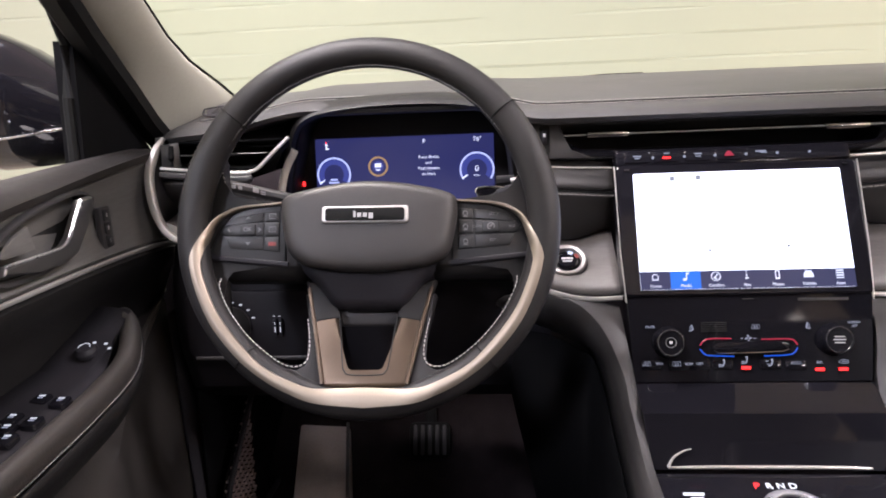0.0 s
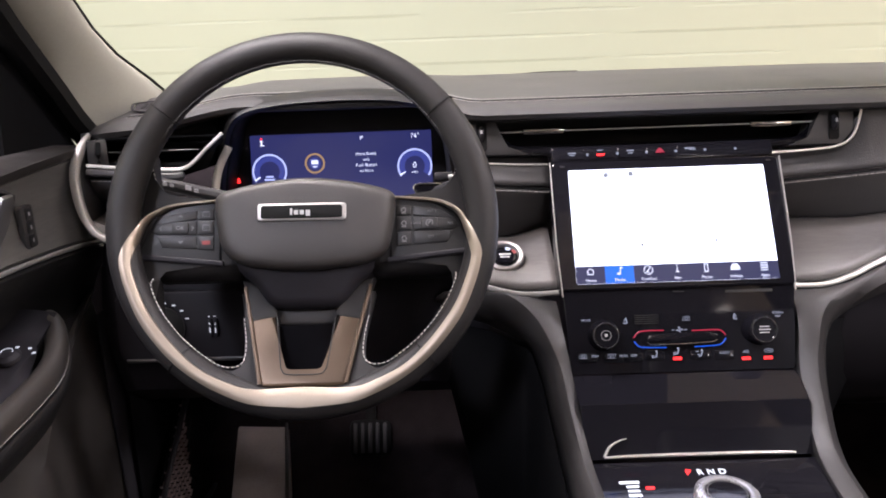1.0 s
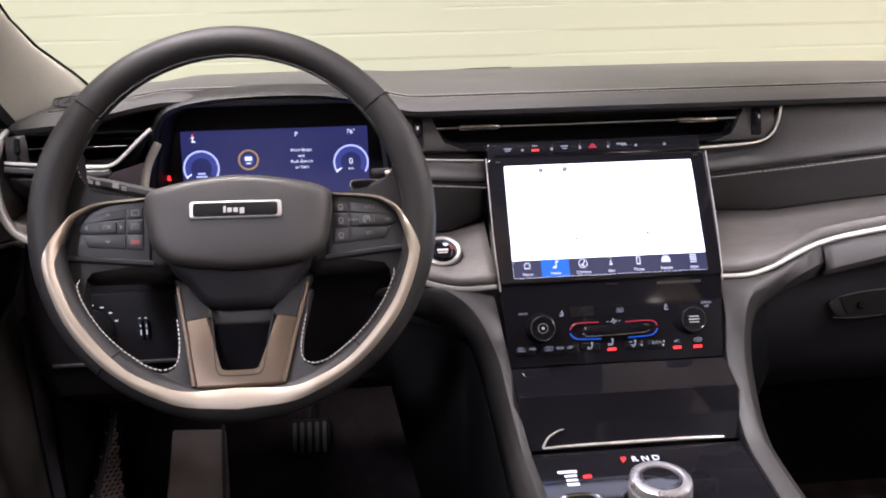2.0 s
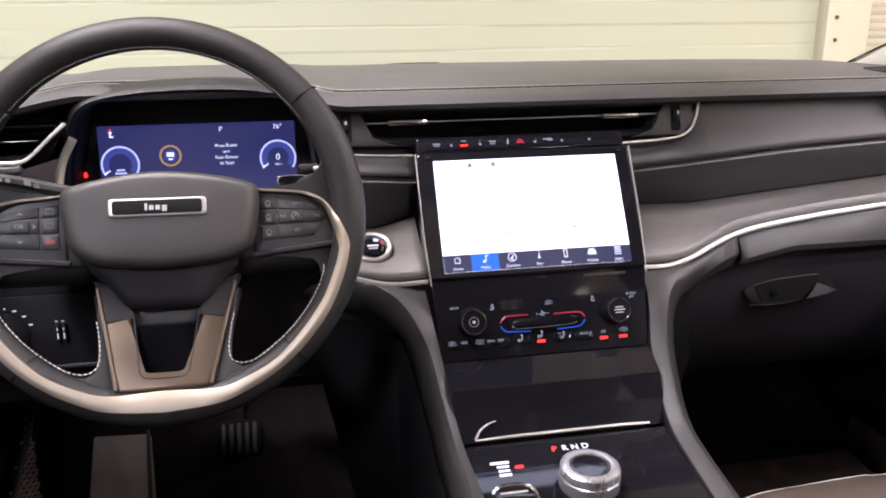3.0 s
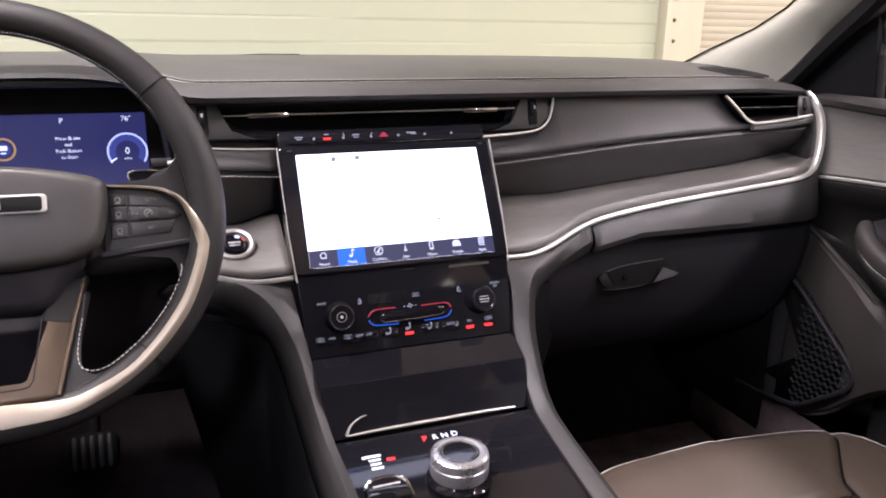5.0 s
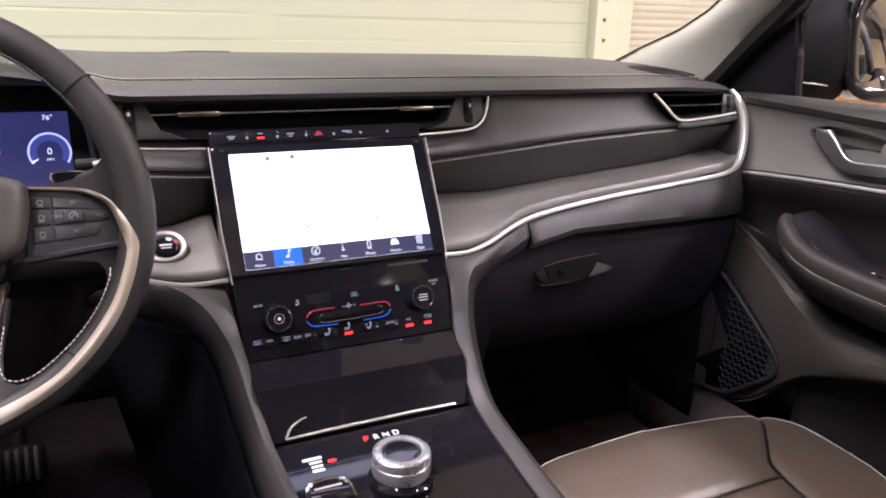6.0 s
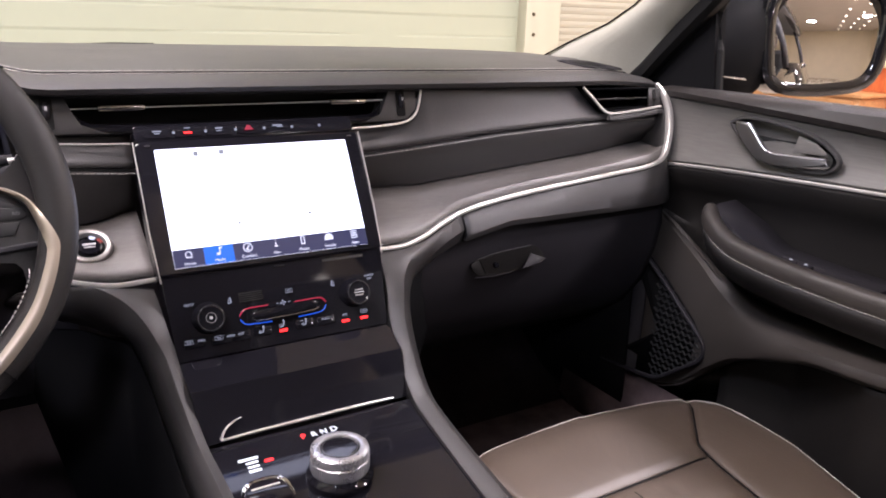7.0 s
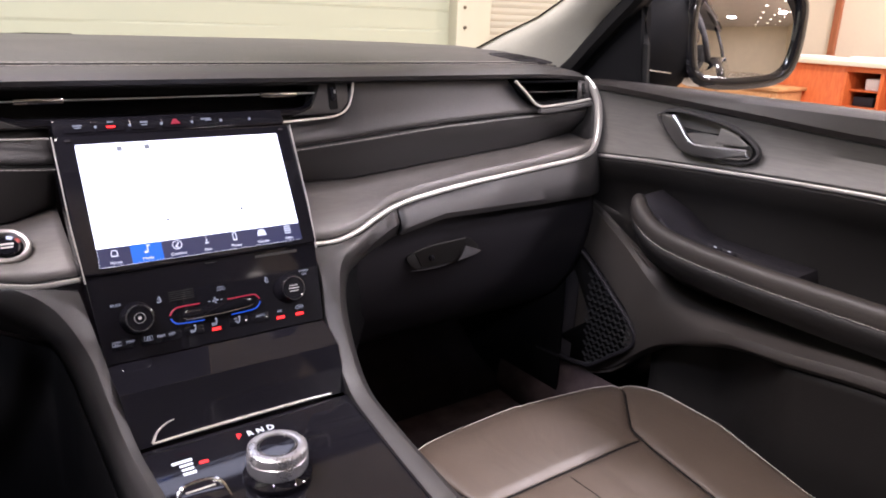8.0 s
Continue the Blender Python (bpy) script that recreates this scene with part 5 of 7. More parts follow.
# ---- centre stack and console ----
stack = thing("centre_stack", (0, 0, 0), "gloss black centre stack with a bright touchscreen and climate controls", "centre stack")
SF = frame_at((0, 0.787, 1.0045), (1, 0, 0), (0, 0.506, 0.8626))
KF = frame_at((0, 0.736, 0.9023), (1, 0, 0), (0, 0.362, 0.932))
part("bezel", plate(rounded(0.254, 0.148, 0.006, 5, 0, 0.002), 0.028, SF, 0.002, top=-0.0008), GLOSS, stack, "gloss black screen surround", smooth=False)
panel = part("screen", plate(rounded(0.2176, 0.1304, 0.001, 2), 0.001, SF, top=0.0), SCREEN_WHITE, stack, "touchscreen glowing white")
bar_h = 0.0195
bar_y = -0.0652 + bar_h / 2
part("menu_bar", plate([(-0.1088, bar_y - bar_h / 2), (0.1088, bar_y - bar_h / 2), (0.1088, bar_y + bar_h / 2), (-0.1088, bar_y + bar_h / 2)], 0.0006, SF, top=0.0005), SCREEN_BAR, panel, "dark blue menu bar")
tab_w = 0.2176 / 7
part("active_tab", plate([(-0.1088 + tab_w, bar_y - bar_h / 2), (-0.1088 + 2 * tab_w, bar_y - bar_h / 2), (-0.1088 + 2 * tab_w, bar_y + bar_h / 2), (-0.1088 + tab_w, bar_y + bar_h / 2)], 0.0006, SF, top=0.0008), SCREEN_TAB, panel, "bright blue active tab")
for k, word in enumerate(("Home", "Media", "Comfort", "Nav", "Phone", "Vehicle", "Apps")):
    tx = -0.1088 + tab_w * (k + 0.5)
    lettering("tab_text", word, 0.0046, SF @ Matrix.Translation((tx, bar_y - 0.0062, 0.001)), UI_WHITE, panel)
    icon_m = SF @ Matrix.Translation((tx, bar_y + 0.0035, 0.001))
    if k == 0:
        part("home_icon", arc_band(0.0028, 0.0038, -40, 220, icon_m, 0.0003, 5), UI_WHITE, panel)
        bars("home_icon_base", [(0, -0.003, 0.0066, 0.001)], icon_m, UI_WHITE, panel)
    elif k == 1:
        bars("note_icon", [(0.001, 0.001, 0.001, 0.007), (-0.0008, -0.003, 0.0034, 0.0024), (0.0024, 0.0035, 0.003, 0.0016)], icon_m, UI_WHITE, panel)
    elif k == 2:
        part("comfort_ring", arc_band(0.0042, 0.0051, 0, 360, icon_m, 0.0003, 24), UI_WHITE, panel)
        bars("comfort_icon", [(0, 0, 0.0012, 0.006), (0.001, -0.002, 0.004, 0.0012)], icon_m @ pose(0, 0, 0, 0, 0, -40), UI_WHITE, panel)
    elif k == 3:
        bars("nav_icon", [(0, 0.0045, 0.0012, 0.0014), (0, 0.0005, 0.0012, 0.003), (0, -0.0025, 0.0036, 0.0016)], icon_m, UI_WHITE, panel)
    elif k == 4:
        bars("phone_icon", [(-0.0018, 0.0005, 0.0009, 0.0085), (0.0018, 0.0005, 0.0009, 0.0085), (0, 0.0045, 0.0045, 0.0011), (0, -0.0035, 0.0045, 0.0014)], icon_m, UI_WHITE, panel)
    elif k == 5:
        part("vehicle_icon", plate([(-0.0052, -0.003), (0.0052, -0.003), (0.0048, 0.001), (0.0026, 0.0042), (-0.0026, 0.0042), (-0.0048, 0.001)], 0.0004, icon_m, top=0.0004), UI_WHITE, panel)
    else:
        bars("apps_icon", [(0, 0.0038, 0.0076, 0.0014), (0, 0.0012, 0.0076, 0.0014), (0, -0.0014, 0.0076, 0.0014), (0, -0.004, 0.0076, 0.0010)], icon_m, UI_WHITE, panel)
for q in ((-0.0672, 0.0585, 0.0052, 0.0054), (-0.0395, 0.0590, 0.0056, 0.0054), (-0.0345, -0.0235, 0.0028, 0.0030), (0.0465, -0.0205, 0.0032, 0.0028), (0.060, 0.012, 0.012, 0.0010)):
    bars("map_mark", [q], SF, UI_GREY, panel, depth=0.0003, top=0.0003)
for s in (-1, 1):
    part("side_chrome", sweep([SF @ Vector((s * 0.1285, 0.075, -0.001)), SF @ Vector((s * 0.1275, -0.02, -0.001)), SF @ Vector((s * 0.1245, -0.078, -0.002))], 0.0014, 0.003, up=(0, -1, 0.5)), SATIN, stack, "thin chrome line along the screen")
    # chrome chip laid on the surround in place of a reflected glint
    part("corner_glint", plate(rounded(0.006, 0.002, 0.0008, 3, s * 0.115, 0.070), 0.0006, SF, top=0.0004), CHROME, stack)

climate = part("climate_panel", plate([(-0.1245, 0.048), (0.1245, 0.048), (0.119, -0.047), (-0.119, -0.047)][::-1], 0.03, KF, 0.0006, top=-0.002), GLOSS, stack, "gloss black climate panel", smooth=False)


def on_panel(x, z):
    return (x, (z - 0.9023) / 0.932)


def knob(x, z):
    u, v = on_panel(x, z)
    m = KF @ Matrix.Translation((u, v, -0.002))
    k = part("rotary_knob", turned([(0.0168, 0.0), (0.0158, 0.003), (0.0148, 0.0115), (0.0138, 0.0142), (0.0122, 0.0150), (0.0116, 0.0143), (0.0001, 0.0143)], m, 40), GLOSS, climate, "ridged black rotary knob")
    rib = bmesh.new()
    for j in range(36):
        a = 2 * math.pi * j / 36
        sweep([m @ Vector((0.0159 * math.cos(a), 0.0159 * math.sin(a), 0.0035)), m @ Vector((0.0150 * math.cos(a), 0.0150 * math.sin(a), 0.0118))], 0.0009, 0.0009, up=(0.2, -1, 0.4), sides=4, bm=rib)
    part("knob_ribs", rib, GLOSS, k)
    part("knob_ring", sweep([m @ Vector((0.0130 * math.cos(2 * math.pi * j / 32), 0.0130 * math.sin(2 * math.pi * j / 32), 0.0147)) for j in range(32)], 0.0006, 0.0006, closed=True, sides=6), BUTTON, k)
    return m, k


m, k = knob(-0.083, 0.897)
part("play_ring", arc_band(0.0048, 0.0055, 0, 360, m, 0.0003, 24, top=0.0147), DIMICON, k)
bars("play_mark", [(0, 0, 0.003, 0.003)], m, ICON, k, top=0.0147)
m, k = knob(0.083, 0.898)
bars("knob_print", [(0, 0.003, 0.010, 0.0012), (0, 0, 0.012, 0.0014), (0, -0.003, 0.010, 0.0012)], m, ICON, k, top=0.0147)
slider = [(-0.046, 0.8925), (-0.034, 0.8985), (0.0, 0.8995), (0.040, 0.8985), (0.046, 0.8925), (0.036, 0.8855), (0.0, 0.8835), (-0.040, 0.8845)]
part("control_island", plate([on_panel(x, z) for x, z in smooth_outline([(x * 0.82, 0.8915 + (z - 0.8915) * 0.75) for x, z in slider], 30)][::-1], 0.004, KF, 0.0012, top=0.001), GLOSS, climate)
part("island_edge", sweep([KF @ Vector((*on_panel(x, z), 0.001)) for x, z in ((-0.038, 0.889), (-0.034, 0.8862), (0.0, 0.8862), (0.032, 0.8875), (0.037, 0.8895))], 0.0014, 0.0012), CHROME, climate)
for pts, mt in ((((-0.051, 0.8935), (-0.047, 0.898), (-0.040, 0.9), (-0.019, 0.9)), LINE_RED), (((0.011, 0.899), (0.038, 0.899), (0.044, 0.897), (0.0465, 0.8935)), LINE_RED),
                (((-0.051, 0.890), (-0.047, 0.8855), (-0.040, 0.8838), (-0.017, 0.883)), LINE_BLUE), (((0.013, 0.883), (0.036, 0.8838), (0.043, 0.886), (0.0465, 0.8905)), LINE_BLUE)):
    part("temperature_line", sweep(spline([KF @ Vector((*on_panel(x, z), -0.001)) for x, z in pts], 16), 0.0013, 0.0010, up=(0, -1, 0.4)), mt, climate, "lit temperature line")
for x, z, w, h in ((-0.101, 0.877, 0.012, 0.003), (-0.073, 0.876, 0.012, 0.003), (-0.052, 0.876, 0.008, 0.002), (-0.029, 0.877, 0.006, 0.004), (0.019, 0.877, 0.006, 0.004), (0.044, 0.876, 0.010, 0.002)):
    part("climate_key", plate(rounded(0.021, 0.010, 0.002, 4, *on_panel(x, z - 0.002)), 0.003, KF, 0.0008, top=-0.0012), GLOSS, climate)
for x, z, text in ((-0.052, 0.876, "OFF"), (0.044, 0.876, "AUTO"), (0.067, 0.8765, "A/C"), (-0.101, 0.912, "MUTE")):
    lettering("key_text", text, 0.0038, KF @ Matrix.Translation((*on_panel(x, z), -0.0008)), PRINT, climate)
lettering("key_text", "MAX", 0.0036, KF @ Matrix.Translation((*on_panel(-0.093, 0.8765), -0.0008)), PRINT, climate)
lettering("key_text", "REAR", 0.0036, KF @ Matrix.Translation((*on_panel(-0.063, 0.8760), -0.0008)), PRINT, climate)
lettering("key_text", "SCREEN", 0.0034, KF @ Matrix.Translation((*on_panel(0.104, 0.914), -0.0016)), PRINT, climate)
lettering("key_text", "OFF", 0.0034, KF @ Matrix.Translation((*on_panel(0.104, 0.9105), -0.0016)), PRINT, climate)


def at_panel(x, z, turn=0):
    """A frame on the climate panel, turned about its face."""
    return KF @ Matrix.Translation((*on_panel(x, z), -0.0011)) @ pose(0, 0, 0, 0, 0, turn)


def airflow_icon(x, z, feet, screen):
    """A seated figure with arrows for the air."""
    m = at_panel(x, z)
    bars("airflow_icon", [(0.0012, 0.0026, 0.0018, 0.0018), (-0.0026, -0.0018, 0.0030, 0.0007)] + ([(-0.0034, 0.0012, 0.0030, 0.0008)] if screen else []) + ([(-0.0034, -0.0034, 0.0008, 0.0022)] if feet else []), m, PRINT, climate)
    bars("airflow_icon", [(0, 0, 0.0011, 0.0050)], at_panel(x + 0.0012, z - 0.0007, -18), PRINT, climate)
    bars("airflow_icon", [(0, 0, 0.0036, 0.0010)], at_panel(x - 0.0008, z - 0.0032, 10), PRINT, climate)


def window_icon(x, z, round_top):
    """An outlined pane with wavy warm air."""
    m = at_panel(x, z)
    pts = [(-0.0044, -0.0018), (-0.0034, 0.0020), (0.0034, 0.0020), (0.0044, -0.0018)] if round_top else [(-0.0040, -0.0020), (-0.0040, 0.0020), (0.0040, 0.0020), (0.0040, -0.0020)]
    part("window_icon", sweep([m @ Vector((px, pz, 0.0003)) for px, pz in pts], 0.0006, 0.0005, up=(0, -1, 0.4), closed=True, sides=4), PRINT, climate)
    bars("window_icon", [(-0.0012, -0.0004, 0.0006, 0.0034), (0.0012, -0.0004, 0.0006, 0.0034)], m, PRINT, climate)


def seat_icon(x, z, lean):
    bars("seat_icon", [(0, 0, 0.0013, 0.0058)], at_panel(x, z, lean), PRINT, climate)
    bars("seat_icon", [(0.0016 * (1 if lean < 0 else -1), -0.0030, 0.0034, 0.0012), (0.0022 * (1 if lean < 0 else -1), 0.0, 0.0006, 0.0024)], at_panel(x, z), PRINT, climate)


airflow_icon(-0.029, 0.877, True, False)
airflow_icon(-0.006, 0.8795, True, False)
airflow_icon(0.019, 0.877, False, True)
window_icon(-0.106, 0.8765, True)
window_icon(-0.0755, 0.8762, False)
seat_icon(-0.058, 0.911, 14)
seat_icon(0.057, 0.912, -14)
window_icon(0.006, 0.911, True)
part("recirculation_icon", sweep([at_panel(0.091, 0.877) @ Vector((0.0046 * math.cos(a), 0.0020 * math.sin(a), 0.0003)) for a in (2 * math.pi * k / 20 for k in range(20))], 0.0006, 0.0005, up=(0, -1, 0.4), closed=True, sides=4), PRINT, climate)
bars("recirculation_icon", [(0.0006, 0.0, 0.0048, 0.0008)], at_panel(0.091, 0.877), PRINT, climate)
for k in range(4):
    part("fan_icon", plate(smooth_outline([(0.0004, 0.0003), (0.0030, 0.0012), (0.0034, 0.0002), (0.0022, -0.0006)], 12), 0.0004, at_panel(-0.002, 0.9, 90 * k), top=0.0004), PRINT, climate)
bars("fan_arrow", [(-0.0066, 0.0, 0.0026, 0.0007), (0.0066, 0.0, 0.0026, 0.0007)], at_panel(-0.002, 0.9), PRINT, climate)
for k in range(5):
    part("grip_line", plate(rounded(0.026, 0.0006, 0.0002, 3, 0, 0.0022 * (k - 2)), 0.0005, at_panel(-0.036, 0.9115), top=0.0003), BUTTON, climate)
for q in ((*on_panel(-0.006, 0.872), 0.009, 0.003), (*on_panel(0.067, 0.870), 0.009, 0.003), (*on_panel(0.090, 0.870), 0.009, 0.003)):
    bars("red_lamp", [q], KF, LED_RED, climate, top=-0.0006)
for q in ((0.0, 0.0385, 0.012, 0.001), (0.075, 0.037, 0.05, 0.003)):
    bars("slot_line", [q], KF, BUTTON, climate, top=-0.0014)

LF = frame_at((0, 0.6885, 0.8265), (1, 0, 0), (0, 0.7077, 0.7065))
LU = frame_at((0, 0.7015, 0.85025), (1, 0, 0), (0, 0.906, 0.423))
LL = frame_at((0, 0.6705, 0.8180), (1, 0, 0), (0, 0.490, 0.872))
part("lid_shoulder", plate([(-0.119, 0.0193), (0.119, 0.0193), (0.1175, -0.0193), (-0.1165, -0.0193)][::-1], 0.02, LU, 0.0004, top=-0.001), GLOSS, stack, "gloss black shoulder above the tray lid", smooth=False)
part("tray_lid", plate([(-0.1165, 0.0272), (0.1175, 0.0272), (0.116, -0.0275), (-0.112, -0.0275)][::-1], 0.02, LL, 0.0006, top=-0.001), GLOSS, stack, "sloping gloss black tray lid", smooth=False)
part("tray_chrome", sweep(spline([LF @ Vector(p) for p in ((-0.096, -0.043, 0.001), (-0.05, -0.0425, 0.002), (0.05, -0.0425, 0.002), (0.095, -0.043, 0.001))], 30), 0.0034, 0.0034, up=(0, -0.7, 0.7), taper=lambda u: 0.55 + 0.45 * math.sin(math.pi * u) ** 0.5), SATIN, stack, "chrome strip across the tray lid")
part("lid_curl", sweep(spline([LL @ Vector(p) for p in ((-0.096, -0.0245, 0.001), (-0.090, -0.015, 0.0015), (-0.080, -0.009, 0.0012), (-0.072, -0.007, 0.0))], 16), 0.003, 0.003, up=(0, -0.7, 0.7), taper=lambda u: 1 - 0.7 * u), SATIN, stack)

console = thing("centre_console", (0, 0, 0), "gloss black centre console with soft grey side rails", "centre console")
CF = frame_at((0, 0.645, 0.7925), (1, 0, 0), (0, 0.992, 0.127))
part("top_plate", plate([(-0.112, 0.010), (0.114, 0.010), (0.106, -0.10), (0.098, -0.62), (-0.106, -0.62), (-0.110, -0.10)][::-1], 0.05, CF, 0.002, top=-0.001), GLOSS, console, "gloss black console top", smooth=False)
part("lid_joint", plate([(0.034, -0.0415), (0.108, -0.0415), (0.108, -0.0425), (0.034, -0.0425)][::-1], 0.002, CF, top=-0.0006), RUBBER, console)
part("front_joint", plate([(-0.110, 0.003), (-0.052, 0.004), (-0.052, 0.003), (-0.110, 0.002)][::-1], 0.002, CF, top=-0.0006), RUBBER, console)
for x, ch, mt in ((-0.0185, "P", GEAR_RED), (-0.0072, "R", GEAR_WHITE), (0.0035, "N", GEAR_WHITE), (0.0145, "D", GEAR_WHITE)):
    lettering("gear_letter", ch, 0.0105, CF @ Matrix.Translation((x, -0.009, -0.0005)), mt, console)
bars("mode_text", [(-0.0790, -0.0205, 0.019, 0.0032), (-0.0770, -0.0265, 0.012, 0.0026), (-0.0770, -0.0325, 0.011, 0.0026), (-0.0770, -0.0385, 0.012, 0.0032)], CF, GEAR_WHITE, console, top=-0.0005)
bars("mode_lamp", [(-0.061, -0.029, 0.008, 0.0035)], CF, LED_RED, console, top=-0.0004)
shifter = thing("gear_selector", (0, 0, 0), "round knurled chrome gear selector knob with a dark top", "gear selector")
GM = CF @ pose(-0.007, -0.0765, -0.001, -6, 0, 0) @ Matrix.Diagonal((0.94, 0.94, 0.98, 1))
part("knob_base", turned([(0.034, 0.0), (0.034, 0.004), (0.031, 0.007), (0.029, 0.010)], GM, 48), GLOSS, shifter)
part("knob_body", turned([(0.0285, 0.008), (0.0298, 0.011), (0.0298, 0.0225), (0.0290, 0.0232), (0.0290, 0.0240), (0.0298, 0.0247), (0.0298, 0.0285)], GM, 64), KNOBMETAL, shifter, "satin chrome knob")
ribs = bmesh.new()
for j in range(72):
    a = 2 * math.pi * j / 72
    sweep([GM @ Vector((0.0299 * math.cos(a), 0.0299 * math.sin(a), 0.0122)), GM @ Vector((0.0299 * math.cos(a), 0.0299 * math.sin(a), 0.0220))], 0.0012, 0.0008, up=(math.cos(a), math.sin(a), 0.01), sides=4, bm=ribs)
part("knurling", ribs, KNOBMETAL, shifter)
part("knob_cap", turned([(0.0202, 0.030), (0.0198, 0.0320), (0.0001, 0.0324)], GM, 48), GLOSS, shifter)
part("knob_bezel", turned([(0.0200, 0.0315), (0.0205, 0.0330), (0.0225, 0.0338), (0.0265, 0.0334), (0.0290, 0.0318), (0.0299, 0.0290), (0.0296, 0.0280)], GM, 64), KNOBMETAL, shifter, "broad polished ring round the dark top")
part("cap_ring", sweep([GM @ Vector((0.0180 * math.cos(2 * math.pi * j / 40), 0.0180 * math.sin(2 * math.pi * j / 40), 0.0323)) for j in range(40)], 0.0005, 0.0005, closed=True, sides=6), DIMICON, shifter)


mode = thing("drive_mode_switch", (0, 0, 0), "silver-edged drive mode toggle on the console", "switch")
DM = CF @ Matrix.Translation((-0.079, -0.076, -0.001)) @ Matrix.Diagonal((0.82, 0.9, 0.85, 1))
part("toggle_body", plate([(-0.026, -0.018), (-0.024, 0.004), (-0.014, 0.012), (0.014, 0.012), (0.024, 0.004), (0.026, -0.018)][::-1], 0.01, DM, 0.003, top=0.012), GLOSS, mode)
part("toggle_edge", sweep(spline([DM @ Vector(p) for p in ((-0.026, -0.018, 0.008), (-0.024, 0.003, 0.010), (-0.013, 0.0125, 0.011), (0.013, 0.0125, 0.011), (0.024, 0.003, 0.010), (0.026, -0.018, 0.008))], 36), 0.004, 0.005, up=(0, 0, 1)), CHROME, mode, "chrome edge")
part("toggle_ridge", sweep([DM @ Vector((-0.016, 0.002, 0.012)), DM @ Vector((0.016, 0.002, 0.012))], 0.003, 0.002), SATIN, mode)

# soft rails that sweep down from the dashboard along both sides of the console
INNER = [(0.130, 0.772, 0.921), (0.1285, 0.754, 0.909), (0.126, 0.736, 0.889), (0.122, 0.721, 0.862), (0.1185, 0.690, 0.828), (0.114, 0.648, 0.797), (0.110, 0.59, 0.785), (0.104, 0.45, 0.766), (0.100, 0.20, 0.735), (0.100, 0.02, 0.71)]
OUTER = [(0.262, 0.804, 0.932), (0.198, 0.776, 0.914), (0.166, 0.746, 0.893), (0.152, 0.722, 0.868), (0.147, 0.697, 0.834), (0.141, 0.655, 0.800), (0.137, 0.595, 0.784), (0.134, 0.45, 0.764), (0.132, 0.20, 0.733), (0.132, 0.02, 0.708)]
for s in (-1, 1):
    slim = [0, 0.001, 0.004, 0.008, 0.011, 0.012, 0.012, 0.011, 0.010, 0.010] if s < 0 else [0] * 10
    a = spline([(x - 0.15 * k, y, z) for (x, y, z), k in zip(INNER, slim)], 60)
    b = spline([(x - k, y, z) for (x, y, z), k in zip(OUTER, slim)], 60)
    rows, flank = [], []
    for k, (p, q) in enumerate(zip(a, b)):
        t = (a[min(k + 1, 59)] - a[max(k - 1, 0)]).normalized()
        n = Vector((1, 0, 0)).cross(t)
        n = n if n.z > 0 or n.y < 0 else -n
        n.normalize()
        w = (q - p).length
        lift = min(0.011, 0.35 * w)
        rows.append([p - n * 0.012, p + n * 0.003, p.lerp(q, 0.22) + n * lift * 0.8, p.lerp(q, 0.46) + n * lift, p.lerp(q, 0.74) + n * lift * 0.45, p.lerp(q, 0.93) - n * 0.004, q - n * 0.016, q - n * 0.05 + Vector((0.003, 0.02, 0))])
        flank.append([q - n * 0.049 + Vector((0.004, 0, 0)), Vector((0.150 + 0.10 * max(0, 0.35 - k / 60), max(q.y, 0.0) + 0.10, 0.44))])
    if s > 0:  # towards the passenger the rail fans out under the chrome strip
        K = 13
        head = [Vector(v) for v in ((0.128, 0.790, 0.930), (0.130, 0.773, 0.930), (0.166, 0.772, 0.928), (0.202, 0.781, 0.932), (0.240, 0.792, 0.946), (0.263, 0.797, 0.956), (0.2645, 0.790, 0.938), (0.265, 0.797, 0.921), (0.262, 0.83, 0.915))]
        foot = [r.copy() for r in rows[K]]
        foot.insert(5, foot[4].lerp(foot[5], 0.5))
        nxt = [r.copy() for r in rows[K + 1]]
        nxt.insert(5, nxt[4].lerp(nxt[5], 0.5))
        for r in rows:
            r.insert(5, r[4].lerp(r[5], 0.5))
        fan = []
        for j in range(22):
            u = j / 22
            ring = []
            for h, f, g in zip(head, foot, nxt):
                c = f + (f - g).normalized() * 0.5 * min((h - f).length, 0.07)
                ring.append(h * (1 - u) ** 2 + c * (2 * u * (1 - u)) + f * u * u)
            fan.append(ring)
        rows = fan + rows[K:]
    rows = [[Vector((s * v.x, v.y, v.z)) for v in r] for r in rows]
    part("side_rail", sheet(rows), RAIL, console, "soft grey-black padded side rail", thick=0.003)
    part("side_carpet", sheet([[Vector((s * v.x, v.y, v.z)) for v in r] for r in flank]), MATTE, console, "black console flank", thick=0.003)


# ---- front doors ----
UPPER = [(-0.5, 1.062), (0.38, 1.076), (0.60, 1.087), (0.86, 1.100)]
CHROMEZ = [(-0.5, 1.024), (0.38, 1.016), (0.585, 1.008), (0.80, 0.995), (0.86, 0.988)]
RIDGE = [  # y, top, bottom and depth of the soft ridge that sweeps down round the loudspeaker
    (-0.5, 0.845, 0.826, 0.600), (0.0, 0.842, 0.822, 0.601), (0.31, 0.832, 0.814, 0.602), (0.42, 0.819, 0.801, 0.606), (0.50, 0.811, 0.792, 0.612), (0.57, 0.805, 0.766, 0.625), (0.61, 0.803, 0.748, 0.637), (0.65, 0.808, 0.726, 0.648),
    (0.70, 0.824, 0.684, 0.664), (0.75, 0.850, 0.638, 0.676), (0.80, 0.880, 0.614, 0.679), (0.862, 0.915, 0.610, 0.680)]


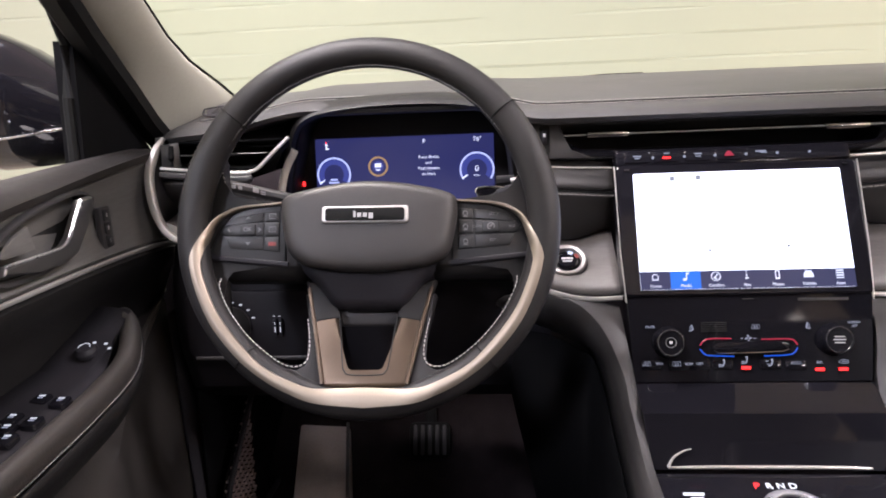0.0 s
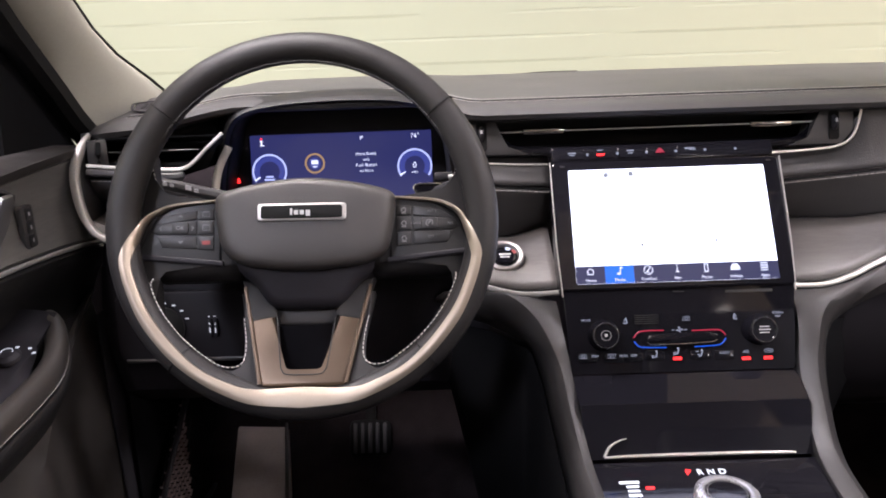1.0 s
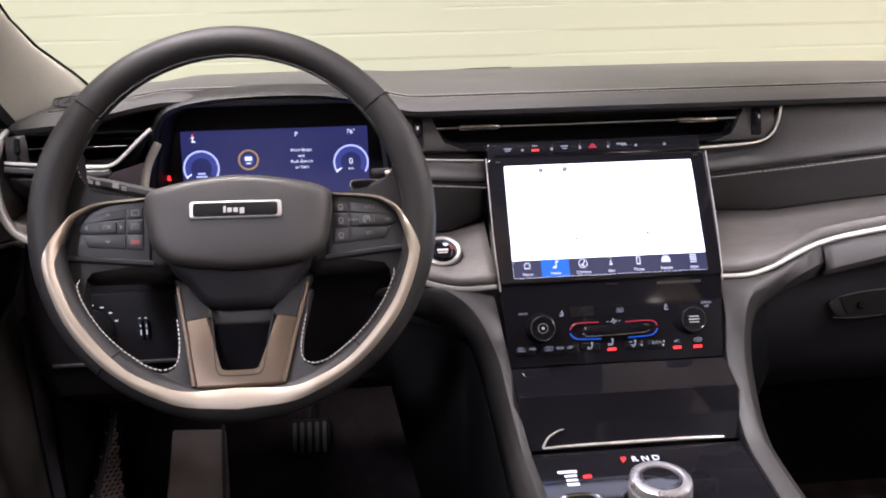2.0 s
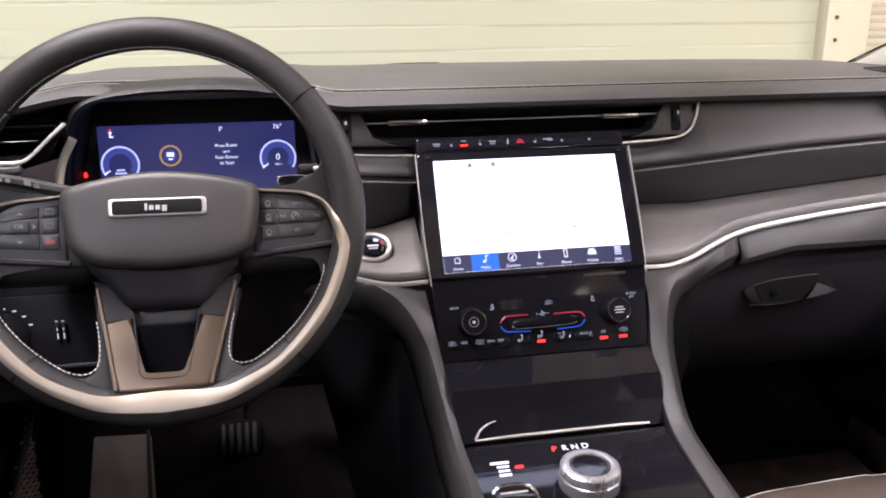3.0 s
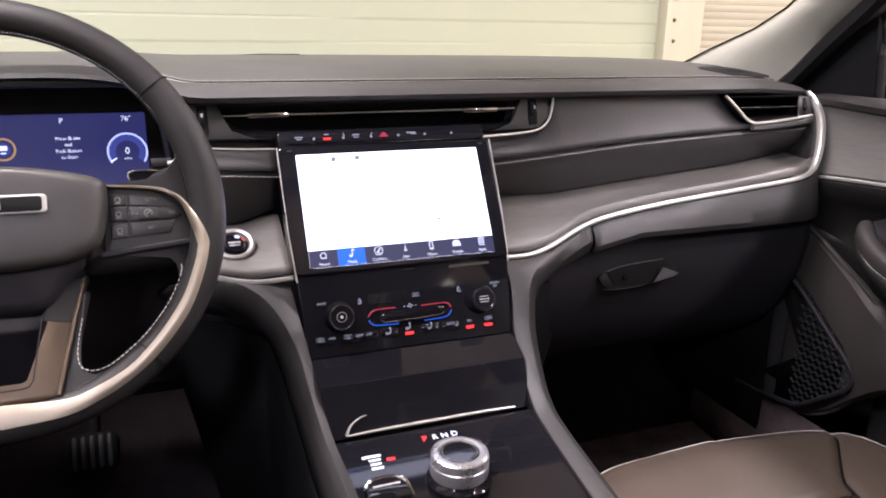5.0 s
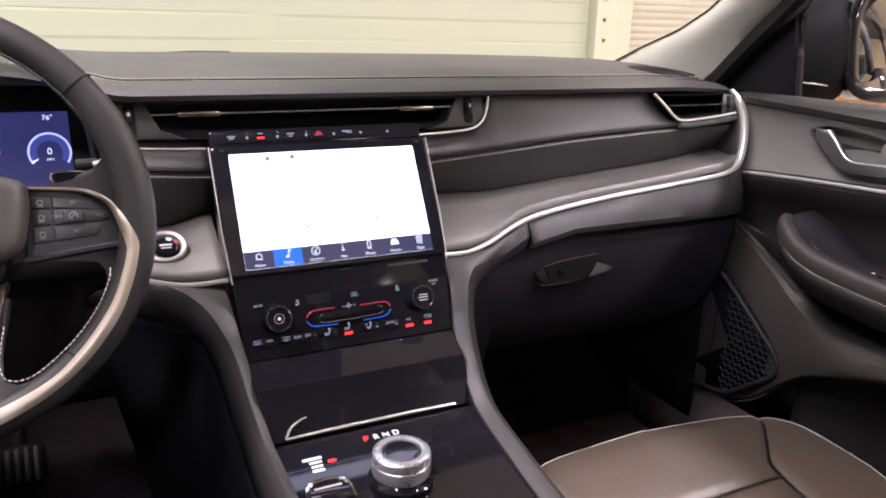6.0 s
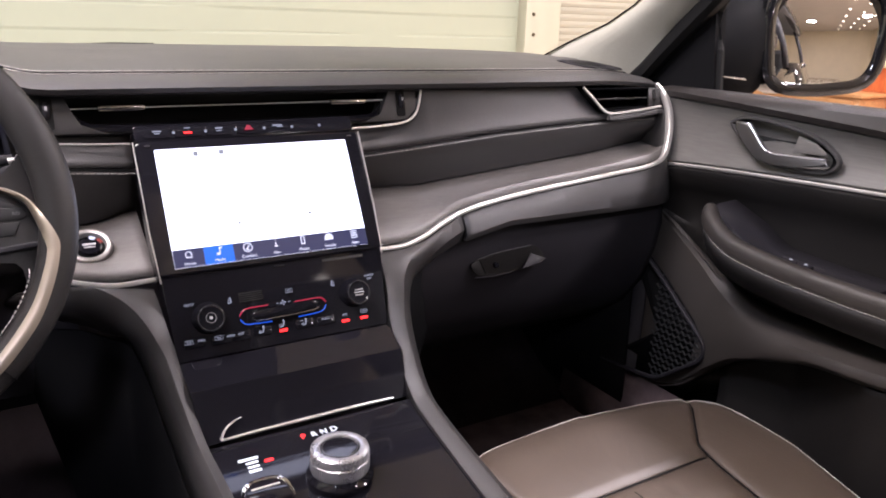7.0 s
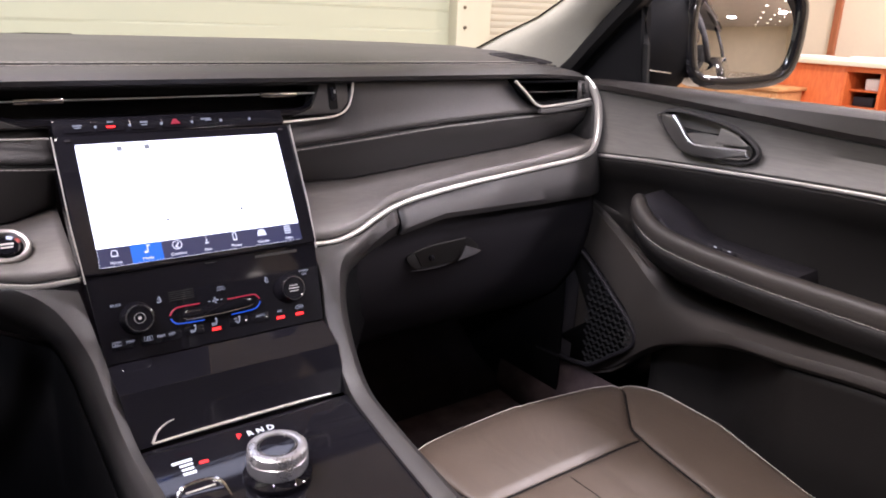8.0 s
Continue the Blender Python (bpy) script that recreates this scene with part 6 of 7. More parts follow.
def car_door(s):
    """Inner face of a front door: sill pad, wood panel, chrome strip, armrest, pocket ridge and loudspeaker."""
    d = thing("car_door", (0, 0, 0), "closed front door with leather armrest, grey wood panel and chrome strip" if s > 0 else "closed driver door with leather armrest, window switches and wood panel", "car door", group="front doors")

    def v(x, y, z):
        return Vector((s * x, y, z))
    ys = np.linspace(-0.40, 0.862, 64)
    sill, wood, low, ridge, bin_rows = [], [], [], [], []
    for y in ys:
        zu, zc = smooth_table(UPPER, y)[0], smooth_table(CHROMEZ, y)[0]
        zr, zb, xr = smooth_table(RIDGE, y)
        zt = 1.111 if s > 0 else 1.1035
        zu -= 0 if s > 0 else 0.006
        f = max(0.0, (y - 0.70) / 0.16)
        x0 = 0.690 - 0.012 * f * f
        sill.append([v(x0 + 0.055, y, 1.075), v(x0 + 0.045, y, zt - 0.010), v(x0 + 0.022, y, zt), v(x0, y, zt - 0.0015), v(x0 - 0.012, y, zt - 0.007), v(x0 - 0.017, y, zu + 0.008), v(x0 - 0.014, y, zu + 0.0015), v(x0 - 0.004, y, zu)])
        wood.append([v(x0 - 0.006, y, zu + 0.001), v(x0 - 0.010, y, zu - 0.003), v(x0 - 0.004, y, zu - 0.012), v(x0 + 0.002, y, zu * 0.6 + zc * 0.4), v(x0 - 0.002, y, zu * 0.3 + zc * 0.7), v(x0 - 0.012, y, zc + 0.006), v(x0 - 0.010, y, zc)])
        low.append([v(x0 - 0.008, y, zc - 0.001), v(x0 - 0.020, y, zc - 0.006), v(x0 - 0.019, y, zc - 0.016), v(x0 - 0.004, y, zc - 0.034), v(x0 + 0.012, y, zc - 0.07), v(x0 + 0.014, y, zr * 0.5 + (zc - 0.07) * 0.5), v(x0 + 0.006, y, zr + 0.012)])
        ridge.append([v(x0 + 0.006, y, zr + 0.012), v((x0 + xr) / 2 + 0.006, y, zr + 0.009), v(xr + 0.018, y, zr + 0.004), v(xr + 0.009, y, zr - 0.002), v(xr + 0.003, y, zr * 0.8 + zb * 0.2), v(xr, y, (zr + zb) / 2), v(xr, y, zr * 0.2 + zb * 0.8), v(xr + 0.003, y, zb)]
                     + [v(xr + 0.008, y, zb - 0.004), v((x0 + xr) / 2, y, zb - 0.008), v(x0 + 0.004, y, zb - 0.009)])
        w = min(1.0, max(0.0, (0.56 - y) / 0.14))
        xb = (xr + 0.008) * w + (x0 + 0.004) * (1 - w)
        bin_rows.append([v(xb, y, zb - 0.007), v(xb + 0.004 * w, y, zb - 0.02), v(xb + 0.008 * w, y, zb * 0.6 + 0.22), v(xb + 0.012 * w, y, 0.56), v(xb + 0.012 * w, y, 0.46)])
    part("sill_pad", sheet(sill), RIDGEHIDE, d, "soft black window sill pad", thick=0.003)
    part("wood_panel", sheet(wood), DOORWOOD, d, "grey open-pore wood door panel", thick=0.003)
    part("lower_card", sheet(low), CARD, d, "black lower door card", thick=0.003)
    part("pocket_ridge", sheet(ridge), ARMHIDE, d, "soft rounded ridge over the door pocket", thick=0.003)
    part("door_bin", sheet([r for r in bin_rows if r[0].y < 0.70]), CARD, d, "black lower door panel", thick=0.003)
    chrome = [v(0.690 - 0.012 * max(0.0, (y - 0.70) / 0.16) ** 2 - 0.0165, y, smooth_table(CHROMEZ, y)[0] + 0.0005) for y in ys]
    part("chrome_strip", sweep(chrome, 0.0055, 0.0040, up=(s, 0, 0.2)), SATIN, d, "satin chrome strip under the wood")
    part("upper_line", sweep([v(0.690 - 0.012 * max(0.0, (y - 0.70) / 0.16) ** 2 - 0.013, y, smooth_table(UPPER, y)[0] + (0.001 if s > 0 else -0.005)) for y in ys], 0.0022, 0.0022), BRONZE, d)
    part("sill_gasket", sweep([v(0.732, y, 1.098 if s > 0 else 1.091) for y in np.linspace(-0.4, 0.80, 12)], 0.014, 0.012), RUBBER, d)
    part("outer_skin", sheet([[v(x, y, z) for y in (-0.42, 0.2, 0.95)] for x, z in ((0.90, 0.35), (0.94, 0.6), (0.93, 0.9), (0.86, 1.06), (0.75, 1.09))]), PAINT, d, thick=0.012)
    # black triangle ahead of the window, and the window's frame
    part("sail_panel", loft([[v(x, 1.00, 1.04), v(x, 0.790, 1.06), v(x, 0.803, 1.17), v(x, 0.810, 1.232), v(x, 0.83, 1.232)] for x in (0.722, 0.745)]), MATTE, d, "black triangle panel behind the mirror")
    part("window_seal", sweep([v(0.733, 0.794, 1.10), v(0.733, 0.802, 1.17), v(0.731, 0.811, 1.228), v(0.725, 0.785, 1.268), v(0.70, 0.655, 1.40), v(0.665, 0.50, 1.555), v(0.655, 0.2, 1.61), v(0.655, -0.38, 1.62)], 0.012, 0.012), RUBBER, d)

    # pull handle in its recess
    def hp(y, z, dx=0.0):
        return v(0.680 - dx, y, z)
    rec = spline([(0, y, z) for y, z in ((0.715, 1.072), (0.690, 1.082), (0.640, 1.080), (0.585, 1.070), (0.552, 1.052), (0.545, 1.038), (0.562, 1.026), (0.610, 1.022), (0.648, 1.026), (0.678, 1.040), (0.705, 1.060), (0.715, 1.072))], 50)[:-1]
    c = Vector((0, 0.63, 1.05))
    part("handle_bezel", sweep([hp(p.y, p.z, 0.004) for p in rec], 0.006, 0.010, up=(s, 0, 0), closed=True), SOFT, d, "dark handle surround")
    cup = [[hp(c.y + (p.y - c.y) * k, c.z + (p.z - c.z) * k, dx) for p in rec] for k, dx in ((0.98, 0.004), (0.9, -0.006), (0.75, -0.010), (0.05, -0.011))]
    part("handle_cup", sheet(cup, close=True), RUBBER, d, "black handle recess", thick=0.001)
    hf_m = frame_at(v(0.672, 0, 0), (0, -1, 0), (0, 0, 1)) if s > 0 else frame_at(v(0.672, 0, 0), (0, 1, 0), (0, 0, 1))
    blade = [(0.701, 1.0765), (0.678, 1.0765), (0.668, 1.064), (0.652, 1.0465), (0.640, 1.0400), (0.620, 1.0395), (0.556, 1.0440), (0.552, 1.0365), (0.600, 1.0270), (0.640, 1.0235), (0.662, 1.0290), (0.684, 1.0500), (0.700, 1.0660)]
    handle_ob = part("pull_handle", plate([(-s * y, z) for y, z in blade][::-s], 0.008, hf_m, 0.0028, top=0.009, segments=3), HANDLE, d, "broad dark satin metal pull handle")
    part("handle_edge", sweep(spline([v(0.664, y, z) for y, z in ((0.680, 1.0760), (0.667, 1.0635), (0.652, 1.0470), (0.640, 1.0408), (0.620, 1.0402), (0.557, 1.0443))], 40), 0.004, 0.004, up=(s, 0, 0.3), taper=lambda u: 1.1 - 0.5 * u), KNOBMETAL, handle_ob, "polished handle edge")
    part("recess_face", plate([(-s * y, z) for y, z in ((0.604, 1.068), (0.580, 1.062), (0.560, 1.050), (0.568, 1.0475), (0.610, 1.0455))][::-s], 0.003, hf_m, 0.001, top=0.001), DOORWOOD, d)

    # armrest: padded rail that wraps round a switch well
    out, dy, drop = (0.0, 0.0, 0.0) if s > 0 else (0.026, 0.020, 0.006)
    arm_path = spline([v(0.646 + out, 0.706 + dy, 0.943 - drop), v(0.636 + out, 0.700 + dy, 0.938 - drop), v(0.624 + out, 0.684 + dy, 0.927 - drop), v(0.613 + out, 0.650 + dy, 0.912 - drop), v(0.607 + out, 0.600 + dy * 0.7, 0.903 - drop * 0.5), v(0.604 + out, 0.50, 0.897), v(0.604 + out, 0.32, 0.895), v(0.606 + out, 0.0, 0.893), v(0.61 + out, -0.38, 0.89)], 90)
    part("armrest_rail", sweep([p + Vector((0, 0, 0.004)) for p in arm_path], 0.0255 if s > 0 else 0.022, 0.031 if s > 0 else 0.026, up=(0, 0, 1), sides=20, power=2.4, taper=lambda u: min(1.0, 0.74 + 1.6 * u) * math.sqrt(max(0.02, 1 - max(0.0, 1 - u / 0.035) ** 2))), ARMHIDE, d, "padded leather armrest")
    for dz, bulge in ((-0.0046, 0.0126), (-0.0082, 0.0110)) if s > 0 else ((-0.0030, 0.0114), (-0.0072, 0.0114)):
        stitch("armrest_stitching", [p + Vector((-s * bulge * (0.76 + 0.24 * min(1, k / 14)), 0, dz)) for k, p in enumerate(arm_path) if k > 3], d, 0.0046, 0.0006, 0.00042)
    well = []
    for y, z in ((0.700, 0.954), (0.655, 0.930), (0.615, 0.906), (0.60, 0.901), (0.52, 0.897), (0.452, 0.896), (0.447, 0.878), (0.32, 0.870), (-0.36, 0.870)) if s > 0 else ((0.700, 0.954), (0.655, 0.934), (0.60, 0.922), (0.52, 0.916), (0.435, 0.912), (0.43, 0.880), (0.32, 0.872), (-0.36, 0.872)):
        well.append([v(max(0.612, 0.612 + 0.3 * (y - 0.60)) + out, y + dy * (y > 0.5), z - 0.004 - drop * (y > 0.55)), v(0.635 + out * 0.8, y + dy * (y > 0.5), z - 0.001 - drop * (y > 0.55)), v(0.665 + out * 0.4, y + dy * (y > 0.5), z + 0.002 - drop * (y > 0.55)), v(0.705, y + dy * (y > 0.5), z + 0.004 - drop * (y > 0.55))])
    part("switch_well", sheet(well), HARD, d, "dark armrest tray", thick=0.004)
    under = []
    for k in range(11, 90, 2):
        p = arm_path[k]
        under.append([p + Vector((-s * 0.0125, 0, -0.006)), p + Vector((-s * 0.009, 0, -0.022)), p + Vector((s * 0.004, 0, -0.042)), Vector((s * 0.655, p.y, p.z - 0.062)), Vector((s * 0.70, p.y, p.z - 0.075))])
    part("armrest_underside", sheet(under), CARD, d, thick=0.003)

    if s > 0:
        sw = frame_at(v(0.652, 0.560, 0.8985), (0.05, -1, -0.05), (1, 0.05, 0.05))
        plate_ob = part("switch_plate", plate(rounded(0.085, 0.034, 0.006), 0.004, sw, 0.0012, top=0.003), GLOSS, d)
        for kx in (-0.012, 0.010):
            key = part("window_switch", plate(rounded(0.018, 0.016, 0.003, 4, kx, -0.002), 0.006, sw, 0.002, top=0.008), HARD, plate_ob)
            bars("switch_mark", [(kx, 0.0, 0.0042, 0.0028)], sw, SHIFT_WHITE, key, top=0.0085)
        part("plate_edge", sweep([sw @ Vector((-0.03, 0.012, 0.004)), sw @ Vector((0.03, 0.012, 0.004))], 0.003, 0.002), BUTTON, plate_ob)
    else:
        for ky, kx in ((0.577, 0.664), (0.572, 0.643), (0.541, 0.667), (0.535, 0.645), (0.523, 0.660), (0.506, 0.648)):
            sw = frame_at(v(kx, ky - 0.010, 0.9165), (1, 0, 0), (0, 1, 0.05))
            key = part("window_switch", plate(rounded(0.015, 0.017, 0.003), 0.006, sw, 0.002, top=0.004), GLOSS, d, "raised window switch")
            bars("switch_mark", [(0, 0.003, 0.0055, 0.0022)], sw, SHIFT_WHITE, key, top=0.0044)
            bars("switch_line", [(0, -0.0005, 0.005, 0.001)], sw, PRINT, key, top=0.0044)
        sw = frame_at(v(0.664, 0.645, 0.929), (1, 0, 0), (0, 1, 0.3))
        part("mirror_joystick", turned([(0.011, 0.0), (0.011, 0.004), (0.008, 0.008), (0.0001, 0.009)], sw, 24), HARD, d, "round mirror adjuster")
        part("joystick_ring", sweep([sw @ Vector((0.0055 * math.cos(a), 0.0055 * math.sin(a), 0.0085)) for a in (2 * math.pi * j / 24 for j in range(14))], 0.0008, 0.001, sides=5), SHIFT_WHITE, d)
        for mx, my in ((0.001, 0.015), (0.014, 0.013), (0.021, 0.006)):
            bars("mirror_key", [(mx, my, 0.0035, 0.0025)], sw, SHIFT_WHITE, d, top=0.002)
        mem = frame_at(v(0.688, 0.744, 1.034), (0, 1, 0), (0, 0, 1))
        mp = part("memory_plate", plate(rounded(0.022, 0.046, 0.004), 0.006, mem, 0.0012, top=0.009), SOFT, d, "seat memory switch plate")
        for j in (-1, 0, 1):
            part("memory_key", plate(rounded(0.011, 0.0125, 0.0015, 4, 0, 0.014 * j), 0.003, mem, 0.0008, top=0.0105), BUTTON, mp)
            bars("key_mark", [(0, 0.014 * j, 0.002, 0.004)], mem, ICON, mp, top=0.0109)

    # loudspeaker grille in the lower front corner
    gy, gz = (0.0, 0.0) if s > 0 else (0.17, -0.10)
    out = [(0.90, 0.876), (0.834, 0.833), (0.80, 0.810), (0.75, 0.771), (0.708, 0.737), (0.696, 0.718), (0.704, 0.697), (0.74, 0.667), (0.778, 0.636), (0.80, 0.626), (0.845, 0.619), (0.92, 0.613)]
    ring = spline([(0, y + gy, z + gz) for y, z in out], 50)
    def gx(y, z):
        return (0.665 if s > 0 else 0.640) + 0.10 * max(0, 0.72 - z) * 0.4
    part("grille_frame", sweep([v(gx(p.y, p.z) - 0.004, p.y, p.z) for p in ring], 0.007, 0.008, up=(s, 0, 0)), HARD, d, "moulded loudspeaker surround")
    poly = [(p.y, p.z) for p in ring]
    part("grille_plate", sheet([[v(gx(y, z) + 0.004, y, z) for y, z in poly], [v(0.672 if s > 0 else 0.647, 0.80 + gy, 0.71 + gz) for _ in poly]]), MATTE, d, thick=0.003)
    bmg = bmesh.new()
    pitch_y, pitch_z = 0.0125, 0.0105
    for i in range(16):
        for j in range(22):
            y = 0.690 + gy + pitch_y * i + (pitch_y / 2 if j % 2 else 0)
            z = 0.622 + gz + pitch_z * j
            inside = False
            for (y1, z1), (y2, z2) in zip(poly, poly[1:] + poly[:1]):
                if (z1 > z) != (z2 > z) and y < (y2 - y1) * (z - z1) / (z2 - z1) + y1:
                    inside = not inside
            if not inside or y > 0.806 + gy:
                continue
            tips = [v(gx(y, z), y + dy, z + dz) for dy, dz in ((-0.0068, 0.0032), (0.0, -0.0024), (0.0068, 0.0032))]
            sweep(tips, 0.0034, 0.004, up=(s, 0, 0), sides=4, bm=bmg)
    # driver's mesh takes the lit colour, passenger's the plain black one
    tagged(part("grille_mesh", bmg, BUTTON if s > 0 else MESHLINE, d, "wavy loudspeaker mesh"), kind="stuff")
    part("front_card", sheet([[v(0.674, y, 0.90), v(0.675, y, 0.75), v(0.672, y, 0.618), v(0.668, y, 0.612), v(0.680, y, 0.604)] for y in (0.84, 0.90, 0.96, 1.02)]), HARD, d, thick=0.003)
    part("step_trim", sheet([[v(0.655, y, 0.47), v(0.662, y, 0.53), v(0.682, y, 0.605)] for y in (0.66, 0.80, 0.92, 1.02)]), MATPILE, d, "brown-black trim along the door step", thick=0.003)
    return d


for s in (-1, 1):
    car_door(s)

# ---- passenger seat ----
seat = thing("passenger_seat", (0, 0, 0), "dark brown-black leather passenger seat with pale stitched seams", "car seat")
SX = 0.395
WIDE = {1: 0.236, -1: 0.215}  # half-widths of the cushion, outer and inner side

FRONT = {1: (0.50, 0.182), -1: (0.62, 0.063)}  # where the front corner begins to turn, and its length


def seat_half(y, s=1):
    """Half-width of the cushion at y; the outer front corner is rounder than the inner one."""
    y0, span = FRONT[s]
    f = min(1.0, max(0.0, (y - y0) / span))
    back = min(0.030, 0.22 * max(0.0, 0.49 - y)) if s > 0 else 0.0
    return WIDE[s] * (1 - f ** 2.6) ** 0.4 - back if f < 1 else 0.0


def bolster(y, s=1):
    """Half-width of the cushion between the seams of the side bolsters."""
    if s < 0:
        return lerp_table([(0.0, 0.115), (0.40, 0.130), (0.50, 0.160), (0.56, 0.183), (0.62, 0.194), (0.70, 0.200)], y)[0]
    return lerp_table([(0.0, 0.080), (0.40, 0.078), (0.51, 0.088), (0.553, 0.098), (0.585, 0.128), (0.623, 0.164), (0.70, 0.20)], y)[0]


def seat_top(u, y):
    """Height of the cushion: puffed panels between sewn seams, rolled off towards its outline."""
    s = 1 if u > 0 else -1
    inner = bolster(y, s)
    y0, span = FRONT[s]
    z = 0.682 - 0.085 * (0.6 - y)
    edge = (abs(u) / max(0.05, WIDE[s] - (min(0.030, 0.22 * max(0.0, 0.49 - y)) if s > 0 else 0.0))) ** 5 + (max(0.0, y - y0) / span) ** 3.2 * (0.55 + 0.45 * min(1.0, abs(u) / 0.15))
    z -= (0.022 + 0.030 * min(1.0, max(0.0, (0.58 - y) / 0.26))) * max(0.0, min(1.2, (edge - 0.35) / 0.65)) ** 1.8
    z -= 0.011 * max(0.0, (y - 0.625) / 0.055) ** 2.0
    if abs(u) < inner:
        if y > 0.532:
            z += 0.0045 * math.sin(math.pi * min(1.0, (y - 0.532) / 0.150)) * (1 - 0.7 * (u / inner) ** 4)
        else:
            z += 0.006 * abs(math.sin(math.pi * u / inner)) ** 0.7 * min(1.0, (0.532 - y) / 0.06 + 0.1)
    else:
        b = min(1.0, (abs(u) - inner) / max(WIDE[s] - inner, 0.01))
        z += 0.010 * math.sin(math.pi * (0.05 + 0.80 * b)) * (1 - 0.8 * min(1.0, max(0.0, (y - 0.50) / 0.13)))
    for d in (abs(abs(u) - inner),) + ((abs(y - 0.532),) if abs(u) < inner else ()):
        z -= 0.0045 * math.exp(-(d / 0.006) ** 2)
    return z


def seat_patch(name, us, y_list, label=""):
    rows = []
    for y in y_list:
        rows.append([(SX + u, y, seat_top(u, y)) for u in us(y)])
    return part(name, sheet(rows), SEAT, seat, label, thick=0.003)


y_all = list(np.linspace(0.02, 0.681, 94))
seat_patch("front_roll", lambda y: np.linspace(-min(bolster(y, -1), seat_half(y, -1)), min(bolster(y), seat_half(y)), 40), list(np.linspace(0.532, 0.681, 30)))
seat_patch("centre_insert", lambda y: np.linspace(-bolster(y, -1), bolster(y), 40), list(np.linspace(0.02, 0.532, 60)))
for s in (-1, 1):
    seat_patch("side_bolster", lambda y: [s * (min(bolster(y, s), seat_half(y, s)) + max(0.0, seat_half(y, s) - bolster(y, s)) * k / 20) for k in range(21)], y_all)
for s in (-1, 1):
    skirt = []
    for y in y_all[::3]:
        h = seat_half(y, s)
        skirt.append([(SX + s * h * k, y + dy, seat_top(s * h, y) - dz) for k, dy, dz in ((1, 0, 0.0), (1.015, 0.004, 0.02), (1.01, 0.004, 0.06), (0.97, -0.004, 0.16))])
    part("outer_skirt", sheet(skirt), SEAT, seat, thick=0.003)
YF = y_all[-1]
us = np.linspace(-seat_half(YF, -1), seat_half(YF), 30)
part("front_skirt", sheet([[(SX + u, YF + dy, seat_top(u, YF) - dz) for u in us] for dy, dz in ((0, 0), (0.006, 0.012), (0.008, 0.05), (-0.01, 0.14))]), SEAT, seat, thick=0.003)


def front_y(u):
    """Where the cushion's outline ends ahead, at u across."""
    y0, span = FRONT[1 if u > 0 else -1]
    return y0 + span * max(0.0, 1 - min(abs(u) / WIDE[1 if u > 0 else -1], 0.9999) ** 2.5) ** (1 / 2.6)


rim = []
for u in np.linspace(-0.211, 0.2355, 110):
    y = min(front_y(u), 0.680) - 0.003
    rim.append(Vector((SX + u * 0.985, y, seat_top(u * 0.985, y) + 0.0026)))
for y in np.linspace(0.50, 0.05, 60):
    rim.append(Vector((SX + seat_half(y) - 0.0035, y, seat_top(seat_half(y) - 0.0035, y) + 0.0026)))
part("edge_piping", sweep(rim, 0.0011, 0.0011, sides=6), THREAD, seat, "pale stitched piping along the cushion edge")
outer_rim = [Vector((SX + seat_half(y) + 0.0065, y, seat_top(seat_half(y) - 0.0035, y) - 0.012)) for y in np.linspace(0.54, 0.05, 70)]
stitch("edge_stitching", outer_rim, seat, 0.0040, 0.0010, 0.0009)
for off in (0.80, 0.84):
    stitch("bolster_stitching", [Vector((SX + bolster(y) + (seat_half(y) - bolster(y)) * off, y, seat_top(bolster(y) + (seat_half(y) - bolster(y)) * off, y) + 0.0022)) for y in np.linspace(0.03, 0.585, 80)], seat, 0.0036, 0.002, 0.0005)
for s in (-1, 1):
    part("bolster_seam", sweep([Vector((SX + s * bolster(y, s), y, seat_top(s * bolster(y, s), y) + 0.0026)) for y in np.linspace(0.03, 0.63, 60)], 0.0028, 0.0022), RUBBER, seat)
part("cross_seam", sweep([Vector((SX + u, 0.532, seat_top(u, 0.532) + 0.0026)) for u in np.linspace(-0.172, 0.092, 40)], 0.0026, 0.0016), RUBBER, seat)
part("centre_seam", sweep([Vector((SX - 0.052, y, seat_top(-0.052, y) + 0.0014)) for y in np.linspace(0.03, 0.528, 40)], 0.0018, 0.0012), RUBBER, seat)
part("seat_base", block(SX - 0.19, SX + 0.19, 0.02, 0.60, 0.46, 0.62, 0.02), HARD, seat)
back_rings = []
for k in range(12):
    f = k / 11
    z = 0.66 + 0.60 * f
    yc = 0.02 - 0.20 * f
    w = 0.235 - 0.05 * f ** 3
    ring = []
    for j in range(28):
        a = 2 * math.pi * j / 28
        cx, cy = math.cos(a), math.sin(a)
        ring.append((SX + w * math.copysign(abs(cx) ** 0.6, cx), yc + 0.055 * math.copysign(abs(cy) ** 0.7, cy) + (0.03 * abs(cx) ** 3 if cy > 0 else 0), z))
    back_rings.append(ring)
# unseen backrest coloured darker than the cushion, so gloss panels reflect less brown
part("backrest", loft(back_rings), CARD, seat, "leather backrest, darkened to dim its reflection")
driver_seat = copy_thing(seat, Matrix.Translation((-0.79, -0.22, 0)))
driver_seat.name = "driver_seat"
tagged(driver_seat, "dark brown-black leather driver seat behind the wheel", "car seat")
bench = thing("rear_bench", (0, 0, 0), "dark leather rear bench across the cabin", "car seat")
part("cushion", block(-0.62, 0.62, -1.25, -0.75, 0.55, 0.72, 0.04, 3), SEAT, bench)
# bench back also darkened to keep reflections in the gloss black dim
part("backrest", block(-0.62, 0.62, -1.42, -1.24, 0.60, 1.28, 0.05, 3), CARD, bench)
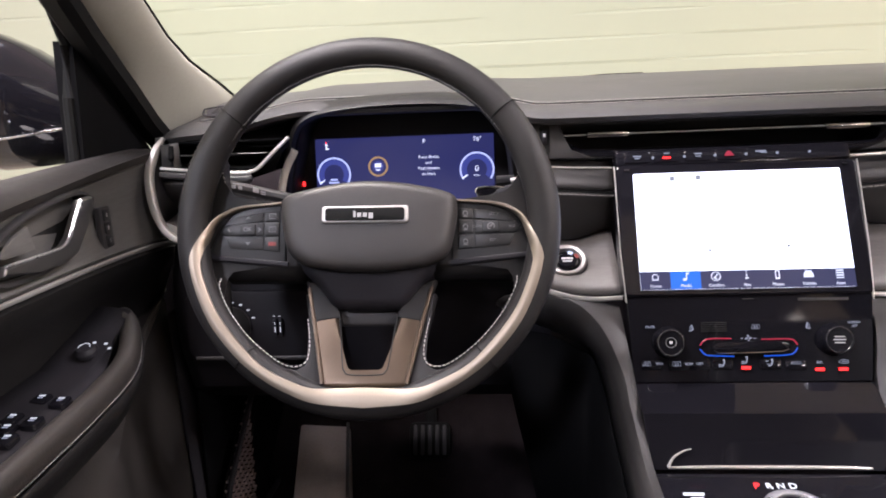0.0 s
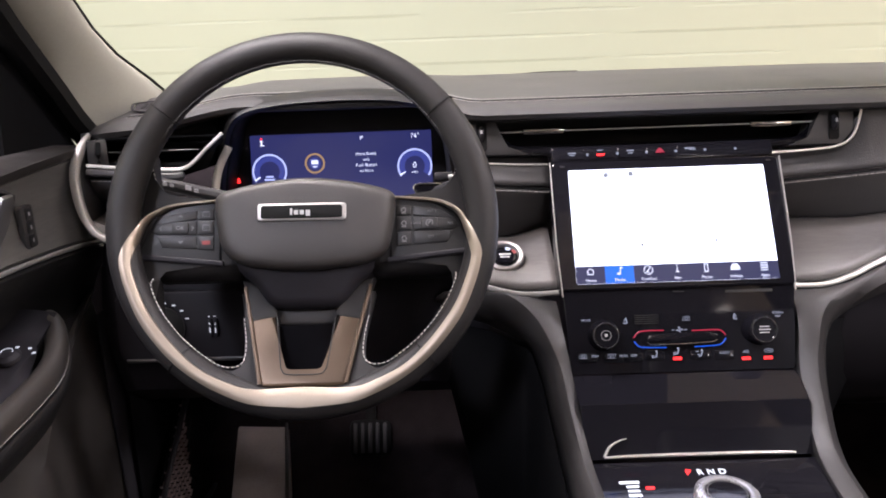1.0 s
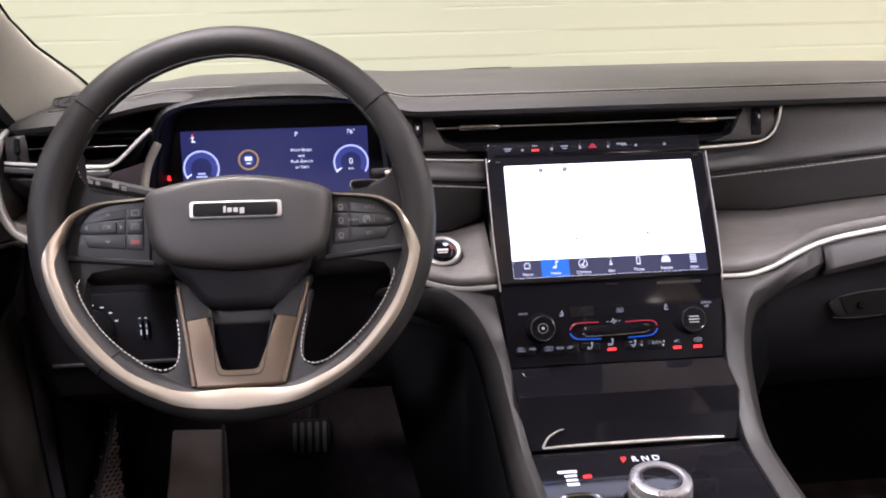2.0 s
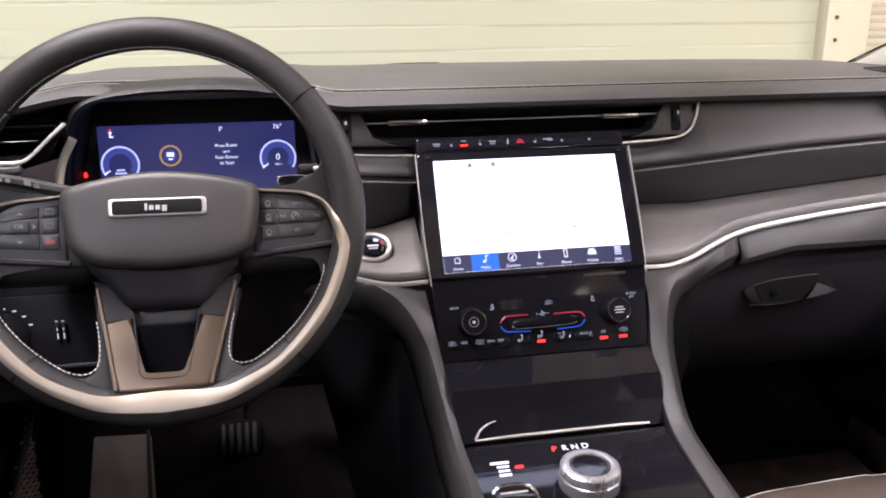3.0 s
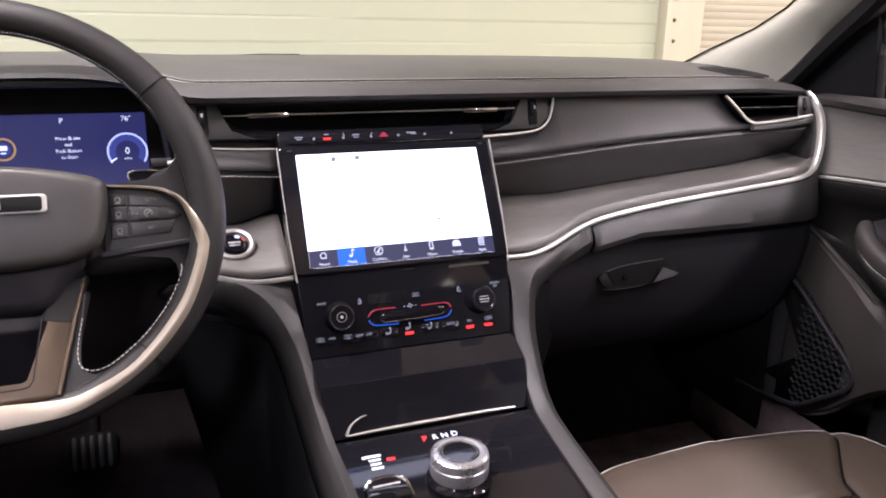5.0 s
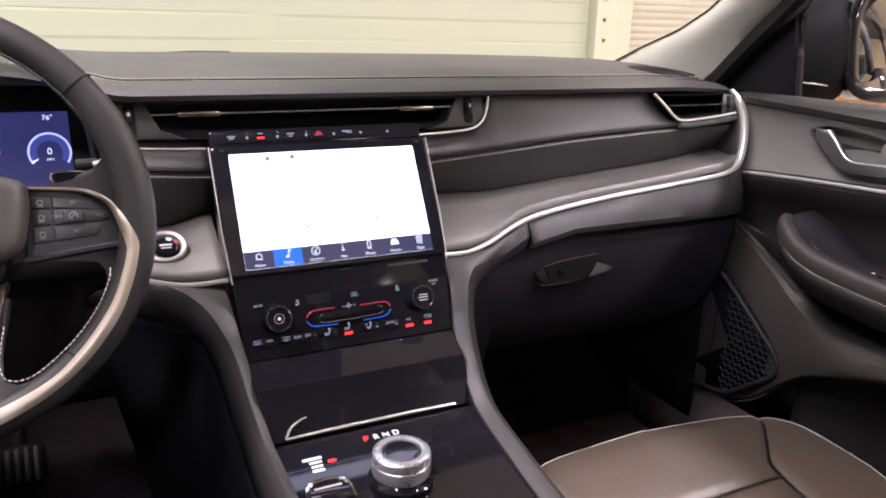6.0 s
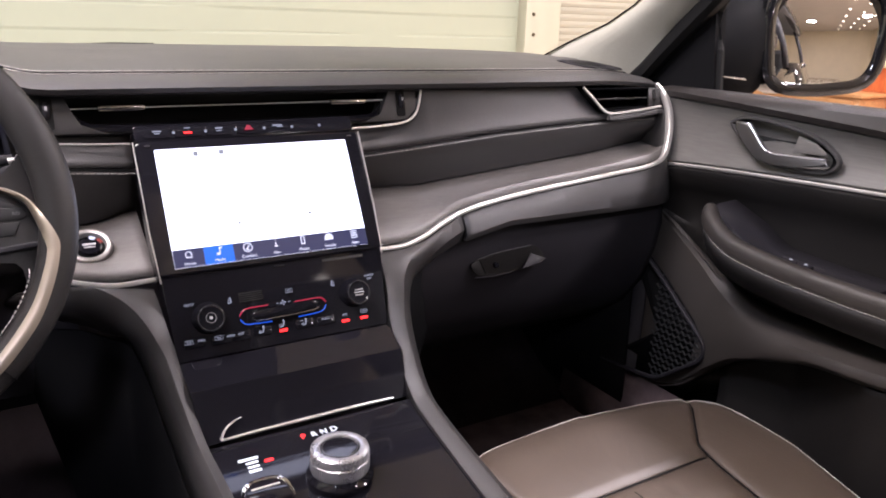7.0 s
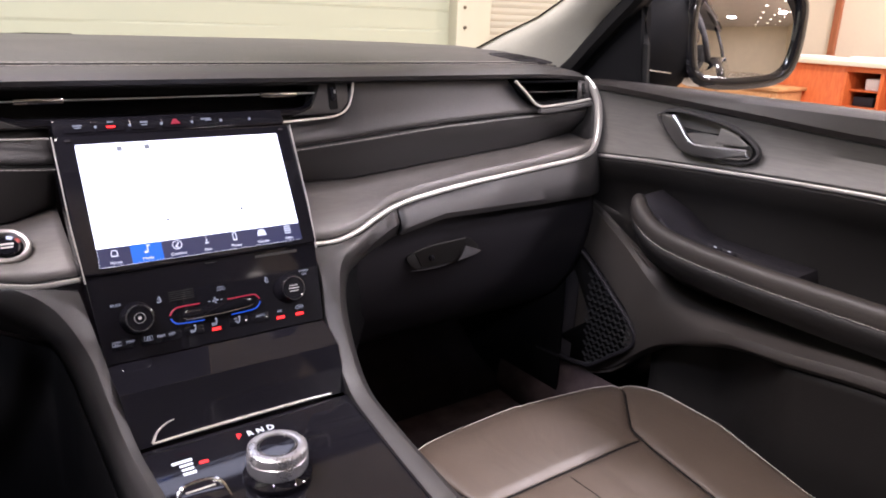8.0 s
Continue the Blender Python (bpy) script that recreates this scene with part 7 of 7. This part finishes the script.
for hx in (-0.38, 0.0, 0.38):
    part("head_rest", block(hx - 0.13, hx + 0.13, -1.40, -1.28, 1.29, 1.46, 0.04, 3), SEAT, bench)

# ---- footwells ----
carpet = structure("floor_carpet", sheet([[(x, y, z) for x in np.linspace(-0.68, 0.68, 14)] for y, z in ((-0.5, 0.45), (0.6, 0.455), (0.95, 0.47), (1.10, 0.52), (1.25, 0.63), (1.40, 0.80))]), CARPET, "black carpet in the footwells", "carpet", smooth=True, thick=0.01)
tagged(part("floor_mat", loft([[(x, y, z + dz) for x, y, z in ((0.24, 0.55, 0.47), (0.62, 0.55, 0.47), (0.63, 0.98, 0.492), (0.26, 0.98, 0.492))] for dz in (0.0, 0.012)]), MATPILE), "black ribbed floor mat in the passenger footwell", "floor mat")
rest = thing("foot_rest", (0, 0, 0), "grey-black ribbed foot rest in the driver footwell", "foot rest")
fr = frame_at((-0.565, 1.085, 0.56), (0.98, 0.19, 0), (-0.19, 0.97, 0.13))
part("rest_pad", plate(rounded(0.088, 0.34, 0.012), 0.05, fr, 0.004, top=0.0), FOOTREST, rest)
part("rest_edge", sweep([fr @ Vector((0.040, -0.165, 0.002)), fr @ Vector((0.040, 0.165, 0.002))], 0.006, 0.005), SOFT, rest)
brake = thing("brake_pedal", (0, 0, 0), "brake pedal with a ribbed black rubber pad", "pedal")
pf = frame_at((-0.390, 1.125, 0.562), (1, 0, 0), (0, 0.55, 0.83))
part("pedal_plate", plate(rounded(0.070, 0.060, 0.010), 0.012, pf, 0.003, top=0.0), RUBBER, brake)
for k in range(5):
    part("rubber_rib", plate(rounded(0.006, 0.05, 0.002, 3, -0.025 + 0.0125 * k, 0), 0.004, pf, 0.001, top=0.003), SOFT, brake)
part("pedal_arm", sweep([pf @ Vector((0.0, 0.02, -0.01)), Vector((-0.395, 1.25, 0.68)), Vector((-0.395, 1.30, 0.86))], 0.012, 0.02, up=(1, 0, 0)), RUBBER, brake)
# near-black colour holds the shade beside the dashboard's end
for s in (-1, 1):
    tagged(part("kick_panel", sheet([[(s * x, y, z) for y in (0.86, 1.0, 1.2, 1.4)] for x, z in ((0.655, 0.97), (0.66, 0.8), (0.665, 0.6), (0.67, 0.44))]), MATTE, thick=0.004), "plastic kick panel beside the footwell, blackened for the shade there", "trim panel", kind="structure")
structure("console_tunnel", block(-0.10, 0.10, -0.05, 1.3, 0.43, 0.70, 0.02), CARPET, "carpeted tunnel under the console", "tunnel")
